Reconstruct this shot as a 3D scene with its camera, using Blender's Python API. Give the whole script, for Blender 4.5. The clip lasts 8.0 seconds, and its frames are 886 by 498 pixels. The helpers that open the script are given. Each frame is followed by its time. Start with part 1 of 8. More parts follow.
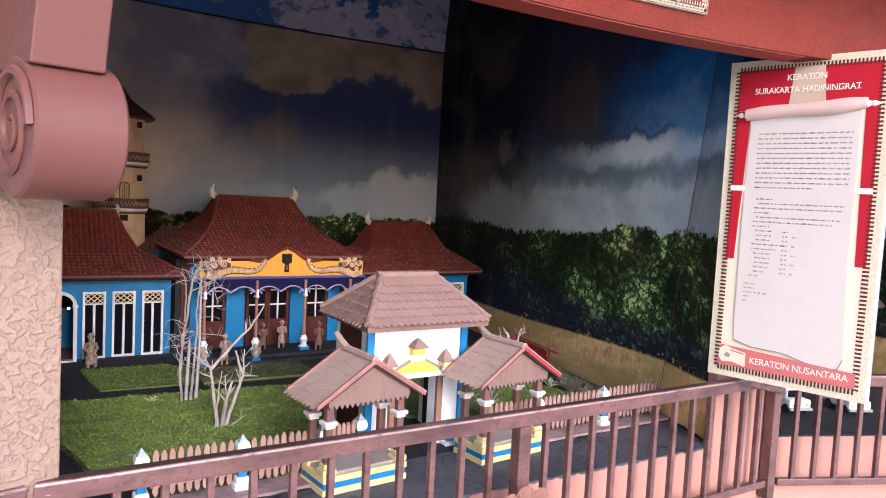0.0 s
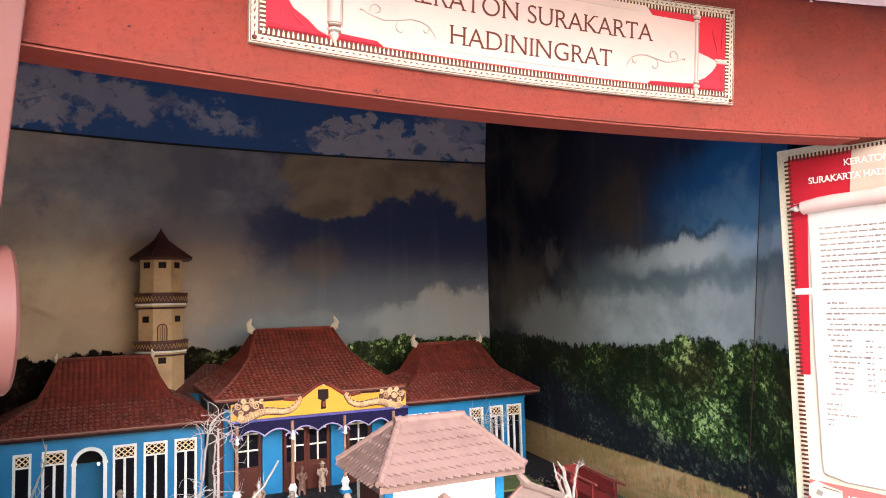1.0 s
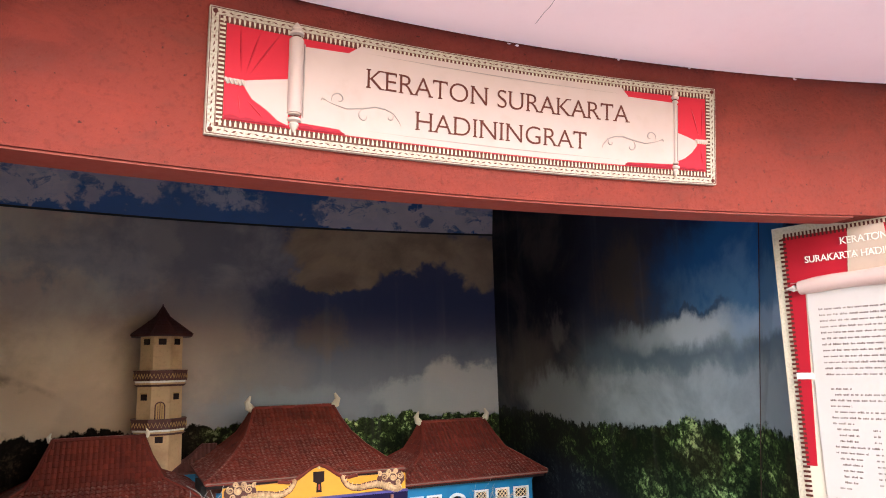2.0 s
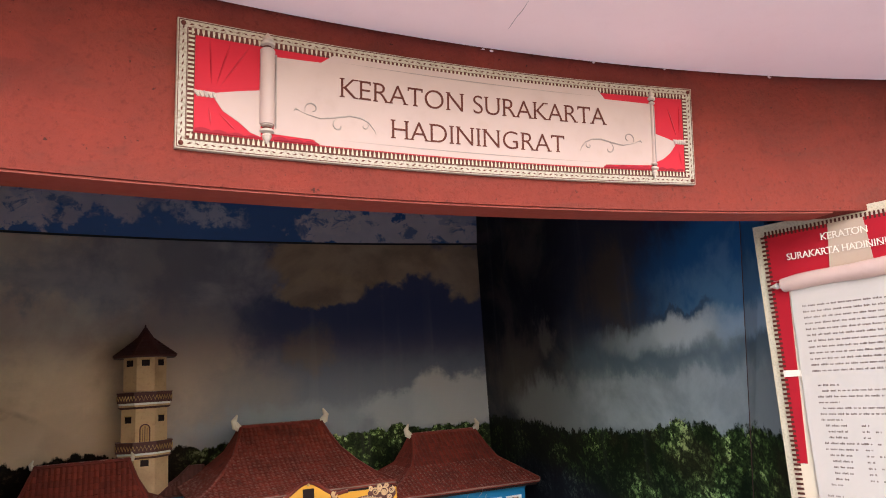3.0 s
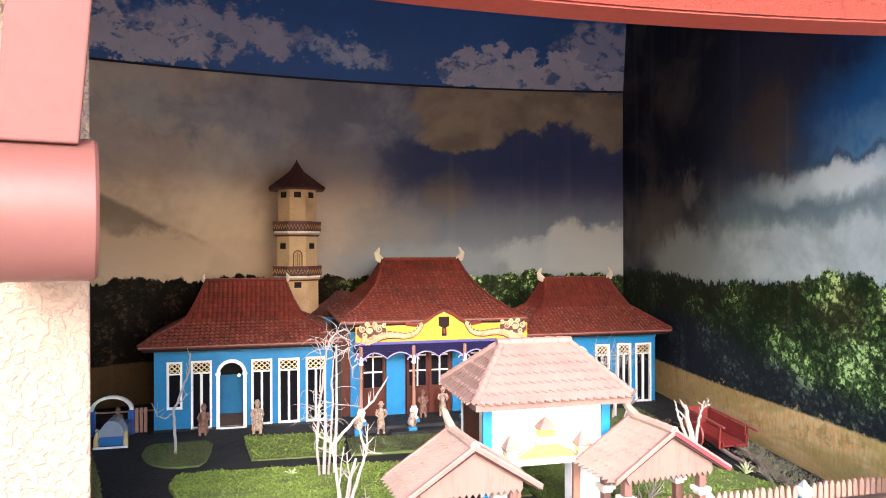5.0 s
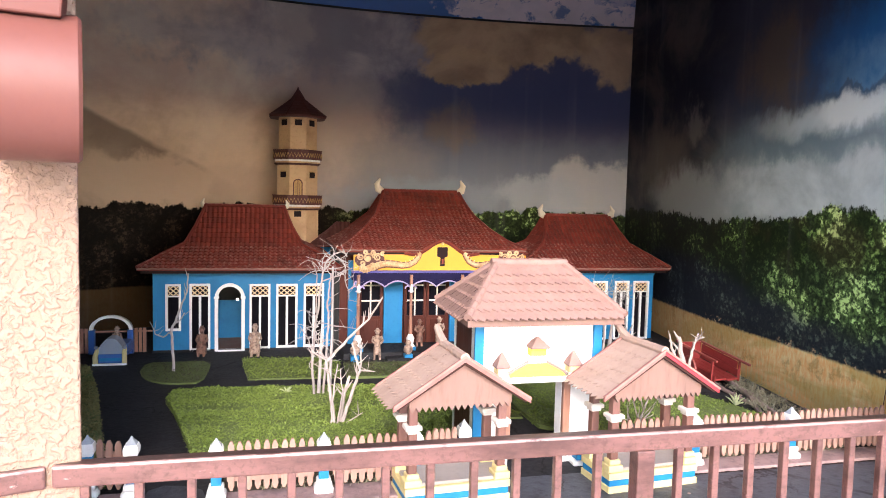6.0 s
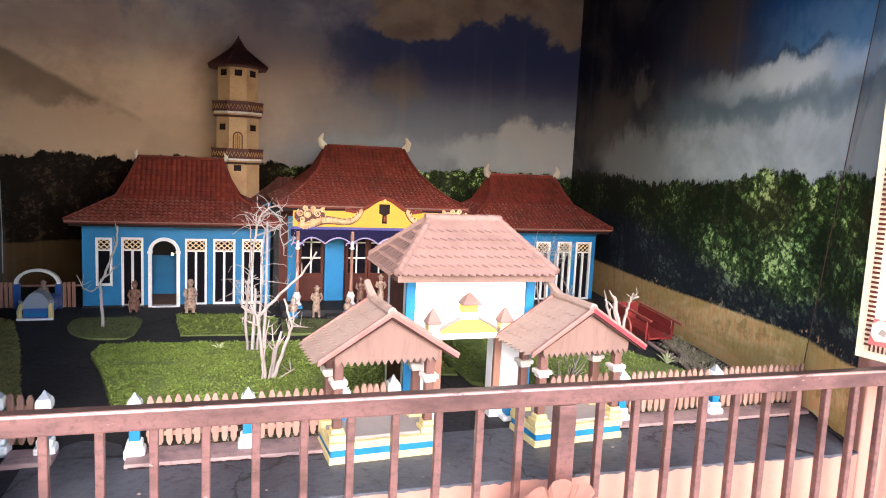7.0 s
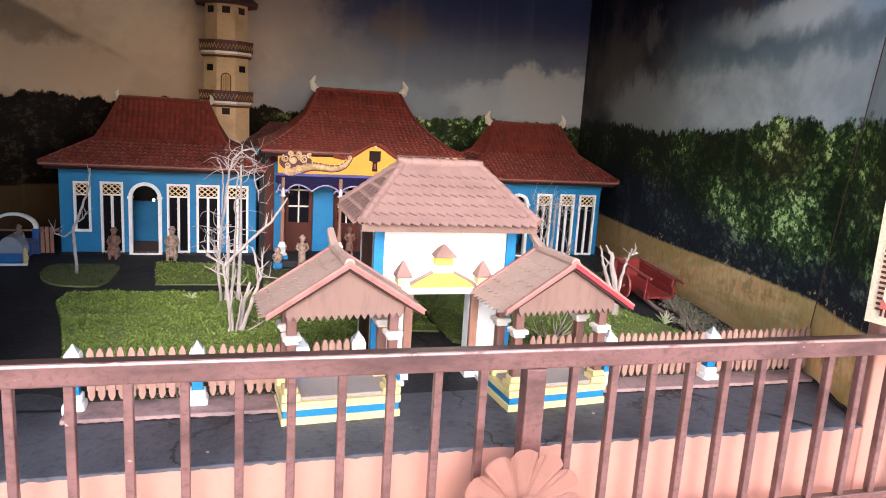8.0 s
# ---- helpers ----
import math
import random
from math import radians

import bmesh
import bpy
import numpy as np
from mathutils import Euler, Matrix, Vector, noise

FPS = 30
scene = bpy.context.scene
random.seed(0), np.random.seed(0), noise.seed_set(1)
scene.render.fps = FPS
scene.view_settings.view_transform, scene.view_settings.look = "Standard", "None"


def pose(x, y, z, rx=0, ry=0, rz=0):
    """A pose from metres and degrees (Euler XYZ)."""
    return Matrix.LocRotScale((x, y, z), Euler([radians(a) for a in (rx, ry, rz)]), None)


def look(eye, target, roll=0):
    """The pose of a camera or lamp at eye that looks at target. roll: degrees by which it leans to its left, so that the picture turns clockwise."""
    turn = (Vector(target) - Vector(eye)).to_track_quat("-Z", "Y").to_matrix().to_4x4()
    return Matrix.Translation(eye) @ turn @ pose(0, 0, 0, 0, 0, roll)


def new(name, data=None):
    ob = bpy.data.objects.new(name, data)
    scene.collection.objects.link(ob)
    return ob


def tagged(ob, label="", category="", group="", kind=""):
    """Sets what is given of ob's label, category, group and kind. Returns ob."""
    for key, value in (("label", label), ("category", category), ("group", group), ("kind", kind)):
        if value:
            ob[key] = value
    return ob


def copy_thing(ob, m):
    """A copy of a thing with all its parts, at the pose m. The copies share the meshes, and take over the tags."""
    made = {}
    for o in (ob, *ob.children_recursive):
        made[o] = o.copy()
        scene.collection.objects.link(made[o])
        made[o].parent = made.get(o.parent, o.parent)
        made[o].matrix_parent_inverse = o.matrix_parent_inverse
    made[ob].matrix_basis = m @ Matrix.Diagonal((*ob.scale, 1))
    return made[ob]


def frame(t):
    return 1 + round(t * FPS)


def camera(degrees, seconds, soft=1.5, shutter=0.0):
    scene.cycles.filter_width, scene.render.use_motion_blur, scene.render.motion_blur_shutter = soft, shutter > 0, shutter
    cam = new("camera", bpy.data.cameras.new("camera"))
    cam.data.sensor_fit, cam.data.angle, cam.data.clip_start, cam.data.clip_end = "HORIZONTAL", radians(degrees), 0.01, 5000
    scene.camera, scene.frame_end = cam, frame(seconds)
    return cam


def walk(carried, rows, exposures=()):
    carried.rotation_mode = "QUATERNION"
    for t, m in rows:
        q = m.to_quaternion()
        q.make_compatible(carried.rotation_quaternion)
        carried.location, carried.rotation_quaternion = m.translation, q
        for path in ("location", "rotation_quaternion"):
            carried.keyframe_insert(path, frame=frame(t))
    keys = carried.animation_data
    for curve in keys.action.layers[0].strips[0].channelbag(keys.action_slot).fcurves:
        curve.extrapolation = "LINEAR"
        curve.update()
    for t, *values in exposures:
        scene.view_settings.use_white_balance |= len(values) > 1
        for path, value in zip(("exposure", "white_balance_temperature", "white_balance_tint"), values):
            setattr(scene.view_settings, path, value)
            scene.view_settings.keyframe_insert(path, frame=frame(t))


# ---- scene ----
cam = camera(64.4, 8.0, soft=1.0)
PATH = [
    (0, (0.128, 0.216, 1.606), (1.202, 1.898, 1.466), 3.0),
    (0.2, (0.202, 0.23, 1.61), (1.286, 1.907, 1.505), 1.9),
    (0.5, (0.339, 0.284, 1.657), (1.344, 2.013, 1.626), 1.5),
    (1, (0.447, 0.335, 1.709), (1.324, 2.127, 1.856), -1.4),
    (1.5, (0.533, 0.356, 1.749), (1.36, 2.15, 2.059), -2.1),
    (1.7, (0.565, 0.319, 1.765), (1.368, 2.122, 2.09), -1.2),
    (3, (0.615, 0.333, 1.76), (1.457, 2.11, 2.124), -3.6),
    (3.5, (0.615, 0.335, 1.744), (1.412, 2.144, 2.045), -3.2),
    (4, (0.592, 0.331, 1.697), (1.267, 2.2, 1.922), -2.5),
    (4.5, (0.582, 0.34, 1.65), (1.119, 2.263, 1.757), -1.3),
    (4.7, (0.594, 0.342, 1.635), (1.085, 2.28, 1.706), -0.9),
    (5.8, (0.627, 0.367, 1.563), (1.108, 2.302, 1.402), 1.2),
    (6, (0.64, 0.356, 1.522), (1.109, 2.295, 1.375), 1.4),
    (6.5, (0.686, 0.361, 1.498), (1.168, 2.289, 1.272), 1.9),
    (7, (0.72, 0.368, 1.498), (1.311, 2.262, 1.249), 2.7),
    (7.5, (0.774, 0.407, 1.481), (1.394, 2.283, 1.171), 2.0),
    (8, (0.906, 0.497, 1.463), (1.445, 2.385, 1.083), 3.5),
]
walk(cam, [(t, look(eye, target, roll)) for t, eye, target, roll in PATH],
     exposures=[(0.0, 2.15, 6050, 17), (0.5, 2.42, 6100, 12), (1.0, 2.68, 6400, 11), (1.5, 2.62, 6350, 12), (3.0, 2.02, 6400, 11), (3.5, 2.1, 6400, 11), (4.0, 2.68, 6450, 11), (4.5, 3.42, 6500, 11),
                (4.7, 3.40, 6500, 11), (5.8, 3.02, 6600, 15), (6.0, 2.97, 6600, 15), (7.0, 2.84, 6550, 15), (7.5, 2.70, 6450, 15), (8.0, 2.53, 6400, 15)])

# ---- world and light ----
world = bpy.data.worlds.new("sky_world")
scene.world = world
world.use_nodes = True
wn = world.node_tree.nodes
sky = wn.new("ShaderNodeTexSky")
sky.sky_type = "NISHITA"
sky.sun_disc = False
sky.sun_elevation = radians(26)
sky.sun_rotation = radians(186)
sky.air_density, sky.dust_density, sky.ozone_density = 1.0, 0.8, 1.4
world.node_tree.links.new(sky.outputs[0], wn["Background"].inputs[0])
wn["Background"].inputs[1].default_value = 0.128
sun_data = bpy.data.lights.new("sun", "SUN")
sun_data.energy, sun_data.angle, sun_data.color = 0.9, radians(30), (1.0, 0.965, 0.965)
sun = new("sun", sun_data)
sun.matrix_basis = look((0.4, -5.2, 4.55), (1.3, 2.2, 0.9))


# ---- materials ----
def link(m, a, b):
    m.node_tree.links.new(a, b)


def shell(name, rough=0.7, metal=0.0):
    m = bpy.data.materials.new(name)
    m.use_nodes = True
    b = m.node_tree.nodes["Principled BSDF"]
    b.inputs["Roughness"].default_value = rough
    b.inputs["Metallic"].default_value = metal
    return m, m.node_tree.nodes, b


def rgba(c):
    return (c[0], c[1], c[2], 1.0)


def ramp(m, fac, stops):
    r = m.node_tree.nodes.new("ShaderNodeValToRGB")
    els = r.color_ramp.elements
    els[0].position, els[0].color = stops[0][0], rgba(stops[0][1])
    els[1].position, els[1].color = stops[-1][0], rgba(stops[-1][1])
    for p, c in stops[1:-1]:
        els.new(p).color = rgba(c)
    link(m, fac, r.inputs[0])
    return r.outputs[0]


def noise_tex(m, scale, detail=4.0, rough=0.55, vec=None, distort=0.0):
    n = m.node_tree.nodes.new("ShaderNodeTexNoise")
    n.inputs["Scale"].default_value = scale
    n.inputs["Detail"].default_value = detail
    n.inputs["Roughness"].default_value = rough
    n.inputs["Distortion"].default_value = distort
    if vec is not None:
        link(m, vec, n.inputs["Vector"])
    return n.outputs[0]


def mix(m, fac, a, b, mode="MIX"):
    n = m.node_tree.nodes.new("ShaderNodeMix")
    n.data_type, n.blend_type = "RGBA", mode
    for sock, v in ((n.inputs["Factor"], fac), (n.inputs[6], a), (n.inputs[7], b)):
        if hasattr(v, "is_output"):
            link(m, v, sock)
        elif isinstance(v, tuple):
            sock.default_value = rgba(v)
        else:
            sock.default_value = v
    return n.outputs[2]


def calc(m, op, a, b=0.0, c=0.0, clamp=False):
    n = m.node_tree.nodes.new("ShaderNodeMath")
    n.operation, n.use_clamp = op, clamp
    for sock, v in zip(n.inputs, (a, b, c)):
        if hasattr(v, "is_output"):
            link(m, v, sock)
        else:
            sock.default_value = v
    return n.outputs[0]


def span(m, v, lo, hi):
    n = m.node_tree.nodes.new("ShaderNodeMapRange")
    n.interpolation_type = "SMOOTHSTEP"
    link(m, v, n.inputs[0])
    n.inputs[1].default_value, n.inputs[2].default_value = lo, hi
    return n.outputs[0]


def position(m):
    g = m.node_tree.nodes.new("ShaderNodeNewGeometry")
    s = m.node_tree.nodes.new("ShaderNodeSeparateXYZ")
    link(m, g.outputs["Position"], s.inputs[0])
    return g.outputs["Position"], s.outputs[0], s.outputs[1], s.outputs[2]


def stretch(m, vec, sx, sy, sz):
    n = m.node_tree.nodes.new("ShaderNodeMapping")
    link(m, vec, n.inputs[0])
    n.inputs["Scale"].default_value = (sx, sy, sz)
    return n.outputs[0]


def bump(m, b, height, strength, dist=0.01):
    n = m.node_tree.nodes.new("ShaderNodeBump")
    n.inputs["Strength"].default_value = strength
    n.inputs["Distance"].default_value = dist
    link(m, height, n.inputs["Height"])
    link(m, n.outputs[0], b.inputs["Normal"])


def surface(name, base, dark=None, rough=0.7, metal=0.0, grain=60.0, stain=4.0, wear=0.35, relief=0.25,
            dist=0.004, each=0.0, strip=None, chips=None, spec=0.5, fleck_at=0.64):
    """Base colour with grain and stains at two scales, fine relief, and a tint that differs from piece to piece."""
    m, nodes, b = shell(name, rough, metal)
    pos, px, py, pz = position(m)
    vec = stretch(m, pos, *strip) if strip else pos
    dark = dark or tuple(c * 0.55 for c in base)
    big = noise_tex(m, stain, 5, 0.6, vec)
    small = noise_tex(m, grain, 4, 0.6, vec)
    col = mix(m, calc(m, "MULTIPLY", span(m, big, 0.42, 0.75), wear), base, dark)
    col = mix(m, calc(m, "MULTIPLY", span(m, small, 0.5, 0.8), wear * 0.8), col, dark)
    if chips:
        fleck = span(m, noise_tex(m, grain * 0.7, 6, 0.7, vec), fleck_at, fleck_at + 0.05)
        col = mix(m, fleck, col, chips)
    if each:
        info = nodes.new("ShaderNodeObjectInfo")
        col = mix(m, calc(m, "MULTIPLY", info.outputs["Random"], each), col, dark)
        geo = nodes.new("ShaderNodeNewGeometry")
        col = mix(m, calc(m, "MULTIPLY", geo.outputs["Random Per Island"], each), col, dark)
    b.inputs["Specular IOR Level"].default_value = spec
    link(m, col, b.inputs["Base Color"])
    link(m, calc(m, "ADD", calc(m, "MULTIPLY", small, 0.25), rough - 0.12, clamp=True), b.inputs["Roughness"])
    if relief:
        bump(m, b, calc(m, "ADD", small, calc(m, "MULTIPLY", big, 0.7)), relief, dist)
    return m


def plaster_pits(m):
    """Small dark pits and a few pale specks of filler, with trowelled unevenness."""
    b = m.node_tree.nodes["Principled BSDF"]
    pos, px, py, pz = position(m)
    col = b.inputs["Base Color"].links[0].from_socket
    sweep = noise_tex(m, 9, 5, 0.65, stretch(m, pos, 0.5, 0.5, 1.3), 0.5)
    col = mix(m, calc(m, "MULTIPLY", span(m, sweep, 0.50, 0.68), 0.40), col, (0.105, 0.028, 0.019))
    col = mix(m, calc(m, "MULTIPLY", span(m, sweep, 0.46, 0.30), 0.45), col, (0.205, 0.030, 0.018))
    for scale, size, tone in ((34, 0.10, (0.040, 0.012, 0.010)), (13, 0.028, (0.022, 0.010, 0.008)), (8, 0.016, (0.50, 0.36, 0.31))):
        v = m.node_tree.nodes.new("ShaderNodeTexVoronoi")
        v.inputs["Scale"].default_value = scale
        link(m, mix(m, 0.03, pos, noise_tex(m, 60, 3, 0.6, pos)), v.inputs["Vector"])
        rare = m.node_tree.nodes.new("ShaderNodeSeparateColor")
        link(m, v.outputs["Color"], rare.inputs[0])
        spot = calc(m, "MULTIPLY", span(m, v.outputs["Distance"], size, size * 0.6), span(m, rare.outputs[0], 0.78, 0.80))
        col = mix(m, calc(m, "MULTIPLY", spot, 0.85), col, tone)
    link(m, col, b.inputs["Base Color"])


PINK = (0.168, 0.0285, 0.0180)
wall_pink = surface("painted_plaster_salmon", PINK, (0.100, 0.0175, 0.012), 0.8, grain=75, stain=2.2, wear=0.9, relief=1.0, dist=0.006, chips=(0.045, 0.012, 0.009), spec=0.15, fleck_at=0.645)
plaster_pits(wall_pink)
smooth_pink = surface("smooth_salmon_gloss", (0.141, 0.052, 0.041), (0.104, 0.034, 0.027), 0.48, grain=30, stain=3, wear=0.3, relief=0.08, spec=0.3)
shaft_pink = surface("shaft_salmon_paint", (0.135, 0.048, 0.038), (0.10, 0.033, 0.026), 0.6, grain=30, stain=3, wear=0.3, relief=0.1, spec=0.25)
soffit_red = surface("soffit_red_paint", (0.264, 0.036, 0.019), (0.176, 0.024, 0.014), 0.6, grain=40, stain=3, relief=0.2)
plinth_pink = surface("plinth_salmon", (0.405, 0.192, 0.142), (0.310, 0.135, 0.100), 0.7, grain=50, stain=3, wear=0.25, relief=0.2)
ceiling_paint = surface("ceiling_pale_paint", (0.93, 0.71, 0.69), (0.84, 0.62, 0.60), 0.8, grain=25, stain=1.5, wear=0.25, relief=0.05)
concrete = surface("floor_concrete", (0.60, 0.53, 0.48), (0.47, 0.41, 0.37), 0.8, grain=40, stain=1.2, relief=0.2)
earth = surface("ground_paving", (0.55, 0.50, 0.45), (0.36, 0.34, 0.31), 0.9, grain=8, stain=0.3, relief=0.2)


def rough_stucco():
    m, nodes, b = shell("rough_stucco_peach", 0.85)
    pos, px, py, pz = position(m)
    v = nodes.new("ShaderNodeTexVoronoi")
    v.feature = "SMOOTH_F1"
    v.inputs["Scale"].default_value = 55
    link(m, mix(m, 0.12, pos, noise_tex(m, 18, 3, 0.6, pos)), v.inputs["Vector"])
    lumps = noise_tex(m, 60, 2, 0.5, pos, 0.3)
    plate = span(m, lumps, 0.44, 0.56)
    col = mix(m, plate, (0.245, 0.158, 0.112), (0.265, 0.174, 0.125))
    link(m, mix(m, calc(m, "MULTIPLY", noise_tex(m, 3, 4, 0.6, pos), 0.3), col, (0.29, 0.165, 0.118)), b.inputs["Base Color"])
    bump(m, b, calc(m, "ADD", calc(m, "MULTIPLY", plate, 0.6), calc(m, "ADD", lumps, calc(m, "MULTIPLY", noise_tex(m, 140, 2, 0.5, pos), 0.3))), 0.65, 0.008)
    return m


stucco = rough_stucco()
rail_paint = surface("rail_brown_paint", (0.145, 0.066, 0.057), (0.040, 0.016, 0.013), 0.33, grain=70, stain=11, wear=0.9, relief=0.3, dist=0.003, strip=(0.35, 1, 1), chips=(0.36, 0.23, 0.20), fleck_at=0.66)


def top_grime(m):
    """Dust and dark crumbs that settle on upward faces."""
    nodes = m.node_tree.nodes
    b = nodes["Principled BSDF"]
    pos, px, py, pz = position(m)
    geo = nodes.new("ShaderNodeNewGeometry")
    sep = nodes.new("ShaderNodeSeparateXYZ")
    link(m, geo.outputs["Normal"], sep.inputs[0])
    lie = calc(m, "MULTIPLY", span(m, sep.outputs[2], 0.92, 0.99), span(m, noise_tex(m, 55, 5, 0.7, pos), 0.30, 0.44))
    old = b.inputs["Base Color"].links[0].from_socket
    link(m, mix(m, calc(m, "MULTIPLY", lie, 0.85), old, (0.045, 0.028, 0.024)), b.inputs["Base Color"])
    old = b.inputs["Base Color"].links[0].from_socket
    rub = span(m, noise_tex(m, 130, 4, 0.7, stretch(m, pos, 0.5, 1, 0.5)), 0.50, 0.66)
    link(m, mix(m, calc(m, "MULTIPLY", rub, 0.55), old, (0.055, 0.024, 0.020)), b.inputs["Base Color"])


top_grime(rail_paint)


def edge_highlight(m, z0, z1):
    """A highlight along the upper edge of a rail, put into the colour and broken up like worn paint."""
    b = m.node_tree.nodes["Principled BSDF"]
    pos, px, py, pz = position(m)
    geo = m.node_tree.nodes.new("ShaderNodeNewGeometry")
    sep = m.node_tree.nodes.new("ShaderNodeSeparateXYZ")
    link(m, geo.outputs["Normal"], sep.inputs[0])
    pale_edge = calc(m, "MULTIPLY", span(m, noise_tex(m, 30, 5, 0.7, stretch(m, pos, 0.5, 1, 1)), 0.34, 0.52), span(m, pz, z0, z1))
    pale_edge = calc(m, "MULTIPLY", pale_edge, span(m, sep.outputs[2], 0.97, 0.90))
    old = b.inputs["Base Color"].links[0].from_socket
    link(m, mix(m, calc(m, "MULTIPLY", pale_edge, 0.6), old, (0.42, 0.27, 0.24)), b.inputs["Base Color"])


edge_highlight(rail_paint, 0.944, 0.948)
# darker floor deep in the bay, paler scuffed front: light falloff set by colour
asphalt = surface("black_painted_floor", (0.026, 0.025, 0.028), (0.010, 0.010, 0.011), 0.75, grain=55, stain=3.2, wear=0.8, relief=0.6, dist=0.004, chips=(0.06, 0.058, 0.06), fleck_at=0.68, spec=0.25)
apron_grey = surface("scuffed_floor_lit_front", (0.068, 0.072, 0.088), (0.018, 0.018, 0.022), 0.58, grain=40, stain=2.6, wear=0.95, relief=0.7, dist=0.005, chips=(0.13, 0.128, 0.132), fleck_at=0.67)


def crack_lines(m):
    """Thin dark cracks in the painted floor."""
    nodes = m.node_tree.nodes
    b = nodes["Principled BSDF"]
    pos, px, py, pz = position(m)
    v = nodes.new("ShaderNodeTexVoronoi")
    v.feature = "DISTANCE_TO_EDGE"
    v.inputs["Scale"].default_value = 2.1
    link(m, mix(m, 0.16, pos, noise_tex(m, 7, 4, 0.65, pos)), v.inputs["Vector"])
    crack = calc(m, "MULTIPLY", span(m, v.outputs["Distance"], 0.014, 0.004), span(m, noise_tex(m, 3, 2, 0.5, pos), 0.40, 0.55))
    old = b.inputs["Base Color"].links[0].from_socket
    link(m, mix(m, crack, old, (0.006, 0.006, 0.006)), b.inputs["Base Color"])


crack_lines(asphalt)
crack_lines(apron_grey)
kerb_paint = surface("kerb_terracotta_paint", (0.36, 0.235, 0.220), (0.15, 0.105, 0.105), 0.8, grain=60, stain=7, wear=0.95, relief=0.6, spec=0.3)
blue = surface("blue_gloss_paint", (0.010, 0.180, 0.385), (0.006, 0.095, 0.225), 0.5, grain=60, stain=9, wear=0.4, relief=0.2, dist=0.003, spec=0.3)
navy = surface("navy_purple_paint", (0.0075, 0.0045, 0.042), (0.004, 0.003, 0.018), 0.6, grain=60, relief=0.1, spec=0.15)
violet = surface("violet_paint", (0.080, 0.068, 0.30), (0.05, 0.038, 0.18), 0.5, relief=0.1)
lilac = surface("lilac_paint", (0.42, 0.34, 0.55), (0.28, 0.22, 0.40), 0.5, relief=0.1)
white = surface("white_paint", (0.84, 0.82, 0.79), (0.55, 0.50, 0.45), 0.6, grain=70, stain=14, wear=0.3, relief=0.15, dist=0.002)
yellow = surface("yellow_paint", (0.722, 0.521, 0.059), (0.521, 0.336, 0.042), 0.55, grain=60, stain=10, wear=0.35, relief=0.12)
lemon = surface("pale_yellow_paint", (0.689, 0.554, 0.252), (0.504, 0.378, 0.168), 0.65, grain=70, stain=14, wear=0.4, relief=0.2)
gable_yellow = surface("amber_board_paint", (0.78, 0.36, 0.018), (0.58, 0.25, 0.016), 0.5, grain=50, relief=0.1)
gold = surface("gilt_relief_paint", (0.76, 0.51, 0.29), (0.30, 0.12, 0.05), 0.45, 0.0, grain=90, stain=30, wear=0.75, relief=0.5)
black = surface("black_paint", (0.02, 0.012, 0.012), (0.04, 0.01, 0.01), 0.6, spec=0.1)
red_brown_wood = surface("dark_red_wood", (0.086, 0.020, 0.012), (0.036, 0.010, 0.007), 0.55, grain=50, stain=8, wear=0.6, relief=0.3, strip=(1, 1, 0.25), spec=0.2)
column_wood = surface("column_red_brown", (0.34, 0.165, 0.11), (0.16, 0.065, 0.05), 0.5, grain=70, stain=10, wear=0.5, relief=0.3, strip=(1, 1, 0.3))
post_wood = surface("pavilion_post_wood", (0.175, 0.078, 0.058), (0.075, 0.028, 0.022), 0.5, grain=70, stain=10, wear=0.6, relief=0.3, strip=(1, 1, 0.3))
picket_wood = surface("picket_tan_wood", (0.372, 0.218, 0.170), (0.235, 0.118, 0.084), 0.75, grain=90, stain=12, wear=0.5, relief=0.3, strip=(1, 1, 0.25), each=0.35)
board_wood = surface("gable_board_tan", (0.189, 0.111, 0.088), (0.109, 0.060, 0.050), 0.8, grain=60, stain=8, wear=0.5, relief=0.25, strip=(1, 1, 0.2), spec=0.3)
roof_red = surface("house_roof_red", (0.265, 0.043, 0.026), (0.070, 0.016, 0.013), 0.65, grain=80, stain=8, wear=0.55, relief=0.25, each=0.42, spec=0.3)


def settled_dust(m, tone, amount):
    """Pale dust in patches on the flatter parts of a roof."""
    b = m.node_tree.nodes["Principled BSDF"]
    pos, px, py, pz = position(m)
    geo = m.node_tree.nodes.new("ShaderNodeNewGeometry")
    sep = m.node_tree.nodes.new("ShaderNodeSeparateXYZ")
    link(m, geo.outputs["True Normal"], sep.inputs[0])
    lie = calc(m, "MULTIPLY", span(m, sep.outputs[2], 0.74, 0.94), span(m, noise_tex(m, 48, 5, 0.7, pos), 0.46, 0.64))
    old = b.inputs["Base Color"].links[0].from_socket
    link(m, mix(m, calc(m, "MULTIPLY", lie, amount), old, tone), b.inputs["Base Color"])


settled_dust(roof_red, (0.42, 0.28, 0.235), 0.8)
roof_pale = surface("terracotta_tile_faded", (0.275, 0.165, 0.140), (0.170, 0.096, 0.080), 0.85, grain=80, stain=9, wear=0.45, relief=0.3, each=0.16, spec=0.25)
# tanner copy of the faded tile, with the pavilion slopes' brightness in its colour
roof_lit_tan = surface("terracotta_tile_lit_tan", (0.375, 0.262, 0.212), (0.255, 0.165, 0.130), 0.88, grain=80, stain=9, wear=0.5, relief=0.35, each=0.12, spec=0.2)
# roof core coloured near black, as the shade in the gaps under the tiles
tile_gap = surface("tile_gap_shade", (0.045, 0.022, 0.018), (0.025, 0.012, 0.01), 0.9, relief=0.2, spec=0.1)
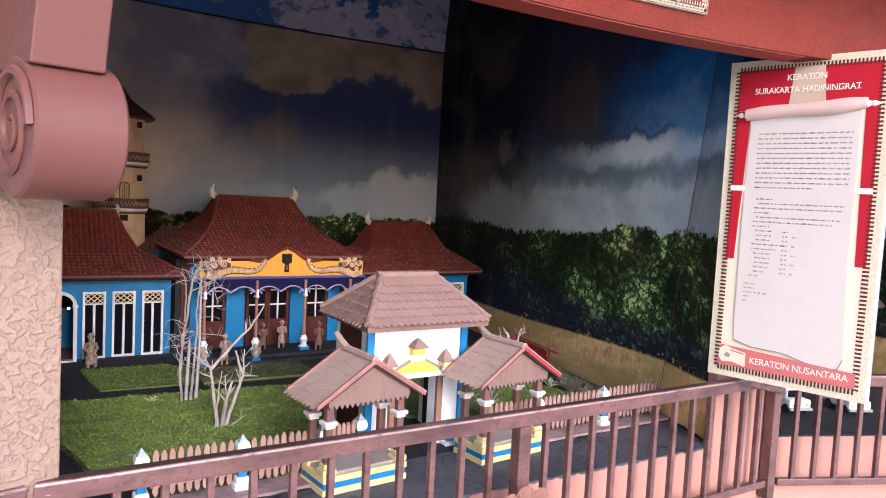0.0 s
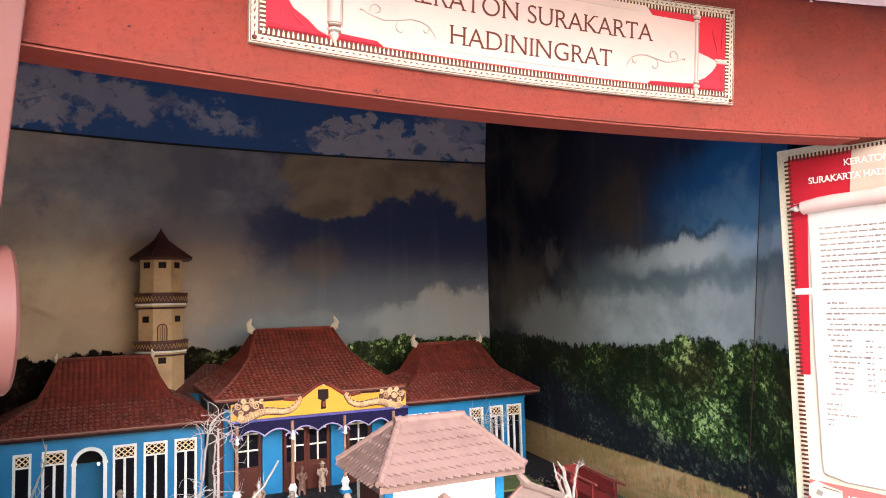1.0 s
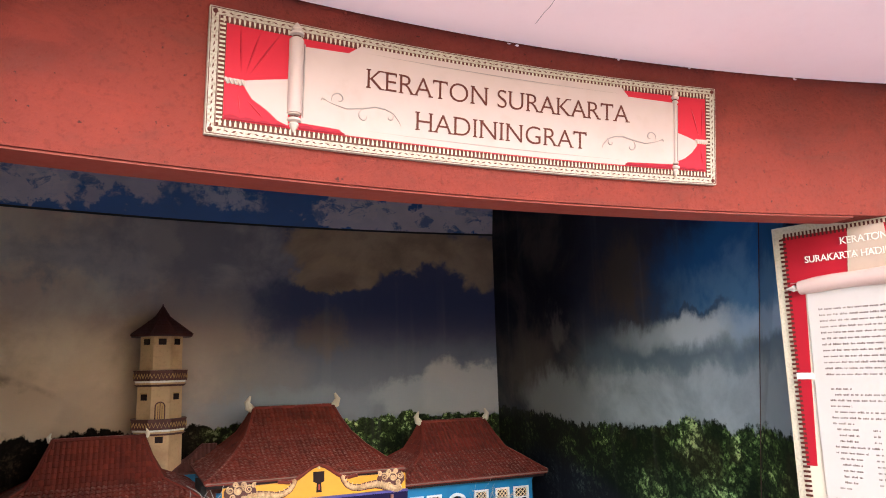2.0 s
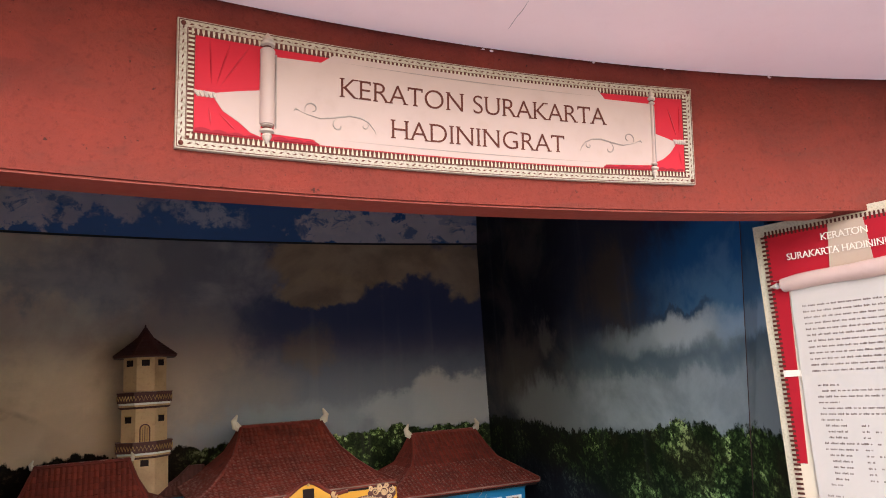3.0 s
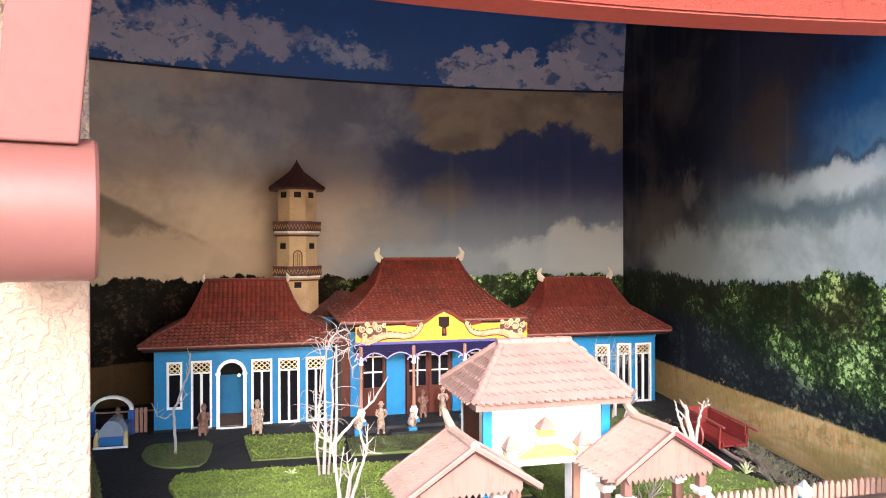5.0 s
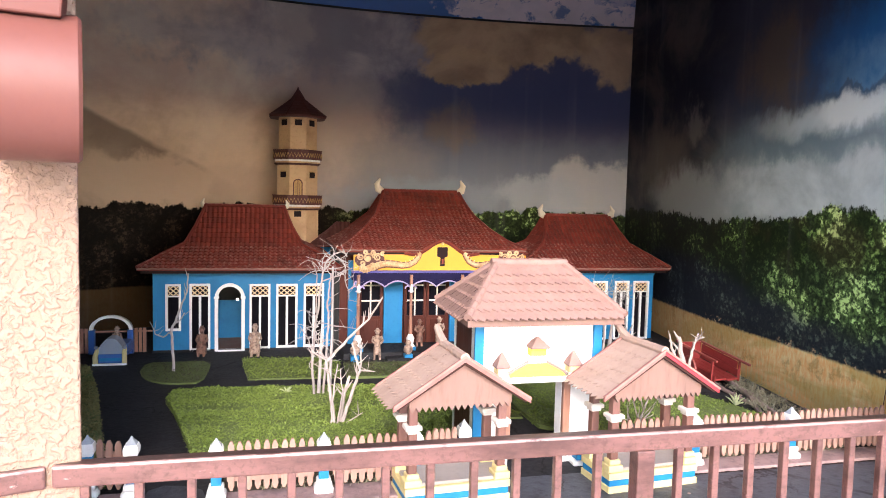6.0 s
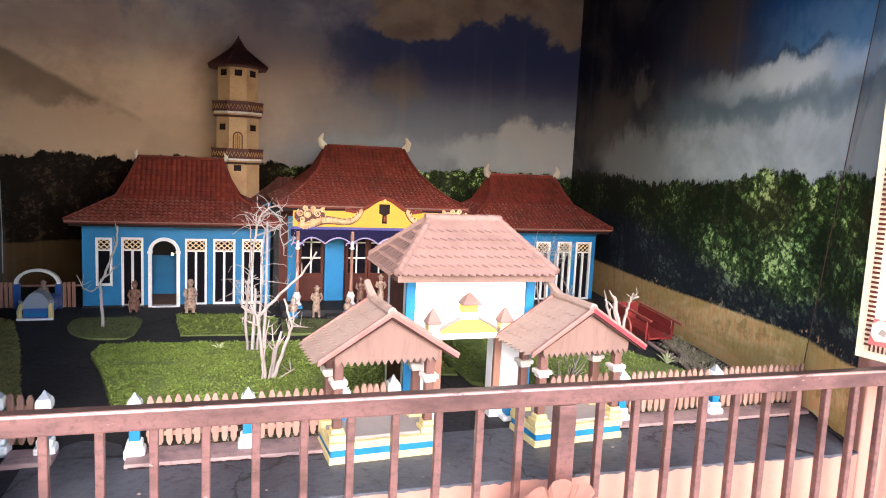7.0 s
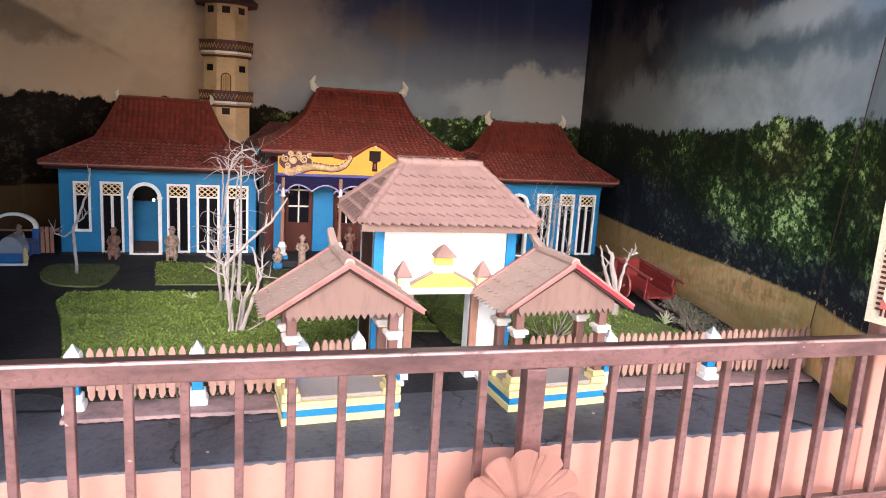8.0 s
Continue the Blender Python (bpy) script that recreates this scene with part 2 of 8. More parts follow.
horn_cream = surface("finial_cream", (0.74, 0.65, 0.53), (0.52, 0.42, 0.31), 0.6, relief=0.15)
cream_lattice = surface("lattice_peach_paint", (0.86, 0.62, 0.36), (0.6, 0.4, 0.2), 0.6, relief=0.1)
ridge_pink = surface("barge_rose_paint", (0.27, 0.118, 0.102), (0.19, 0.085, 0.068), 0.6, grain=70, stain=16, wear=0.8, relief=0.2, spec=0.3)
barge_red = surface("barge_red_paint", (0.36, 0.035, 0.045), (0.22, 0.02, 0.028), 0.55, grain=70, stain=12, wear=0.5, relief=0.2, spec=0.3)
barge_worn = surface("barge_worn_rose", (0.34, 0.16, 0.135), (0.20, 0.08, 0.066), 0.7, grain=80, stain=16, wear=0.6, relief=0.2, spec=0.25)
capital_cream = surface("capital_cream_paint", (0.66, 0.58, 0.50), (0.42, 0.34, 0.27), 0.6, grain=70, stain=14, wear=0.5, relief=0.2)
seat_grey = surface("platform_grey_cement", (0.336, 0.286, 0.252), (0.235, 0.193, 0.168), 0.8, grain=60, stain=8, relief=0.2)
tower_cream = surface("tower_cream_paint", (0.60, 0.385, 0.215), (0.36, 0.20, 0.10), 0.7, grain=60, stain=7, wear=0.6, relief=0.15)
tower_tan = surface("tower_tan_paint", (0.50, 0.30, 0.12), (0.35, 0.2, 0.08), 0.7, grain=60, stain=7, relief=0.15)
tower_dark = surface("tower_dark_red", (0.11, 0.032, 0.026), (0.05, 0.015, 0.013), 0.65, grain=80, stain=9, relief=0.3)
bark_white = surface("bleached_twig", (0.366, 0.307, 0.277), (0.212, 0.159, 0.136), 0.8, grain=120, stain=20, wear=0.6, relief=0.4)
bark_pale = surface("pale_grey_twig", (0.390, 0.351, 0.335), (0.234, 0.203, 0.195), 0.8, grain=120, stain=20, wear=0.5, relief=0.3)
bark_grey = surface("grey_twig", (0.336, 0.288, 0.272), (0.160, 0.128, 0.120), 0.85, grain=120, stain=20, wear=0.6, relief=0.4)
dirt = surface("garden_soil", (0.11, 0.085, 0.06), (0.05, 0.04, 0.03), 0.95, grain=90, stain=12, wear=0.6, relief=0.8, dist=0.006)
turf = surface("turf_soil", (0.115, 0.150, 0.042), (0.060, 0.078, 0.026), 0.9, grain=90, stain=12, wear=0.6, relief=0.6, dist=0.005)
leaf = surface("lawn_leaf", (0.205, 0.275, 0.060), (0.110, 0.160, 0.034), 0.6, grain=40, stain=5, wear=0.4, relief=0.0, each=0.18, spec=0.2)
leaf_pale = surface("pale_spiky_leaf", (0.42, 0.46, 0.26), (0.24, 0.28, 0.13), 0.55, grain=40, stain=9, relief=0.0)
straw_mat = surface("dry_straw", (0.42, 0.38, 0.27), (0.16, 0.15, 0.09), 0.8, grain=60, stain=10, relief=0.0, each=0.6)
leaf_dry = surface("yellowed_lawn_leaf", (0.26, 0.235, 0.075), (0.12, 0.11, 0.04), 0.7, grain=40, stain=7, wear=0.5, relief=0.0, each=0.4)
leaf_dull = surface("dry_lawn_leaf", (0.105, 0.100, 0.046), (0.035, 0.04, 0.018), 0.7, grain=40, stain=7, wear=0.5, relief=0.0, each=0.6)
cart_red = surface("cart_red_paint", (0.260, 0.031, 0.028), (0.124, 0.016, 0.015), 0.5, grain=70, stain=12, relief=0.2)
cart_rail = surface("cart_worn_red_paint", (0.36, 0.085, 0.070), (0.20, 0.03, 0.026), 0.55, grain=70, stain=14, wear=0.6, relief=0.2)
pole_grey = surface("weathered_pole", (0.24, 0.17, 0.15), (0.12, 0.08, 0.07), 0.8, grain=90, stain=12, relief=0.3)
clay = surface("statuette_clay", (0.44, 0.31, 0.235), (0.10, 0.05, 0.04), 0.65, grain=150, stain=65, wear=1.0, relief=0.3)
clay_brown = surface("statuette_brown_clay", (0.24, 0.12, 0.085), (0.05, 0.025, 0.02), 0.65, grain=150, stain=65, wear=1.0, relief=0.3)
car_grey = surface("toy_car_grey", (0.27, 0.30, 0.36), (0.15, 0.17, 0.22), 0.4, relief=0.05)
cap_grey = surface("cap_blue_grey", (0.36, 0.39, 0.42), (0.20, 0.21, 0.23), 0.6, grain=90, stain=30, relief=0.2)
car_blue = surface("toy_car_blue", (0.03, 0.11, 0.36), (0.02, 0.06, 0.2), 0.35, relief=0.05)
rubber = surface("black_rubber", (0.02, 0.02, 0.02), (0.012, 0.012, 0.012), 0.7)
plaque_border = surface("plaque_border_cream", (0.385, 0.318, 0.235), (0.160, 0.112, 0.056), 0.5, grain=260, stain=170, wear=0.85, relief=0.2, dist=0.002)
plaque_cream = surface("plaque_knob_cream", (0.47, 0.38, 0.31), (0.30, 0.22, 0.17), 0.5, grain=60, stain=40, wear=0.5, relief=0.0, spec=0.1)
plaque_teeth = surface("plaque_teeth_cream", (0.47, 0.40, 0.29), (0.27, 0.20, 0.11), 0.5, grain=260, stain=150, wear=0.6, relief=0.1, spec=0.1)
plaque_fold = surface("plaque_fold_red_print", (0.330, 0.012, 0.020), (0.28, 0.010, 0.016), 0.4, relief=0.0, spec=0.1)
plaque_red = surface("plaque_red_print", (0.408, 0.015, 0.025), (0.323, 0.012, 0.019), 0.4, grain=30, stain=6, wear=0.2, relief=0.0, spec=0.1)
plaque_hem = surface("plaque_dark_red_print", (0.245, 0.010, 0.018), (0.20, 0.008, 0.014), 0.4, grain=30, stain=6, wear=0.2, relief=0.0, spec=0.1)
parchment = surface("parchment_print", (0.420, 0.302, 0.258), (0.335, 0.228, 0.185), 0.42, grain=25, stain=5, wear=0.3, relief=0.0, spec=0.1)
paper = surface("pale_scroll_print", (0.58, 0.505, 0.445), (0.50, 0.42, 0.35), 0.4, grain=25, stain=4, wear=0.25, relief=0.0, spec=0.1)
ink = surface("brown_ink", (0.10, 0.026, 0.018), (0.07, 0.02, 0.013), 0.6, relief=0.0, spec=0.1)
faint_ink = surface("faded_ink", (0.27, 0.21, 0.18), (0.45, 0.38, 0.33), 0.6, relief=0.0, spec=0.1)
print_ink = surface("grey_brown_print_ink", (0.20, 0.145, 0.125), (0.38, 0.31, 0.265), 0.6, grain=40, stain=9, wear=0.8, relief=0.0, spec=0.1)
panel_border = surface("panel_border_cream", (0.66, 0.56, 0.40), (0.34, 0.26, 0.15), 0.5, grain=260, stain=150, wear=0.6, relief=0.2, dist=0.002)
panel_cream = surface("panel_cream_print", (0.74, 0.60, 0.44), (0.62, 0.48, 0.34), 0.45, grain=25, stain=4, wear=0.3, relief=0.0)
panel_tape = surface("panel_tape_print", (0.52, 0.37, 0.27), (0.42, 0.29, 0.2), 0.45, relief=0.0)
panel_roll = surface("panel_roll_print", (0.62, 0.43, 0.365), (0.46, 0.29, 0.235), 0.45, grain=25, stain=6, wear=0.4, relief=0.0)
panel_foot = surface("panel_foot_print", (0.52, 0.13, 0.115), (0.44, 0.10, 0.085), 0.45, relief=0.0)
edge_grey = surface("panel_side_metal", (0.36, 0.34, 0.33), (0.25, 0.23, 0.22), 0.45, grain=30, relief=0.05)
cream_print = surface("cream_print_letter", (0.85, 0.74, 0.62), (0.75, 0.62, 0.5), 0.5, relief=0.0, spec=0.1)
seam_shade_dark = surface("dark_seam_and_shade", (0.018, 0.017, 0.016), (0.012, 0.012, 0.012), 0.8, relief=0.1)


def dark_glass():
    m, nodes, b = shell("dark_window_glass", 0.12)
    b.inputs["Base Color"].default_value = (0.008, 0.007, 0.010, 1)
    b.inputs["Specular IOR Level"].default_value = 0.12
    pos, px, py, pz = position(m)
    link(m, calc(m, "ADD", calc(m, "MULTIPLY", noise_tex(m, 20, 2, 0.5, pos), 0.15), 0.05), b.inputs["Roughness"])
    return m


glass = dark_glass()


def bulb_glow():
    m, nodes, b = shell("bulb_glass", 0.3)
    b.inputs["Base Color"].default_value = (0.9, 0.88, 0.82, 1)
    b.inputs["Emission Color"].default_value = (1.0, 0.93, 0.8, 1)
    b.inputs["Emission Strength"].default_value = 1.2
    return m


bulb_mat = bulb_glow()


def cloudscape(m, pos, u, z, wide, small):
    """Ragged copies of a mural's own two coordinates, so that shapes drawn with them get cloud edges."""
    def shaken(v, a, b):
        big = calc(m, "MULTIPLY", calc(m, "SUBTRACT", noise_tex(m, 2.6, 7, 0.62, stretch(m, pos, a, a, b), 0.2), 0.5), wide)
        fine = calc(m, "MULTIPLY", calc(m, "SUBTRACT", noise_tex(m, 9.0, 6, 0.62, stretch(m, pos, b, a, a)), 0.5), small)
        return calc(m, "ADD", v, calc(m, "ADD", big, fine))
    return shaken(u, 1.0, 1.13), shaken(z, 1.21, 0.93)


def patches(m, col, ru, rz, rows):
    """Lays soft-edged shapes over a colour: centre, half sizes, edge softness, strength and colour of each."""
    for cu, cz, hu, hz, soft, strength, tone in rows:
        ex = calc(m, "POWER", calc(m, "MULTIPLY", calc(m, "SUBTRACT", ru, cu), 1 / hu), 2.0)
        ez = calc(m, "POWER", calc(m, "MULTIPLY", calc(m, "SUBTRACT", rz, cz), 1 / hz), 2.0)
        inside = span(m, calc(m, "SQRT", calc(m, "ADD", ex, ez)), 1.0 + soft, 1.0 - soft)
        col = mix(m, calc(m, "MULTIPLY", inside, strength), col, tone)
    return col


def foliage(m, pos, z, dark, mid, light, crowns, gain=1.0):
    """Printed leaves in rounded clumps, pale on their upper sides, with dark gaps between."""
    nodes = m.node_tree.nodes
    bent = mix(m, 0.07, pos, noise_tex(m, 7, 4, 0.6, pos))
    heap = nodes.new("ShaderNodeTexVoronoi")
    heap.inputs["Scale"].default_value = crowns
    link(m, bent, heap.inputs["Vector"])
    low = nodes.new("ShaderNodeSeparateXYZ")
    link(m, heap.outputs["Position"], low.inputs[0])
    top = span(m, calc(m, "SUBTRACT", z, calc(m, "MULTIPLY", low.outputs[2], 1.0)), -0.10, 0.10)
    dome = calc(m, "MULTIPLY", span(m, heap.outputs["Distance"], 0.75, 0.15), calc(m, "MULTIPLY_ADD", top, 0.65, 0.35))
    leaves = nodes.new("ShaderNodeTexVoronoi")
    leaves.inputs["Scale"].default_value = 30
    link(m, mix(m, 0.09, pos, noise_tex(m, 18, 4, 0.65, pos)), leaves.inputs["Vector"])
    tint = nodes.new("ShaderNodeSeparateColor")
    link(m, leaves.outputs["Color"], tint.inputs[0])
    leaf_lit = calc(m, "MULTIPLY", span(m, leaves.outputs["Distance"], 0.62, 0.22), calc(m, "MULTIPLY_ADD", tint.outputs[0], 0.8, 0.2))
    speck = span(m, noise_tex(m, 70, 5, 0.75, pos), 0.40, 0.60)
    tone = calc(m, "MULTIPLY", calc(m, "MULTIPLY_ADD", dome, 0.95, 0.12), calc(m, "MULTIPLY", calc(m, "MULTIPLY_ADD", leaf_lit, 1.2, 0.12), calc(m, "MULTIPLY_ADD", speck, 1.3, 0.12)))
    tone = calc(m, "MULTIPLY", tone, calc(m, "MULTIPLY_ADD", span(m, noise_tex(m, 2.4, 4, 0.6, pos), 0.36, 0.64), 1.1, 0.35))
    tone = calc(m, "MULTIPLY", tone, gain)
    return tone, ramp(m, tone, [(0.0, dark), (0.16, tuple(a * 0.7 + b * 0.3 for a, b in zip(dark, mid))), (0.42, mid), (0.95, light)])


def finish_print(m, b, pos, col, density):
    streak = noise_tex(m, 7, 3, 0.6, stretch(m, pos, 1, 1, 0.06))
    col = mix(m, calc(m, "MULTIPLY", span(m, streak, 0.55, 0.8), 0.10), col, (0.494, 0.475, 0.456))
    col = mix(m, 1.0, col, (density, density, density), "MULTIPLY")
    link(m, col, b.inputs["Base Color"])
    b.inputs["Roughness"].default_value = 0.5
    b.inputs["Specular IOR Level"].default_value = 0.05
    bump(m, b, noise_tex(m, 2.2, 3, 0.5, pos), 0.25, 0.02)
    return m


def field_print(m, pos, u, z):
    """Dry standing grass: upright straws in uneven swathes, browner far off, olive along its foot."""
    straw = noise_tex(m, 60, 5, 0.75, stretch(m, pos, 1, 1, 0.35))
    clump = noise_tex(m, 14, 5, 0.7, stretch(m, pos, 1, 0.8, 0.9), 0.3)
    band = noise_tex(m, 3.2, 5, 0.6, stretch(m, pos, 1, 0.45, 1.8), 0.4)
    field = mix(m, span(m, straw, 0.36, 0.66), (0.95, 0.50, 0.19), (1.0, 0.78, 0.40))
    field = mix(m, calc(m, "MULTIPLY", span(m, clump, 0.52, 0.66), 0.6), field, (0.52, 0.26, 0.085))
    field = mix(m, calc(m, "MULTIPLY", span(m, band, 0.46, 0.60), 0.55), field, (0.58, 0.40, 0.11))
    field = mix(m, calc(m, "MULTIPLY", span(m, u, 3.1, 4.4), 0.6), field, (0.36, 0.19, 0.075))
    low = calc(m, "MULTIPLY", span(m, calc(m, "ADD", z, calc(m, "MULTIPLY", clump, 0.10)), 0.80, 0.70), span(m, straw, 0.42, 0.60))
    return mix(m, calc(m, "MULTIPLY", low, 0.35), field, (0.34, 0.25, 0.085))


def back_mural():
    """Storm clouds: dun on the west, navy on the east, an ochre bank under the seam, trees along the foot."""
    m, nodes, b = shell("mural_print_back", 0.5)
    pos, u, py, z = position(m)
    ru, rz = cloudscape(m, pos, u, z, 0.62, 0.16)
    veil = noise_tex(m, 1.7, 7, 0.62, stretch(m, pos, 1.0, 1.0, 1.3), 0.3)
    east = ramp(m, span(m, z, 1.42, 2.75), [(0.0, (0.25, 0.275, 0.335)), (0.22, (0.19, 0.21, 0.28)), (0.5, (0.100, 0.106, 0.178)), (1.0, (0.100, 0.103, 0.190))])
    # dun lightens upward, a colour gradient that offsets the shade of the lintel
    dun = mix(m, span(m, veil, 0.36, 0.66), mix(m, span(m, rz, 1.6, 2.4), (0.48, 0.325, 0.22), (0.84, 0.575, 0.405)), mix(m, span(m, rz, 1.6, 2.4), (0.74, 0.52, 0.36), (0.98, 0.79, 0.58)))
    west = span(m, calc(m, "ADD", calc(m, "MULTIPLY", ru, 0.75), calc(m, "MULTIPLY", u, 0.25)), 1.75, 0.25)
    col = mix(m, west, east, dun)
    grey = mix(m, span(m, veil, 0.4, 0.62), (0.33, 0.285, 0.295), (0.60, 0.495, 0.455))
    col = patches(m, col, ru, rz, (
        (0.95, 2.62, 0.85, 0.26, 0.45, 0.85, grey),
        (0.15, 2.52, 0.55, 0.10, 0.6, 0.55, grey),
        (0.72, 2.62, 0.10, 0.15, 0.6, 0.5, (0.62, 0.49, 0.41)),
        (-0.1, 2.68, 0.30, 0.10, 0.5, 0.6, (0.86, 0.66, 0.49)),
        (1.12, 2.02, 0.30, 0.32, 0.6, 0.6, (0.58, 0.455, 0.37)),
        (1.45, 1.80, 0.30, 0.20, 0.6, 0.45, (0.36, 0.315, 0.30)),
        (1.92, 2.04, 0.15, 0.13, 0.6, 0.5, (0.27, 0.20, 0.13)),
        (2.75, 2.22, 0.62, 0.26, 0.6, 0.7, (0.075, 0.08, 0.165)),
        (1.75, 1.52, 0.75, 0.13, 0.6, 0.7, (0.33, 0.365, 0.435)),
    ))
    ochre = mix(m, span(m, veil, 0.36, 0.64), (0.38, 0.24, 0.14), (0.64, 0.42, 0.25))
    ru, rz = cloudscape(m, pos, u, z, 0.40, 0.17)
    col = patches(m, col, ru, rz, (
        (2.30, 2.70, 0.68, 0.22, 0.13, 0.92, ochre),
        (1.98, 2.47, 0.34, 0.14, 0.16, 0.92, ochre),
        (3.10, 2.62, 0.22, 0.20, 0.2, 0.85, ochre),
    ))
    # a far slope on the west, and pale heaps of cloud at its foot and in the east corner
    hill = calc(m, "SUBTRACT", calc(m, "MULTIPLY_ADD", calc(m, "ADD", u, 0.47), -0.50, calc(m, "MULTIPLY_ADD", veil, 0.16, 1.93)), z)
    slope = calc(m, "MULTIPLY", span(m, hill, -0.01, 0.03), span(m, hill, 0.42, 0.05))
    col = mix(m, calc(m, "MULTIPLY", calc(m, "MULTIPLY", slope, span(m, u, 0.50, 0.10)), 0.78), col, (0.22, 0.155, 0.115))
    ru, rz = cloudscape(m, pos, u, z, 0.30, 0.14)
    col = patches(m, col, ru, rz, (
        (-0.12, 1.58, 0.42, 0.15, 0.25, 0.8, (0.68, 0.465, 0.32)),
        (0.45, 1.53, 0.35, 0.16, 0.35, 0.6, (0.64, 0.45, 0.32)),
        (2.98, 1.62, 0.34, 0.20, 0.16, 0.85, (0.55, 0.53, 0.55)),
        (2.60, 1.55, 0.34, 0.13, 0.25, 0.8, (0.45, 0.47, 0.52)),
    ))
    crown = noise_tex(m, 4.5, 5, 0.6, stretch(m, pos, 1, 1, 0.0))
    tone, green = foliage(m, pos, z, (0.012, 0.018, 0.008), (0.17, 0.27, 0.075), (0.70, 0.84, 0.38), 8.0, 1.35)
    green = mix(m, span(m, u, 1.75, 0.9), green, mix(m, tone, (0.007, 0.004, 0.002), (0.05, 0.03, 0.018)))
    line = calc(m, "ADD", 1.43, calc(m, "ADD", calc(m, "MULTIPLY", calc(m, "SUBTRACT", crown, 0.5), 0.22), calc(m, "MULTIPLY", calc(m, "SUBTRACT", noise_tex(m, 30, 3, 0.6, pos), 0.5), 0.06)))
    col = mix(m, span(m, calc(m, "SUBTRACT", line, z), -0.006, 0.01), col, green)
    field = mix(m, 0.93, field_print(m, pos, py, z), (0.055, 0.027, 0.011))
    edge = calc(m, "ADD", 0.92, calc(m, "MULTIPLY", calc(m, "SUBTRACT", crown, 0.5), 0.05))
    col = mix(m, span(m, calc(m, "SUBTRACT", edge, z), -0.004, 0.012), col, field)
    return finish_print(m, b, pos, col, 1.0)


def side_mural():
    """Smoke-dark by the inner corner, a white bank under clear blue nearer the pillar, a wood and a dry field."""
    m, nodes, b = shell("mural_print_side", 0.5)
    pos, px, u, z = position(m)
    ru, rz = cloudscape(m, pos, u, z, 0.62, 0.16)
    veil = noise_tex(m, 1.9, 7, 0.62, stretch(m, pos, 1.0, 0.8, 1.0), 0.4)
    col = ramp(m, span(m, z, 1.42, 2.5), [(0.0, (0.36, 0.41, 0.42)), (0.25, (0.22, 0.27, 0.30)), (0.55, (0.060, 0.080, 0.145)), (1.0, (0.022, 0.030, 0.082))])
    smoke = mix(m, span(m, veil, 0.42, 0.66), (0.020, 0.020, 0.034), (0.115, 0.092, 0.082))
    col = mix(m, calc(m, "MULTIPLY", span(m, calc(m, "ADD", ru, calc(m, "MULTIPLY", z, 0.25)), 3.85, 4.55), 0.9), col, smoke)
    col = patches(m, col, ru, rz, (
        (3.30, 2.35, 0.50, 0.42, 0.6, 0.7, (0.060, 0.056, 0.075)),
        (3.28, 2.17, 0.22, 0.20, 0.6, 0.55, (0.165, 0.115, 0.070)),
        (2.25, 2.16, 0.62, 0.24, 0.6, 0.95, (0.030, 0.155, 0.40)),
        (2.20, 2.02, 0.55, 0.12, 0.6, 0.7, (0.16, 0.33, 0.55)),
        (4.55, 1.80, 0.40, 0.24, 0.6, 0.65, (0.20, 0.16, 0.135)),
        (4.08, 2.00, 0.12, 0.10, 0.5, 0.5, (0.30, 0.26, 0.24)),
    ))
    ru, rz = cloudscape(m, pos, u, z, 0.34, 0.13)
    bank = mix(m, span(m, veil, 0.38, 0.62), (0.42, 0.46, 0.46), (0.70, 0.73, 0.72))
    col = patches(m, col, ru, rz, (
        (4.05, 1.56, 0.55, 0.17, 0.4, 0.8, (0.42, 0.43, 0.41)),
        (3.15, 1.58, 0.50, 0.16, 0.4, 0.8, bank),
        (2.45, 1.62, 0.42, 0.17, 0.4, 0.8, bank),
        (2.72, 1.985, 0.26, 0.035, 0.3, 0.75, (0.075, 0.115, 0.19)),
        (2.80, 1.80, 0.80, 0.07, 0.5, 0.6, (0.20, 0.27, 0.31)),
    ))
    ru, rz = cloudscape(m, pos, u, z, 0.26, 0.055)
    col = patches(m, col, ru, rz, (
        (2.78, 1.895, 0.50, 0.065, 0.6, 0.85, (0.62, 0.68, 0.70)),
        (2.68, 1.915, 0.22, 0.060, 0.4, 0.85, (0.82, 0.86, 0.88)),
        (2.10, 1.93, 0.35, 0.06, 0.5, 0.7, (0.55, 0.68, 0.80)),
    ))
    crown = noise_tex(m, 4.5, 5, 0.6, stretch(m, pos, 1, 0.8, 0.0))
    bush = patches(m, (0.0, 0.0, 0.0), ru, rz, ((2.80, 1.17, 0.36, 0.20, 0.35, 1.0, (1.0, 1.0, 1.0)), (2.55, 1.42, 0.30, 0.12, 0.4, 0.8, (1.0, 1.0, 1.0)), (3.35, 1.36, 0.25, 0.10, 0.5, 0.4, (1.0, 1.0, 1.0))))
    tone, green = foliage(m, stretch(m, pos, 1.0, 0.8, 1.0), z, (0.010, 0.016, 0.008), (0.165, 0.270, 0.070), (0.74, 0.90, 0.36), 4.6, calc(m, "MULTIPLY_ADD", bush, 0.75, 0.75))
    green = mix(m, calc(m, "MULTIPLY", span(m, z, 1.36, 1.22), 0.35), green, mix(m, tone, (0.008, 0.016, 0.010), (0.36, 0.62, 0.26)))
    rust = calc(m, "MULTIPLY", span(m, noise_tex(m, 3.4, 3, 0.5, pos), 0.50, 0.62), span(m, z, 1.15, 1.4))
    green = mix(m, calc(m, "MULTIPLY", rust, 0.45), green, mix(m, tone, (0.04, 0.032, 0.016), (0.46, 0.40, 0.17)))
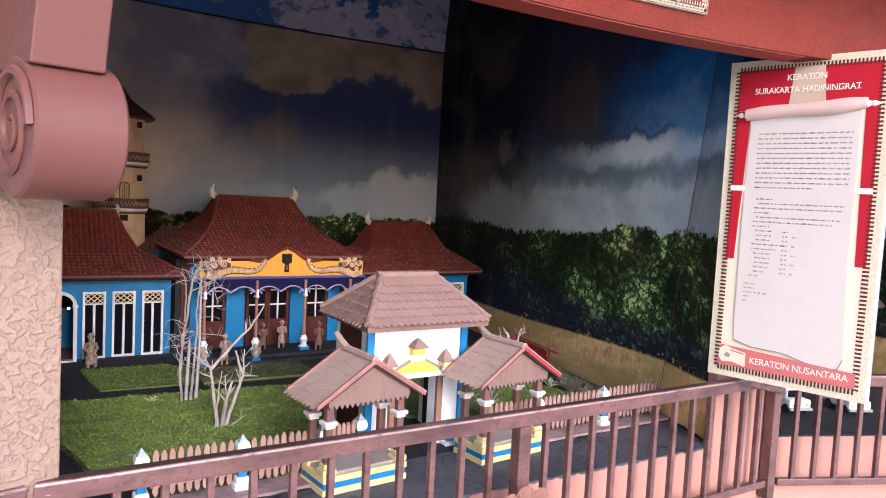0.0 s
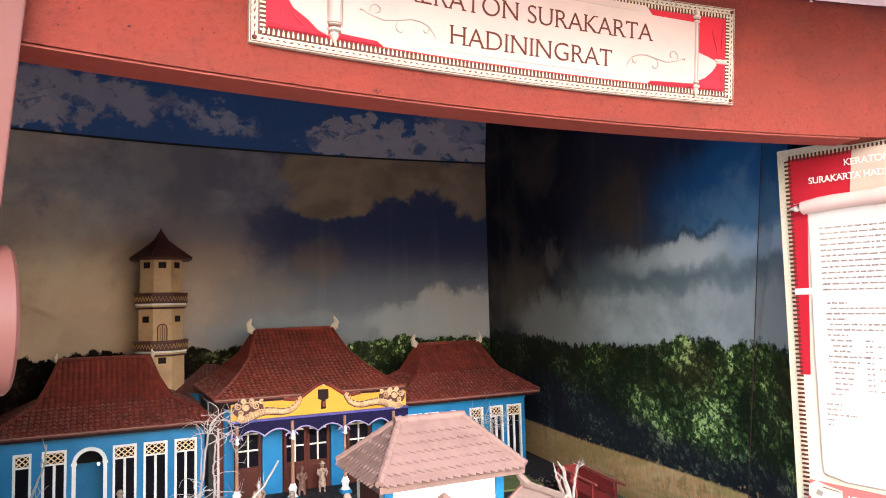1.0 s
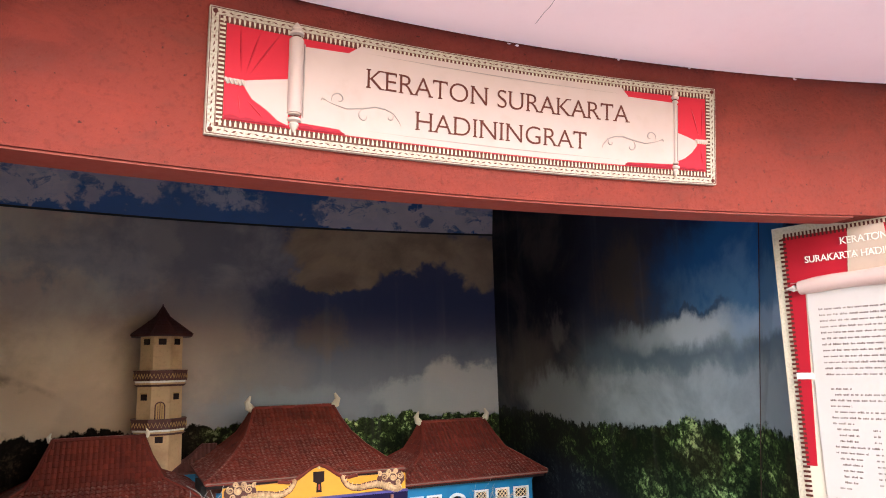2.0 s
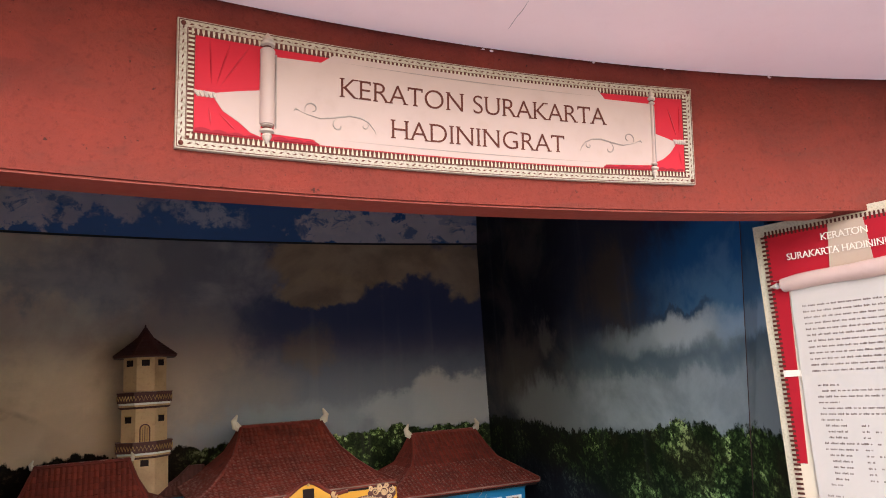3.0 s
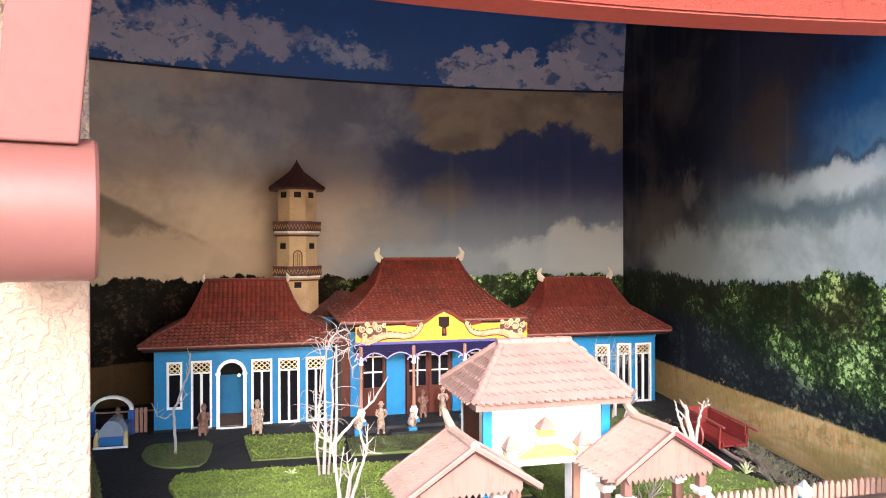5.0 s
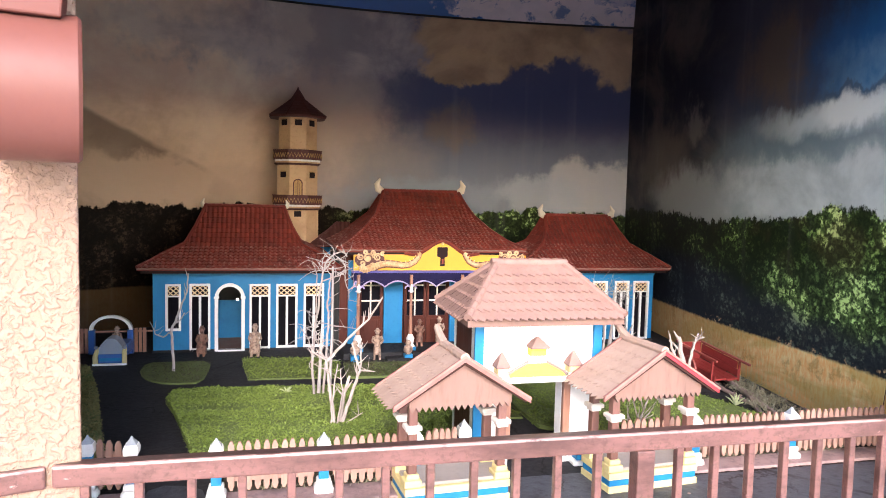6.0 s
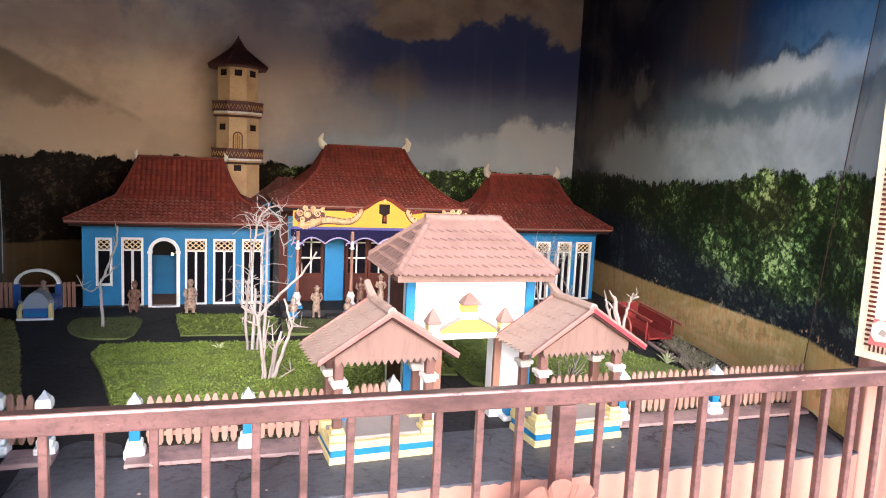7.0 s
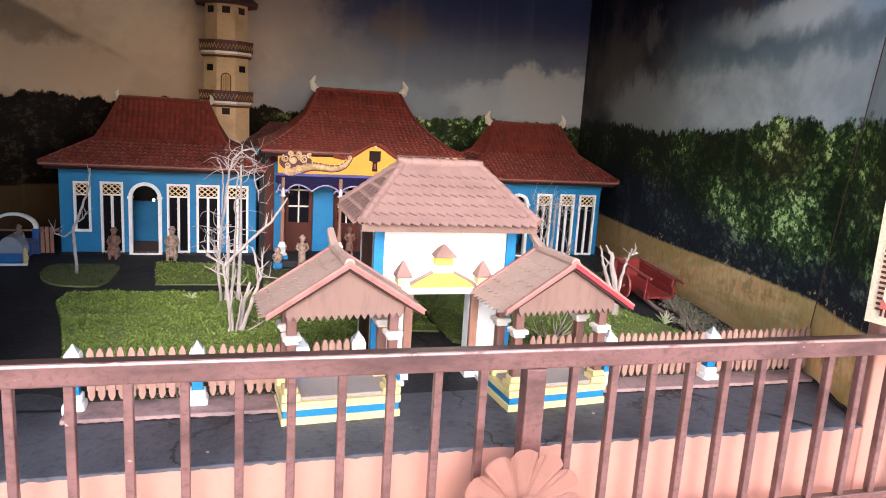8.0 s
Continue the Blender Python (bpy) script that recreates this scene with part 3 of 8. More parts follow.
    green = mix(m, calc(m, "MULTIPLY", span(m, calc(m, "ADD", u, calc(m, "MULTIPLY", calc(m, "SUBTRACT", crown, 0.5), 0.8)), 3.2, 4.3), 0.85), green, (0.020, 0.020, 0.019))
    hem = calc(m, "ADD", z, calc(m, "ADD", calc(m, "MULTIPLY", calc(m, "SUBTRACT", veil, 0.5), 0.3), calc(m, "MULTIPLY", span(m, u, 2.9, 4.0), -0.16)))
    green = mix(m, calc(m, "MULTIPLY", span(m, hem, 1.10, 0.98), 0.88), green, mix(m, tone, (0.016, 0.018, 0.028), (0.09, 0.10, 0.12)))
    near = span(m, u, 3.3, 2.5)
    line = calc(m, "ADD", calc(m, "MULTIPLY_ADD", near, 0.07, 1.455), calc(m, "ADD", calc(m, "MULTIPLY", calc(m, "SUBTRACT", crown, 0.5), 0.20), calc(m, "MULTIPLY", calc(m, "SUBTRACT", noise_tex(m, 26, 4, 0.7, pos), 0.5), 0.12)))
    col = mix(m, span(m, calc(m, "SUBTRACT", line, z), -0.008, 0.014), col, green)
    edge = calc(m, "ADD", calc(m, "MULTIPLY_ADD", span(m, u, 3.9, 2.5), 0.030, 0.880), calc(m, "MULTIPLY", calc(m, "SUBTRACT", noise_tex(m, 40, 4, 0.7, pos), 0.5), 0.022))
    col = mix(m, span(m, calc(m, "SUBTRACT", edge, z), -0.004, 0.012), col, field_print(m, pos, u, z))
    # weeds that stand over the field's edge
    weed = calc(m, "MULTIPLY", span(m, calc(m, "ABSOLUTE", calc(m, "SUBTRACT", z, calc(m, "ADD", edge, 0.012))), 0.026, 0.010), span(m, noise_tex(m, 38, 4, 0.7, pos), 0.56, 0.62))
    weed = calc(m, "MULTIPLY", weed, span(m, noise_tex(m, 2.6, 2, 0.5, pos), 0.48, 0.56))
    col = mix(m, weed, col, (0.72, 0.46, 0.26))
    return finish_print(m, b, pos, col, 1.0)


mural_back = back_mural()
mural_side = side_mural()


def upper_print():
    m, nodes, b = shell("mural_print_top", 0.45)
    pos, u, py, z = position(m)
    ru, rz = cloudscape(m, pos, u, z, 0.42, 0.48)
    lilac_cloud = mix(m, noise_tex(m, 6, 5, 0.6, pos), (0.55, 0.44, 0.48), (0.90, 0.72, 0.74))
    col = mix(m, noise_tex(m, 2.0, 4, 0.6, pos), (0.014, 0.085, 0.30), (0.024, 0.135, 0.46))
    col = patches(m, col, ru, rz, (
        (2.55, 2.90, 0.75, 0.15, 0.10, 0.9, lilac_cloud),
        (2.15, 3.02, 0.22, 0.10, 0.12, 0.85, lilac_cloud),
        (0.30, 3.05, 0.52, 0.13, 0.25, 0.75, lilac_cloud),
        (-0.25, 2.93, 0.50, 0.12, 0.12, 0.9, lilac_cloud),
        (1.15, 3.00, 0.26, 0.07, 0.5, 0.75, (0.68, 0.62, 0.68)),
        (3.05, 3.12, 0.30, 0.16, 0.3, 0.6, lilac_cloud),
    ))
    gap = span(m, noise_tex(m, 7.5, 7, 0.68, stretch(m, pos, 1.0, 1.0, 1.4), 0.5), 0.53, 0.62)
    col = mix(m, calc(m, "MULTIPLY", gap, 0.8), col, (0.022, 0.105, 0.34))
    link(m, col, b.inputs["Base Color"])
    bump(m, b, noise_tex(m, 2.0, 3, 0.5, pos), 0.2, 0.02)
    return m


mural_top = upper_print()


# ---- building helpers ----
def chain(ob):
    m = ob.matrix_basis.copy()
    return chain(ob.parent) @ m if ob.parent else m


def thing(name, at=(0, 0, 0), label="", category="", group="", kind=""):
    ob = new(name)
    ob.matrix_basis = Matrix.Translation(at)
    ob.empty_display_size = 0.05
    return tagged(ob, label, category, group, kind)


def part(name, bm, material, parent=None, label="", smooth=False):
    """Links a bmesh, drawn in world places, as one mesh under a thing or part."""
    if parent is not None:
        bm.transform(chain(parent).inverted())
    me = bpy.data.meshes.new(name)
    bmesh.ops.recalc_face_normals(bm, faces=bm.faces)
    bm.to_mesh(me)
    bm.free()
    me.materials.append(material)
    if smooth:
        me.polygons.foreach_set("use_smooth", [True] * len(me.polygons))
        me.set_sharp_from_angle(angle=radians(40))
    ob = new(name, me)
    if parent is not None:
        ob.parent = parent
    return tagged(ob, label)


def setting(name, bm, material, label="", smooth=False, category=""):
    return tagged(part(name, bm, material, None, label, smooth), kind="structure", category=category)


def piece(name, me, parent, m):
    """One of many alike pieces that share a mesh."""
    ob = new(name, me)
    ob.parent = parent
    ob.matrix_basis = chain(parent).inverted() @ m
    return ob


def mesh_of(name, bm, material):
    me = bpy.data.meshes.new(name)
    bmesh.ops.recalc_face_normals(bm, faces=bm.faces)
    bm.to_mesh(me)
    bm.free()
    me.materials.append(material)
    return me


def data_part(name, verts, faces, material, parent=None, label="", smooth=False):
    if parent is not None:
        inv = chain(parent).inverted()
        verts = [inv @ Vector(v) for v in verts]
    me = bpy.data.meshes.new(name)
    me.from_pydata([tuple(v) for v in verts], [], faces)
    me.materials.append(material)
    if smooth:
        me.polygons.foreach_set("use_smooth", [True] * len(me.polygons))
    ob = new(name, me)
    if parent is not None:
        ob.parent = parent
    return tagged(ob, label)


def box(bm, x0, x1, y0, y1, z0, z1, bev=0.0, m=None):
    vs = [bm.verts.new((x, y, z)) for z in (z0, z1) for y in (y0, y1) for x in (x0, x1)]
    fs = [bm.faces.new([vs[i] for i in q]) for q in ((0, 2, 3, 1), (4, 5, 7, 6), (0, 1, 5, 4), (2, 6, 7, 3), (0, 4, 6, 2), (1, 3, 7, 5))]
    if m is not None:
        for v in vs:
            v.co = m @ v.co
    if bev:
        edges = list({e for f in fs for e in f.edges})
        bmesh.ops.bevel(bm, geom=edges, offset=bev, segments=2, profile=0.5, affect="EDGES")
    return bm


def B(*a, **k):
    return box(bmesh.new(), *a, **k)


def prism(bm, pts, axis, lo, hi):
    """Extrudes a flat outline: pts are the two other coordinates in axis order."""
    def at(p, d):
        return {"x": (d, p[0], p[1]), "y": (p[0], d, p[1]), "z": (p[0], p[1], d)}[axis]
    a = [bm.verts.new(at(p, lo)) for p in pts]
    b = [bm.verts.new(at(p, hi)) for p in pts]
    n = len(pts)
    bm.faces.new(a)
    bm.faces.new(b[::-1])
    for i in range(n):
        bm.faces.new((a[i], b[i], b[(i + 1) % n], a[(i + 1) % n]))
    return bm


def tube(bm, pts, radii, n=8, caps=True):
    """A round bar along a line of points."""
    rings, prev = [], None
    for i, p in enumerate(pts):
        p = Vector(p)
        d = (Vector(pts[min(i + 1, len(pts) - 1)]) - Vector(pts[max(i - 1, 0)])).normalized()
        side = d.orthogonal().normalized() if prev is None else (prev - d * prev.dot(d)).normalized()
        prev = side
        up = d.cross(side)
        r = radii[i] if isinstance(radii, (list, tuple)) else radii
        rings.append([bm.verts.new(p + (side * math.cos(2 * math.pi * k / n) + up * math.sin(2 * math.pi * k / n)) * r) for k in range(n)])
    for a, b in zip(rings, rings[1:]):
        for k in range(n):
            bm.faces.new((a[k], a[(k + 1) % n], b[(k + 1) % n], b[k]))
    if caps:
        bm.faces.new(rings[0][::-1])
        bm.faces.new(rings[-1])
    return bm


def lathe(bm, x, y, profile, n=12, turn=0.0):
    """A turned shape about an upright axis; profile rows are (radius, z)."""
    rings = [[bm.verts.new((x + r * math.cos(turn + 2 * math.pi * k / n), y + r * math.sin(turn + 2 * math.pi * k / n), z)) for k in range(n)] for r, z in profile]
    for a, b in zip(rings, rings[1:]):
        for k in range(n):
            bm.faces.new((a[k], a[(k + 1) % n], b[(k + 1) % n], b[k]))
    bm.faces.new(rings[0][::-1])
    bm.faces.new(rings[-1])
    return bm


def ball(bm, c, rx, ry=None, rz=None, u=10, v=7):
    m = Matrix.Translation(c) @ Matrix.Diagonal((rx, ry or rx, rz or rx, 1))
    bmesh.ops.create_uvsphere(bm, u_segments=u, v_segments=v, radius=1.0, matrix=m)
    return bm


def holed_wall(bm, x0, x1, y0, y1, z0, z1, holes):
    """One solid wall with openings: only the faces between wall and air are made."""
    xs = sorted({x0, x1, *[h[0] for h in holes], *[h[1] for h in holes]})
    zs = sorted({z0, z1, *[h[2] for h in holes], *[h[3] for h in holes]})
    xs, zs = [x for x in xs if x0 <= x <= x1], [z for z in zs if z0 <= z <= z1]
    nx, nz = len(xs) - 1, len(zs) - 1

    def solid(i, k):
        if not (0 <= i < nx and 0 <= k < nz):
            return False
        cx, cz = (xs[i] + xs[i + 1]) / 2, (zs[k] + zs[k + 1]) / 2
        return not any(h[0] < cx < h[1] and h[2] < cz < h[3] for h in holes)
    made = {}

    def v(i, j, k):
        if (i, j, k) not in made:
            made[i, j, k] = bm.verts.new((xs[i], (y0, y1)[j], zs[k]))
        return made[i, j, k]
    for i in range(nx):
        for k in range(nz):
            if not solid(i, k):
                continue
            for j in (0, 1):
                bm.faces.new((v(i, j, k), v(i + 1, j, k), v(i + 1, j, k + 1), v(i, j, k + 1)))
            for di, dk, e in ((-1, 0, ((i, k), (i, k + 1))), (1, 0, ((i + 1, k), (i + 1, k + 1))), (0, -1, ((i, k), (i + 1, k))), (0, 1, ((i, k + 1), (i + 1, k + 1)))):
                if not solid(i + di, k + dk):
                    (a, c), (b, d) = e
                    bm.faces.new((v(a, 0, c), v(b, 0, d), v(b, 1, d), v(a, 1, c)))
    return bm


# ---- plan ----
G = 0.658                       # display ground
HUB = (1.30, -3.825)             # centre of the round hall


def back_y(x):
    return 5.42 - (x - 1.75) ** 2 / 10


def side_x(y):
    return 2.795 + (y - 2.5) * 0.158


def left_x(y):
    return 0.236 - (y - 1.93) * 0.2483


def arc_band(bm, a0, a1, r0, r1, z0, z1, n):
    """A curved wall between two radii round the hub; angles in degrees from straight ahead, to the right."""
    rows = []
    for i in range(n + 1):
        a = radians(a0 + (a1 - a0) * i / n)
        s, c = math.sin(a), math.cos(a)
        rows.append([bm.verts.new((HUB[0] + r * s, HUB[1] + r * c, z)) for r, z in ((r0, z0), (r1, z0), (r1, z1), (r0, z1))])
    for p, q in zip(rows, rows[1:]):
        for k in range(4):
            bm.faces.new((p[k], p[(k + 1) % 4], q[(k + 1) % 4], q[k]))
    bm.faces.new(rows[0])
    bm.faces.new(rows[-1][::-1])
    return bm


# ---- hall: ground, ceiling, front wall ----
bm = bmesh.new()
bmesh.ops.create_grid(bm, x_segments=40, y_segments=40, size=400)
setting("ground", bm, earth, "pale grey-brown open ground round the hall", category="ground")
setting("floor", arc_band(bmesh.new(), -50, 50, 4.0, 5.9, 0.0, 0.02, 60), concrete, "grey concrete walkway floor", category="floor")
setting("ceiling", arc_band(bmesh.new(), -50, 50, 5.08, 5.62, 2.588, 2.72, 80), ceiling_paint, "pale pinkish white painted walkway ceiling", category="ceiling")
bm = arc_band(bmesh.new(), -50, 50, 5.63, 5.737, 2.176, 3.5, 110)
edges = [e for e in bm.edges if all(abs(v.co.z - 2.176) < 1e-5 for v in e.verts) and abs((e.verts[0].co.xy - Vector(HUB)).length - 5.63) < 1e-3 and abs((e.verts[1].co.xy - Vector(HUB)).length - 5.63) < 1e-3]
bmesh.ops.bevel(bm, geom=edges, offset=0.007, segments=3, profile=0.5, affect="EDGES")
setting("wall_front_lintel", bm, wall_pink, "curved salmon plaster wall band over the display opening", smooth=True, category="wall")
setting("trim_soffit", arc_band(bmesh.new(), -13.2, 12.6, 5.638, 5.736, 2.1715, 2.179, 40), soffit_red, "brick red painted underside of the lintel", category="trim")

crack = tube(bmesh.new(), [(1.470, 1.690, 2.5884), (1.466, 1.668, 2.5884), (1.459, 1.628, 2.5884), (1.457, 1.600, 2.5884), (1.451, 1.573, 2.5884), (1.446, 1.54, 2.5884)], [0.0004, 0.0011, 0.0008, 0.0011, 0.0008, 0.0003], 4)
setting("trim_ceiling_crack", crack, pole_grey, "hairline crack in the ceiling paint", category="trim")
for shade, count, seed in ((wall_pink, 150, 41), (ceiling_paint, 9, 42)):
    rng = random.Random(seed)
    bm = bmesh.new()
    for k in range(count):
        a = radians(rng.uniform(-18, 18))
        r, w = 5.6265 + rng.uniform(-0.002, 0.002), rng.uniform(0.002, 0.0085)
        c = (HUB[0] + r * math.sin(a), HUB[1] + r * math.cos(a), 2.588 - rng.uniform(-0.001, 0.002))
        ball(bm, c, w, 0.0035, rng.uniform(0.0012, 0.0036), 6, 4)
    part("trim_plaster_crumbs", bm, shade)["kind"] = "structure"


def frame_at(px, py, ang):
    """A local frame whose y axis points away from the hub; ang in degrees to the right of straight ahead."""
    return Matrix.Translation((px, py, 0)) @ Matrix.Rotation(-radians(ang), 4, "Z")


def bay_pillar(name, corner, ang, width, flip, depth, material, label):
    m = frame_at(corner[0], corner[1], ang)
    lo, hi = (-width, 0) if not flip else (0, width)
    bm = box(bmesh.new(), lo, hi, 0, depth, 0.0, 2.174, 0.006, m)
    setting(name, bm, material, label, category="pillar")
    return m


def scroll_bracket(m, x0, x1):
    """A console whose roll bears the upper pilaster, with a spiral on either end."""
    ob = thing("scroll_bracket", m.translation, "glossy salmon scroll bracket on a stucco pillar", "bracket", "scroll brackets")
    yc, zc, r = -0.190, 1.695, 0.128
    bm = bmesh.new()
    n = 40
    rings = []
    for x in (x0, x0 + 0.006, x1 - 0.006, x1):
        rr = r - (0.006 if x in (x0, x1) else 0)
        rings.append([bm.verts.new(m @ Vector((x, yc + rr * math.cos(2 * math.pi * k / n), zc + rr * math.sin(2 * math.pi * k / n)))) for k in range(n)])
    for a, b in zip(rings, rings[1:]):
        for k in range(n):
            bm.faces.new((a[k], a[(k + 1) % n], b[(k + 1) % n], b[k]))
    bm.faces.new(rings[0])
    bm.faces.new(rings[-1][::-1])
    part("roll", bm, smooth_pink, ob, smooth=True)
    part("bracket_body", box(bmesh.new(), x0 + 0.004, x1 - 0.004, yc + 0.05, -0.001, zc - 0.115, zc + 0.1, 0.004, m), smooth_pink, ob)
    for x, s in ((x0, -1),) if x0 < 0 else ((x0, -1), (x1, 1)):
        pts = []
        for i in range(60):
            a = i / 59 * 2 * math.pi * 2.3
            rad = r * 0.86 * (1 - i / 59 * 0.86)
            pts.append(m @ Vector((x + s * 0.002, yc - rad * math.cos(a), zc + rad * math.sin(a))))
        part("volute", tube(bmesh.new(), pts, [0.011 - 0.006 * i / 59 for i in range(60)], 6), smooth_pink, ob, smooth=True)
    bm = box(bmesh.new(), x0 + 0.002, x1 - 0.030, yc - 0.085, 0.10, zc + 0.108, 2.598, 0.004)
    for v in bm.verts:
        v.co.x += (v.co.z - zc - 0.108) * 0.085
    bm.transform(m)
    part("upper_pilaster", bm, shaft_pink, ob, "smooth salmon pilaster shaft over the scroll")
    return ob


mL = bay_pillar("pillar_left", (0.252, 1.93), -14.0, 0.34, False, 0.35, stucco, "rough peach stucco pillar between display bays")
scroll_bracket(mL, -0.150, 0.008)
mR = bay_pillar("pillar_right", (2.602, 1.976), 9.2, 0.30, True, 0.05, plinth_pink, "plain salmon pillar between display bays")
scroll_bracket(mR, 0.15, 0.31)

# ---- display bay shell ----
bm = bmesh.new()
prism(bm, [(left_x(1.99) - 0.02, 2.025), (1.4, 2.028), (2.63, 1.985), (2.82, 2.42), (side_x(5.25), 5.25), (2.4, 5.42), (1.3, 5.44), (0.4, 5.28), (left_x(4.96), 4.96)], "z", G - 0.05, G)
setting("floor_display", bm, asphalt, "black painted display floor with scuffed cracks", category="floor")
bm = bmesh.new()
prism(bm, [(0.22, 2.022)] + [(0.3 + 0.08 * i, 2.019 + random.uniform(0, 0.008) - (0.0 if i < 14 else (i - 14) * 0.0032)) for i in range(28)] + [(2.612, 1.986), (2.762, 2.36), (0.462, 2.37), (0.445, 2.44), (0.40, 2.475), (0.335, 2.49), (0.295, 2.46), (0.285, 2.37), (0.22, 2.37)], "z", G - 0.002, G + 0.002)
setting("pavement_apron", bm, apron_grey, "scuffed cracked floor strip before the fence, coloured paler for the light there", category="floor")
bm = bmesh.new()
prism(bm, [(0.1, 2.03), (0.1, 2.3), (2.75, 2.3), (2.75, 1.985), (1.4, 2.032)], "z", 0.0, G - 0.05)
setting("wall_plinth", bm, plinth_pink, "plain salmon plinth wall below the display", category="wall")
bm = bmesh.new()
prism(bm, [(0.1, 2.022), (0.1, 2.03), (1.4, 2.032), (2.62, 1.987), (2.62, 1.979), (1.4, 2.024)], "z", 0.42, G - 0.003)
setting("trim_plinth_edge", bm, plinth_pink, category="trim")
# floor paint run over the edge in a ragged hem
verts, faces = [], []
for i in range(421):
    x = 0.18 + 2.43 * i / 420
    y = 2.022 + 0.0016 * (x - 0.1) if x < 1.4 else 2.024 - 0.0369 * (x - 1.4)
    drop = max(0.0, 0.0035 + 0.006 * noise.noise(Vector((x * 9, 2.0, 0))) + 0.007 * noise.noise(Vector((x * 41, 5.0, 0))))
    verts += [(x, y + 0.004, G + 0.0024), (x, y - 0.0026, G + 0.0014), (x, y - 0.0022, G - 0.003 - drop)]
    if i:
        k = 3 * i
        faces += [(k - 3, k - 2, k + 1, k), (k - 2, k - 1, k + 2, k + 1)]
hem = data_part("trim_paint_hem", verts, faces, apron_grey)
tagged(hem, "ragged hem of grey floor paint over the plinth edge", "trim", kind="structure")
ledge = bmesh.new()
prism(ledge, [(-0.1, 1.80), (2.75, 1.80), (2.75, 2.02), (-0.1, 2.02)], "z", 0.0, 0.42)
prism(ledge, [(-0.85, 1.50), (-0.1, 1.74), (-0.1, 1.86), (-0.85, 1.62)], "z", 0.0, 0.42)
setting("wall_rail_base", ledge, plinth_pink, "low salmon base wall that bears the railing", category="wall")


def sheet(bm, pts, z0, z1, thick, lean=0.0):
    """An upright bent sheet along points of the plan, thickened away from the bay."""
    rows = []
    for i, p in enumerate(pts):
        a, b = Vector(pts[max(i - 1, 0)]), Vector(pts[min(i + 1, len(pts) - 1)])
        t = (b - a).normalized()
        n = Vector((-t.y, t.x))
        p = Vector(p)
        f, k = p - n * lean, p + n * thick
        rows.append([bm.verts.new((p.x, p.y, z0)), bm.verts.new((k.x, k.y, z0)), bm.verts.new((k.x - n.x * lean, k.y - n.y * lean, z1)), bm.verts.new((f.x, f.y, z1))])
    for p, q in zip(rows, rows[1:]):
        for k in range(4):
            bm.faces.new((p[k], p[(k + 1) % 4], q[(k + 1) % 4], q[k]))
    bm.faces.new(rows[0])
    bm.faces.new(rows[-1][::-1])
    return bm


XB0, XB1 = left_x(4.94), side_x(5.2)
back_line = [(XB0 + (XB1 - XB0) * i / 24, back_y(XB0 + (XB1 - XB0) * i / 24)) for i in range(25)]


def seam_z(x):
    return 2.83 - 0.010 * (x - 1.9) ** 2


def lifted(bm, lo, hi):
    """Bends the level rim between two heights to the seam's slight arch."""
    for v in bm.verts:
        if lo < v.co.z < hi:
            v.co.z += seam_z(v.co.x) - 2.80
    return bm


setting("wall_back", lifted(sheet(bmesh.new(), back_line, 0.3, 2.786, 0.08), 2.7, 2.9), mural_back, "printed mural of storm clouds over dark trees", smooth=True, category="wall")
setting("wall_back_upper", lifted(sheet(bmesh.new(), [(x, y - 0.004) for x, y in back_line], 2.796, 3.5, 0.08, 0.17), 2.7, 2.9), mural_top, "printed mural strip of blue sky and clouds", smooth=True, category="wall")
setting("trim_mural_seam", lifted(sheet(bmesh.new(), [(x, y - 0.006) for x, y in back_line], 2.784, 2.798, 0.03), 2.7, 2.9), seam_shade_dark, "dark gap between two mural prints", category="trim")
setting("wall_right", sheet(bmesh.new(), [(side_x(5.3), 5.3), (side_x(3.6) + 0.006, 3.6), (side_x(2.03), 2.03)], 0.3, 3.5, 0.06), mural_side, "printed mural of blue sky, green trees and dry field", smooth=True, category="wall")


def fold_at(z):
    """The leaning edge where the narrow near sheet overlaps the long one."""
    y = 2.41 - 0.13 * (z - G)
    return side_x(y) - 0.006, y


bm = bmesh.new()
rows = []
for z in (0.3, 1.3, 2.3, 3.5):
    fx, fy = fold_at(z)
    rows.append([bm.verts.new(p) for p in ((fx, fy, z), (2.612, 1.99, z), (2.624, 1.986, z), (fx + 0.004, fy + 0.001, z))])
for p, q in zip(rows, rows[1:]):
    for k in range(4):
        bm.faces.new((p[k], p[(k + 1) % 4], q[(k + 1) % 4], q[k]))
bm.faces.new(rows[0])
bm.faces.new(rows[-1][::-1])
setting("wall_right_near", bm, mural_side, "narrow mural strip beside the pillar", category="wall")
setting("wall_left", sheet(bmesh.new(), [(left_x(1.95), 1.95), (left_x(5.05), 5.05)], 0.3, 3.5, 0.06), seam_shade_dark, "dark left partition", category="wall")
bm = bmesh.new()
prism(bm, [(-0.8, 1.78), (3.5, 1.78), (3.5, 5.7), (-0.8, 5.7)], "z", 3.5, 3.58)
setting("ceiling_display", bm, seam_shade_dark, "dark ceiling above the display", category="ceiling")
bm = bmesh.new()
prism(bm, [(left_x(4.6) + 0.004, 4.55), (left_x(4.95) + 0.004, 4.93), (left_x(4.95) + 0.03, 4.93), (left_x(4.6) + 0.02, 4.55)], "z", G, G + 0.02)
part("trim_wire", bm, seam_shade_dark)["kind"] = "structure"
wire = tube(bmesh.new(), [(left_x(4.8) + 0.008, 4.8, G + 0.10), (left_x(4.8) + 0.010, 4.8, 1.0), (left_x(4.8) + 0.006, 4.8, 1.28)], 0.003, 6)
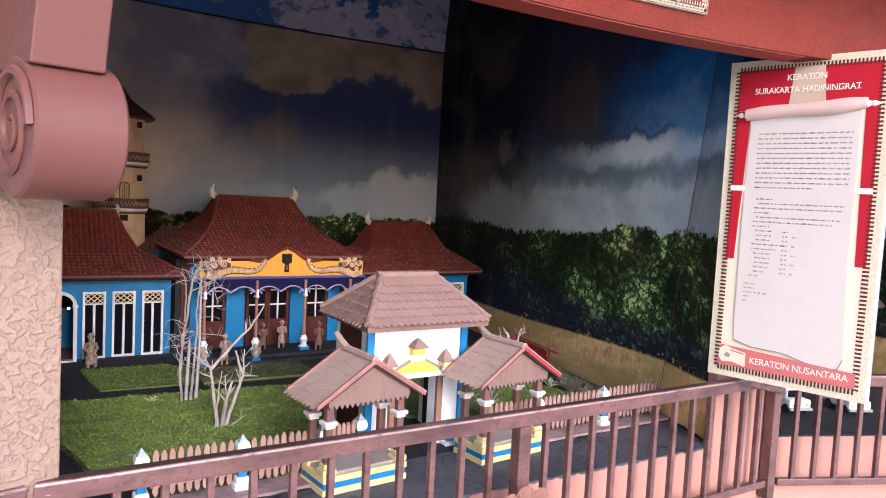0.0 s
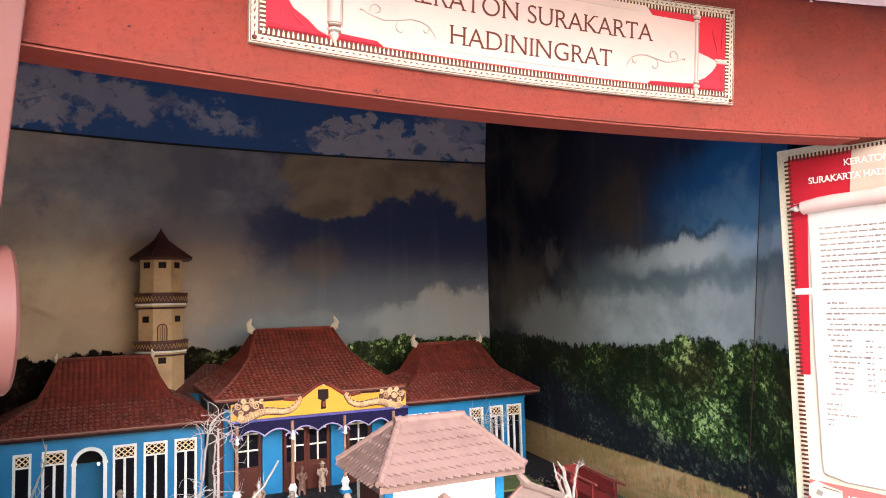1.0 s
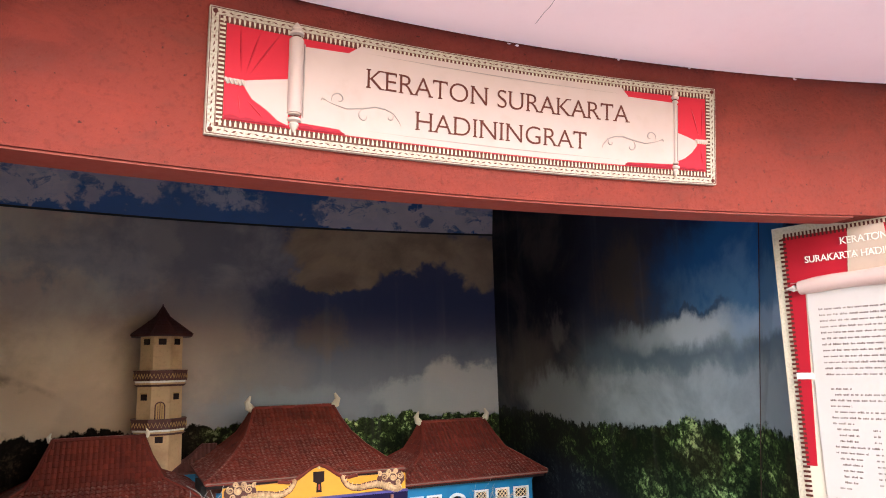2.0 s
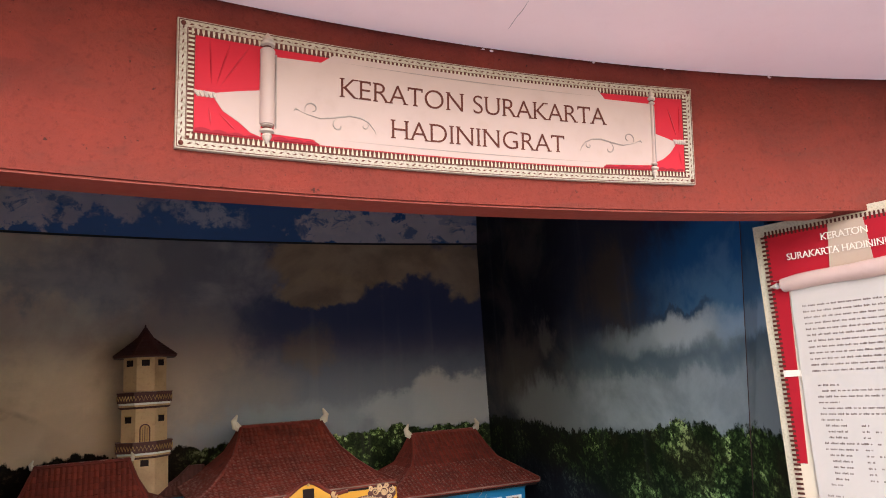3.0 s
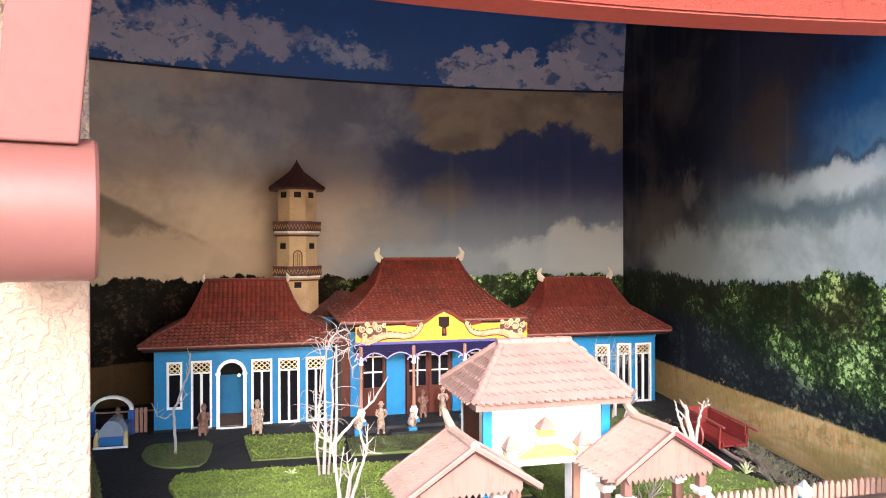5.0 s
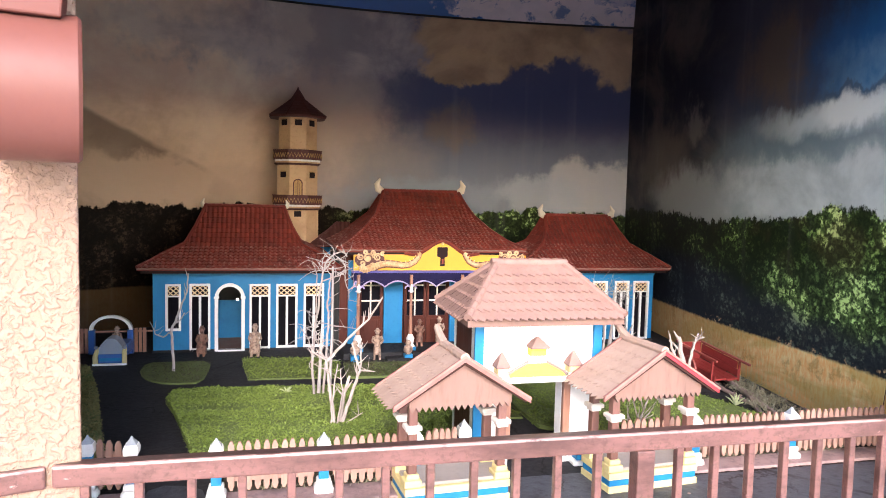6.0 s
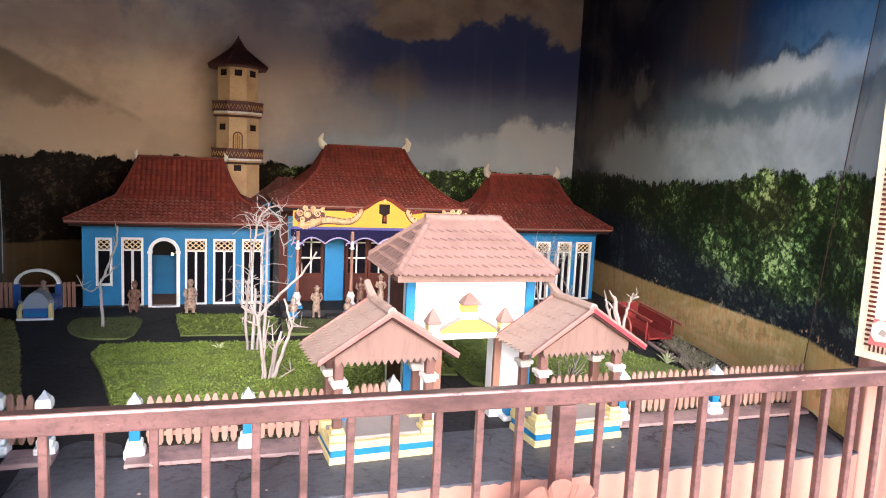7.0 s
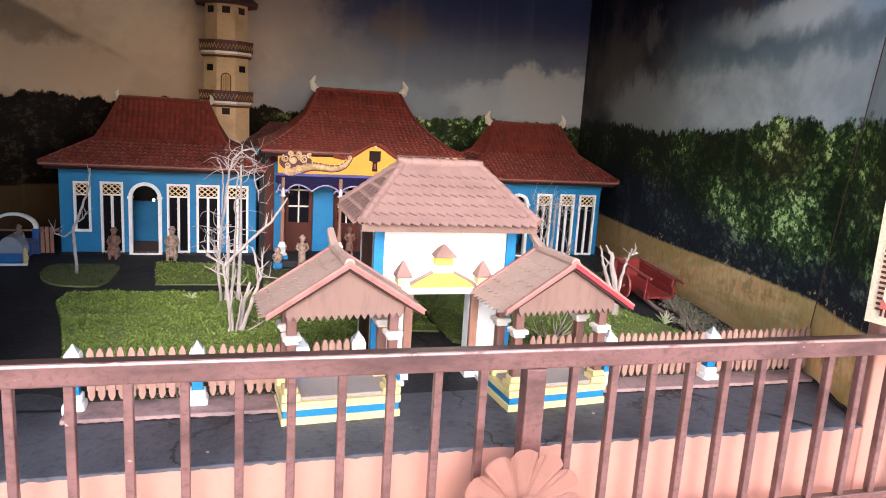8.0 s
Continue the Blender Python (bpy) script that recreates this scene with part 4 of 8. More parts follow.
part("trim_wire", wire, edge_grey)["kind"] = "structure"

hose = part("cable", tube(bmesh.new(), [(2.725 - 0.0108 * i, 2.30 - 0.027 * i, G + 0.008 + 0.003 * math.sin(i * 1.7)) for i in range(11)], 0.0055, 7), rubber, None, "black cable lying along the mural foot", smooth=True)
tagged(hose, category="cable")

fold = bmesh.new()
tube(fold, [(fold_at(0.66 + 0.2 * i)[0] - 0.002, fold_at(0.66 + 0.2 * i)[1], 0.66 + 0.2 * i) for i in range(14)], 0.0015, 5)
setting("trim_mural_fold", fold, tower_dark, "thin dark fold between two mural sheets", category="trim")

# ---- railing ----
RY0, RY1, RZ = 1.900, 1.942, 0.952


def railing(name, x0, y0, x1, y1, posts, bars, label):
    ob = thing(name, (x0, y0, 0.42), label, "railing", "railings")
    d = Vector((x1 - x0, y1 - y0, 0))
    m = Matrix.Translation((x0, y0, 0)) @ Matrix.Rotation(math.atan2(d.y, d.x), 4, "Z")
    w = d.length
    part("top_rail", box(bmesh.new(), 0, w, -0.021, 0.021, RZ - 0.048, RZ, 0.006, m), rail_paint, ob, "worn brown top rail")
    part("bottom_rail", box(bmesh.new(), 0, w, -0.012, 0.012, 0.47, 0.50, 0.003, m), rail_paint, ob)
    for p in posts:
        part("post", box(bmesh.new(), p - 0.024, p + 0.024, -0.024, 0.02, 0.42, RZ - 0.047, 0.003, m), rail_paint, ob)
    me = mesh_of("bar", B(-0.0094, 0.0094, -0.0105, 0.0105, 0, RZ - 0.047 - 0.50, 0.003), rail_paint)
    for b in bars:
        piece("bar", me, ob, m @ Matrix.Translation((b, 0, 0.50)))
    return ob


railing("railing", 0.20, 1.925, 2.90, 1.905, [1.345, 2.69], [0.060 + 0.1058 * i for i in range(12)] + [1.4475 + 0.1040 * i for i in range(12)], "brown painted metal railing before the display")
railing("railing", -0.75, 1.64, 0.185, 1.923, [], [0.05 + 0.104 * i for i in range(9)], "brown painted metal railing of the next bay")
railing("railing", 2.935, 1.89, 3.9, 1.47, [], [0.07 + 0.1 * i for i in range(9)], "brown painted metal railing of the neighbouring bay")


def rosette(x, y, z, r):
    ob = thing("rosette", (x, y, 0.42), "salmon plaster flower rosette with ribbed petals", "ornament")
    for cnt, rad, off, fwd in ((12, r, 0.0, 0.0), (7, r * 0.30, 0.2, -0.014)):
        for k in range(cnt):
            a = off + 2 * math.pi * k / cnt
            bm = bmesh.new()
            rows = []
            for i in range(10):
                t = 0.12 + 0.88 * i / 9
                row = []
                for j in range(17):
                    q = (j - 8) / 8
                    rim = rad * (0.83 + 0.17 * math.sqrt(max(0.0, 1 - q * q)))
                    rho = rim * t
                    phi = a + q * math.pi / cnt
                    lift = 0.006 * t * (1 - q * q) + 0.0050 * math.exp(-((abs(q) - 0.78) / 0.10) ** 2) * t + 0.004 * math.exp(-((t - 0.94) / 0.05) ** 2) - 0.006 * t * t
                    row.append(bm.verts.new((x + rho * math.sin(phi), y + fwd - lift, z + rho * math.cos(phi))))
                rows.append(row)
            for p, q in zip(rows, rows[1:]):
                for j in range(16):
                    bm.faces.new((p[j], p[j + 1], q[j + 1], q[j]))
            bmesh.ops.solidify(bm, geom=bm.faces[:], thickness=0.007)
            part("petal", bm, plinth_pink, ob, smooth=True)
    part("centre", ball(bmesh.new(), (x, y - 0.02, z), r * 0.13, r * 0.10, r * 0.13), plinth_pink, ob, smooth=True)
    part("stem_block", B(x - 0.05, x + 0.05, y + 0.012, y + 0.03, 0.42, z, 0.004), plinth_pink, ob)


rosette(1.506, 1.83, 0.594, 0.150)


# ---- roofs ----
def level(rings, b):
    """The ring at a height b, where 0 is the eave and len - 1 the ridge."""
    i = min(int(b), len(rings) - 2)
    f = b - i
    return [p + (q - p) * f for p, q in zip(rings[i], rings[i + 1])]


def slope_point(rings, side, s, b):
    x0, x1, y0, y1, z = level(rings, b)
    return Vector({"front": (s, y0, z), "rear": (s, y1, z), "left": (x0, s, z), "right": (x1, s, z)}[side])


def slope_rows(rings, side, row):
    """Splits a slope into courses of about the same length along its fall."""
    n = 160
    bs = [i * (len(rings) - 1) / n for i in range(n + 1)]
    x0 = [level(rings, b) for b in bs]
    key = {"front": 2, "rear": 3, "left": 0, "right": 1}[side]
    acc, d = [0.0], 0.0
    for p, q in zip(x0, x0[1:]):
        d += math.hypot(q[key] - p[key], q[4] - p[4])
        acc.append(d)
    k = max(2, round(d / row))
    return [float(np.interp(d * i / k, acc, bs)) for i in range(k + 1)]


def slope_cells(rings, side, width, row):
    cells = []
    bs = slope_rows(rings, side, row)
    for b0, b1 in zip(bs, bs[1:]):
        mid = level(rings, (b0 + b1) / 2)
        a, z = (0, 1) if side in ("front", "rear") else (2, 3)
        s0, s1 = mid[a], mid[z]
        base = rings[0][a]
        s = base + math.floor((s0 - base) / width) * width
        while s < s1 - 1e-4:
            c0, c1 = max(s, s0), min(s + width, s1)
            if c1 - c0 > width * 0.3:
                cells.append((c0, c1, b0, b1))
            s += width
    return cells


def tiled_slope(rings, side, width, row, lip, parent, material, name="roof_tiles", label=""):
    """Small pantiles of one slope, joined, each with its own lip and curve."""
    verts, faces = [], []
    prof = (0.0, 0.7, 1.0, 0.55, 0.05)
    for c0, c1, b0, b1 in slope_cells(rings, side, width, row):
        A, Bv, D = slope_point(rings, side, c0, b0), slope_point(rings, side, c1, b0), slope_point(rings, side, c0, b1)
        nrm = (Bv - A).cross(D - A).normalized()
        if nrm.z < 0:
            nrm = -nrm
        jit = random.uniform(-0.08, 0.14) * lip
        fall = (A - D) * 0.12
        base = len(verts)
        for end, b in ((0, b0), (1, b1)):
            for j, h in enumerate(prof):
                p = slope_point(rings, side, c0 + (c1 - c0) * j / 4, b)
                up = lip * (0.75 if end == 0 else 0.05) + h * lip * 1.2 + jit
                verts.append(p + nrm * up + (fall if end == 0 else Vector((0, 0, 0))))
        for j, h in enumerate(prof):
            p = slope_point(rings, side, c0 + (c1 - c0) * j / 4, b0)
            verts.append(p + fall - nrm * lip * 0.2)
        for j in range(4):
            faces.append((base + j, base + j + 1, base + 6 + j, base + 5 + j))
            faces.append((base + 10 + j, base + 11 + j, base + 1 + j, base + j))
    ob = data_part(name, verts, faces, material, parent, label)
    ob["kind"] = "stuff"
    return ob


def roof_core(bm, rings, under=0.012):
    loops = [[bm.verts.new(p) for p in ((x0, y0, z), (x1, y0, z), (x1, y1, z), (x0, y1, z))] for x0, x1, y0, y1, z in rings]
    low = [bm.verts.new(v.co - Vector((0, 0, under))) for v in loops[0]]
    for a, b in zip([low] + loops, loops):
        for k in range(4):
            bm.faces.new((a[k], a[(k + 1) % 4], b[(k + 1) % 4], b[k]))
    bm.faces.new(low[::-1])
    bm.faces.new(loops[-1])
    return bm


def hips(rings, r, parent, material):
    for cx, cy in ((0, 2), (1, 2), (0, 3), (1, 3)):
        pts = [(ring[cx], ring[cy], ring[4] + r * 0.6) for ring in rings]
        part("hip_cap", tube(bmesh.new(), pts, r, 6), material, parent, smooth=True)
    x0, x1, y0, y1, z = rings[-1]
    part("ridge_cap", tube(bmesh.new(), [(x0 - r, (y0 + y1) / 2, z + r * 0.6), (x1 + r, (y0 + y1) / 2, z + r * 0.6)], r * 1.4, 8), material, parent, smooth=True)


def horns(rings, parent, size):
    x0, x1, y0, y1, z = rings[-1]
    y = (y0 + y1) / 2
    size *= 1.18
    for x, s in ((x0, -1), (x1, 1)):
        pts = [(x, y, z), (x + s * size * 0.35, y, z + size * 0.25), (x + s * size * 0.5, y, z + size * 0.65), (x + s * size * 0.25, y, z + size * 1.15)]
        part("finial", tube(bmesh.new(), pts, [size * 0.26, size * 0.34, size * 0.25, size * 0.07], 8), horn_cream, parent, "cream painted curled roof finial", smooth=True)


def joglo_roof(parent, rings, width, row, lip, horn):
    part("roof", roof_core(bmesh.new(), rings), roof_red, parent, "dark red tiled roof with a steep crown")
    for side in ("front", "left", "right"):
        tiled_slope(rings, side, width, row, lip, parent, roof_red)
    hips(rings, 0.011, parent, roof_red)
    x0, x1, y0, y1, z = rings[0]
    # black strip that draws the shadow below the eaves
    part("eave_shade", roof_core(bmesh.new(), [(x0 + 0.014, x1 - 0.014, y0 + 0.014, y1 - 0.014, z - 0.012), (x0 + 0.015, x1 - 0.015, y0 + 0.015, y1 - 0.015, z - 0.0115)], 0.016), black, parent, "black strip under the eaves that paints their shadow")
    bm = bmesh.new()
    n = int((x1 - x0) / 0.026)
    tube(bm, [(x0 + (x1 - x0) * i / n, y0 - 0.006, z - 0.002 + 0.0015 * (i % 2)) for i in range(n + 1)], 0.0036, 5)
    part("eave_tiles", bm, roof_pale, parent, "pale dusty lower tile edge")
    horns(rings, parent, horn)


# ---- houses ----
def lattice_window(parent, x0, x1, y, z0, z1, double=True):
    f = 0.011
    bm = bmesh.new()
    box(bm, x0, x0 + f, y - 0.008, y + 0.014, z0, z1)
    box(bm, x1 - f, x1, y - 0.008, y + 0.014, z0, z1)
    box(bm, x0 + f, x1 - f, y - 0.008, y + 0.014, z1 - f, z1)
    box(bm, x0 + f, x1 - f, y - 0.008, y + 0.014, z0, z0 + f)
    zt = z1 - f - 0.052
    box(bm, x0 + f, x1 - f, y - 0.006, y + 0.012, zt - 0.006, zt)
    win = part("window", bm, white, parent, "white framed window with a gilt lattice top")
    part("pane", B(x0 + f, x1 - f, y + 0.009, y + 0.012, z0 + f, z1 - f), glass, win, "dark glass pane")
    bm = bmesh.new()
    w = x1 - x0 - 2 * f
    h = z1 - f - zt
    n = 3 if w > 0.07 else 2
    for i in range(n):
        a = x0 + f + w * i / n
        for q in (0, 1):
            lo, hi = zt + h * q / 2, zt + h * (q + 1) / 2
            for za, zb in ((lo, hi), (hi, lo)):
                tube(bm, [(a, y + 0.003, za), (a + w / n, y + 0.003, zb)], 0.0030, 4)
    part("lattice", bm, cream_lattice, win, "gilt crossed lattice")
    if double:
        mid = (x0 + x1) / 2
        part("mullion", B(mid - 0.0058, mid + 0.0058, y - 0.004, y + 0.008, z0 + f, zt - 0.006), white, win)
    return win


def arch_points(x0, x1, zs, n=12):
    r = (x1 - x0) / 2
    c = (x0 + x1) / 2
    return [(c - r * math.cos(math.pi * i / n), zs + r * math.sin(math.pi * i / n)) for i in range(n + 1)]


def arch_door(parent, x0, x1, y, z0, zs):
    """White arch round an open doorway, with the blue room behind it and a lit bulb."""
    t = 0.017
    bm = bmesh.new()
    outer, inner = arch_points(x0, x1, zs), arch_points(x0 + t, x1 - t, zs)
    prism(bm, outer + inner[::-1], "y", y - 0.012, y + 0.02)
    box(bm, x0, x0 + t, y - 0.012, y + 0.02, z0, zs)
    box(bm, x1 - t, x1, y - 0.012, y + 0.02, z0, zs)
    for x in (x0 - 0.004, x1 - t - 0.004):
        box(bm, x, x + t + 0.008, y - 0.016, y + 0.02, zs - 0.006, zs + 0.006)
    d = part("door_arch", bm, white, parent, "white plaster arch round an open doorway")
    part("threshold", B(x0 + t, x1 - t, y - 0.02, y + 0.02, z0, z0 + 0.008), white, d)
    bm = ball(bmesh.new(), (x1 - t - 0.022, y + 0.01, zs - 0.012), 0.0075)
    part("bulb", bm, bulb_mat, d, "small lit bulb", smooth=True)


def blue_house(name, x0, x1, yf, yb, zt, windows, arch, rings, label, horn=0.036):
    ob = thing(name, ((x0 + x1) / 2, yf, G), label, "house", "blue houses")
    holes = [(a, b, c, d) for a, b, c, d, _ in windows]
    a0, a1, zs = arch
    r = (a1 - a0) / 2
    holes.append((a0, a1, G, zs + r))
    bm = holed_wall(bmesh.new(), x0, x1, yf, yf + 0.025, G, zt, holes)
    pts = arch_points(a0, a1, zs)
    for i in range(len(pts) - 1):
        prism(bm, [pts[i], pts[i + 1], (pts[i + 1][0], zs + r), (pts[i][0], zs + r)], "y", yf, yf + 0.025)
    part("wall", bm, blue, ob, "bright blue painted front wall")
    part("wall", B(x0, x0 + 0.025, yf + 0.026, yb, G, zt), blue, ob, "blue side wall")
    part("wall", B(x1 - 0.025, x1, yf + 0.026, yb, G, zt), blue, ob, "blue side wall")
    part("wall", B(x0, x1, yb, yb + 0.02, G, zt), blue, ob)
    part("partition", B(a0 - 0.10, a1 + 0.10, yf + 0.34, yf + 0.35, G, zs - 0.065), blue, ob, "blue inner wall behind the doorway")
    # added dark sheet in place of the shade inside the room
    part("doorway_shade", B(a0 - 0.12, a1 + 0.12, yf + 0.38, yf + 0.39, G, zt - 0.004), seam_shade_dark, ob, "added dark sheet that makes the depth of the doorway black")
    part("room_floor", B(x0 + 0.026, x1 - 0.026, yf + 0.026, yb - 0.002, G, G + 0.006), board_wood, ob)
    part("plinth_strip", B(x0 - 0.004, x1 + 0.004, yf - 0.008, yf - 0.001, G, G + 0.013), asphalt, ob, "dark stained foot of the wall")
    part("cornice", B(x0 - 0.003, x1 + 0.003, yf - 0.007, yf - 0.001, zt - 0.016, zt), blue, ob)
    for a, b, c, d, dbl in windows:
        lattice_window(ob, a, b, yf, c, d, dbl)
    arch_door(ob, a0, a1, yf, G + 0.002, zs)
    joglo_roof(ob, rings, 0.026, 0.034, 0.0068, horn)
    return ob


west_rings = [(-0.04, 1.0, 4.205, 4.96, 1.119), (0.05, 0.93, 4.31, 4.90, 1.165), (0.165, 0.80, 4.44, 4.80, 1.225), (0.215, 0.745, 4.525, 4.72, 1.32), (0.262, 0.70, 4.60, 4.64, 1.432)]
blue_house("blue_house", 0.022, 0.955, 4.30, 4.88, 1.098,
           [(0.085, 0.163, 0.775, 1.026, False), (0.206, 0.312, 0.664, 1.028, True), (0.516, 0.626, 0.667, 1.025, True), (0.658, 0.772, 0.670, 1.025, True), (0.806, 0.916, 0.671, 1.026, True)],
           (0.335, 0.491, 0.952), west_rings, "small blue model house with lattice windows and red tiled roof")
east_rings = [(2.03, 3.015, 4.215, 4.88, 1.118), (2.16, 2.945, 4.35, 4.84, 1.18), (2.285, 2.872, 4.49, 4.79, 1.243), (2.335, 2.842, 4.58, 4.76, 1.325), (2.365, 2.812, 4.66, 4.70, 1.412)]
blue_house("blue_house", 2.10, 2.952, 4.30, 4.85, 1.085,
           [(2.125, 2.215, 0.667, 1.03, True), (2.235, 2.33, 0.667, 1.03, True), (2.545, 2.640, 0.667, 1.032, True), (2.690, 2.785, 0.667, 1.033, True), (2.815, 2.922, 0.667, 1.032, True)],
           (2.365, 2.495, 0.965), east_rings, "small blue model house with tall lattice windows beside the mural corner", 0.058)


def paned_door(parent, x0, x1, y, z0, z1, rows=3, cols=2):
    f = 0.014
    bm = bmesh.new()
    box(bm, x0, x0 + f, y - 0.012, y + 0.01, z0, z1)
    box(bm, x1 - f, x1, y - 0.012, y + 0.01, z0, z1)
    box(bm, x0 + f, x1 - f, y - 0.012, y + 0.01, z1 - f, z1)
    zp = z0 + (z1 - z0) * 0.36
    box(bm, x0 + f, x1 - f, y - 0.009, y + 0.01, z0, zp)
    box(bm, x0 + f + 0.012, x1 - f - 0.012, y - 0.014, y - 0.009, z0 + 0.015, zp - 0.02, 0.002)
    d = part("door", bm, red_brown_wood, parent, "dark red wooden door with glazed upper half")
    part("pane", B(x0 + f, x1 - f, y + 0.004, y + 0.008, zp, z1 - f), glass, d, "dark glass")
    for i in range(1, cols):
        x = x0 + f + (x1 - x0 - 2 * f) * i / cols
        part("glazing_bar", B(x - 0.0036, x + 0.0036, y - 0.006, y + 0.004, zp, z1 - f), cream_print, d)
    for i in range(1, rows):
        z = zp + (z1 - f - zp) * i / rows
        part("glazing_bar", B(x0 + f, x1 - f, y - 0.006, y + 0.0035, z - 0.0036, z + 0.0036), cream_print, d)


def dragon(parent, s, cx, y, z):
    """A gilt serpent in relief on the gable board; s turns it, cx is its tail tip."""
    bm = bmesh.new()
    path = [(-0.330, -0.030), (-0.300, -0.042), (-0.262, -0.030), (-0.225, -0.014), (-0.185, -0.008), (-0.14, -0.012), (-0.10, -0.018), (-0.06, -0.014), (-0.03, 0.002), (-0.012, 0.024), (-0.002, 0.044), (-0.012, 0.054)]
    pts = []
    for a, b in zip(path, path[1:]):
        for i in range(6):
            pts.append((cx + s * (a[0] + (b[0] - a[0]) * i / 6), y, z + a[1] + (b[1] - a[1]) * i / 6))
    n = len(pts)
    tube(bm, pts, [(0.021 - 0.014 * i / n) * (1.08 if i % 2 else 0.88) for i in range(n)], 8)
    part("dragon_relief", bm, gold, parent, "gilt carved serpent body", smooth=True)
    back = tube(bmesh.new(), pts, [0.027 - 0.016 * i / n for i in range(n)], 8)
    for v in back.verts:
        v.co.y = y + 0.004 + (v.co.y - y) * 0.1
    part("dragon_edge", back, tower_dark, parent, "dark painted outline")
    back = ball(bmesh.new(), (cx - s * 0.275, y + 0.004, z + 0.012), 0.085, 0.002, 0.050)
    part("dragon_edge", back, tower_dark, parent)
    hx, hz = cx - s * 0.285, z + 0.018
    for k in range(8):
        ox, oz, r0 = ((0.0, 0.004, 0.026), (0.050, 0.008, 0.020), (-0.040, 0.010, 0.018), (0.022, -0.034, 0.017), (-0.030, -0.024, 0.015), (0.024, 0.032, 0.014), (-0.016, 0.034, 0.012), (0.076, 0.026, 0.012))[k]
        spiral = []
        for i in range(26):
            a = i * 0.42 + k
            r = r0 * (1 - i / 30)
            spiral.append((hx + s * (ox + r * math.cos(a)), y - 0.006, hz + oz + r * math.sin(a)))
        part("curl", tube(bmesh.new(), spiral, [0.0046 - 0.0024 * i / 25 for i in range(26)], 6), gold, parent, "gilt carved curl", smooth=True)
    part("dragon_head", ball(bmesh.new(), (hx, y, hz), 0.016, 0.010, 0.016), gold, parent, smooth=True)
    for i in range(20, n - 8, 4):
        p = Vector(pts[i])
        part("crest", tube(bmesh.new(), [p, p + Vector((s * -0.010, -0.003, 0.022))], [0.006, 0.0015], 5), gold, parent, smooth=True)


def main_house():
    ob = thing("main_hall", (1.51, 4.1, G), "blue model palace hall with amber gable board and red tiled roof", "house")
    yw = 4.25
    P = G + 0.035
    part("platform", B(1.0, 2.06, 4.0, 4.9, G, P, 0.004), asphalt, ob, "black painted porch platform")
    part("step", B(1.22, 1.80, 3.93, 4.0, G, G + 0.018, 0.003), asphalt, ob)
    part("wall", B(1.0, 2.05, yw + 0.012, yw + 0.03, P, 1.235), red_brown_wood, ob, "dark red wooden front wall")
    for a, b, c, d in ((1.0, 1.025, yw + 0.031, 4.9), (2.025, 2.05, yw + 0.031, 4.9), (1.0, 2.05, 4.9, 4.92)):
        part("wall", B(a, b, c, d, P, 1.225), blue, ob, "blue side wall")
    for a, b in ((1.045, 1.095), (1.245, 1.352), (1.627, 1.712), (1.872, 1.95)):
        part("pier", B(a, b, yw - 0.012, yw + 0.011, P, 1.16, 0.002), blue, ob, "bright blue wall pier")
    for a, b, c in ((1.105, 1.238, 2), (1.362, 1.487, 2), (1.490, 1.616, 2), (1.722, 1.864, 2), (1.958, 2.04, 1)):
        paned_door(ob, a, b, yw, P, 1.12, 3, c)
    # side return towards the west, with a window
    # near black paints the shade of the gap beside the west house
    part("side_return", B(0.972, 0.999, 4.27, 4.6, G, 1.2), seam_shade_dark, ob, "side panel coloured near black for the shade between the houses")
    for x in (1.08, 1.365, 1.65, 1.935):
        bm = lathe(bmesh.new(), x, 4.06, [(0.010, 0.775), (0.0105, 0.80), (0.0085, 0.86), (0.0078, 0.93), (0.011, 0.937), (0.0078, 0.945), (0.0075, 1.0), (0.009, 1.03), (0.009, 1.10)], 10)
        col = part("column", bm, column_wood, ob, "turned brown wooden column", smooth=True)
        part("pedestal", lathe(bmesh.new(), x, 4.06, [(0.026, P), (0.027, P + 0.02), (0.017, P + 0.032), (0.02, P + 0.05), (0.024, P + 0.062), (0.016, P + 0.075), (0.013, P + 0.085)], 10), white, col, "white pedestal with blue foot", smooth=True)
        part("pedestal_foot", B(x - 0.028, x + 0.028, 4.06 - 0.028, 4.06 + 0.028, P - 0.002, P + 0.018, 0.002), blue, col, "blue pedestal foot")
        part("capital", lathe(bmesh.new(), x, 4.05, [(0.007, 1.005), (0.012, 1.012), (0.008, 1.022), (0.009, 1.035), (0.003, 1.052)], 8), white, col, smooth=True)
    yb = 4.078
    pts = [(1.055, 1.123), (1.055, 1.205)]
    for i in range(33):
        u = -1 + 2 * i / 32
        pts.append((1.537 + u * 0.21, 1.187 + 0.088 * math.exp(-(u * 2.0) ** 2) + 0.020 * math.exp(-((abs(u) - 1.0) * 4.5) ** 2)))
    pts += [(2.02, 1.205), (2.02, 1.123)]
    part("gable_board", prism(bmesh.new(), pts, "y", yb, yb + 0.014), gable_yellow, ob, "amber painted gable board")
    part("gable_edge", tube(bmesh.new(), [(x, yb + 0.001, z + 0.006) for x, z in pts[2:-2]], 0.010, 8), roof_red, ob, "red brown moulding over the gable board", smooth=True)
    part("gable_molding", B(1.045, 2.03, yb - 0.014, yb + 0.016, 1.110, 1.122, 0.002), violet, ob, "violet beam edge")
    part("beam", B(1.045, 2.03, yb - 0.008, yb + 0.02, 1.072, 1.1095, 0.002), navy, ob, "navy purple painted beam")
    dragon(ob, 1, 1.415, yb - 0.006, 1.168)
    dragon(ob, -1, 1.660, yb - 0.006, 1.168)
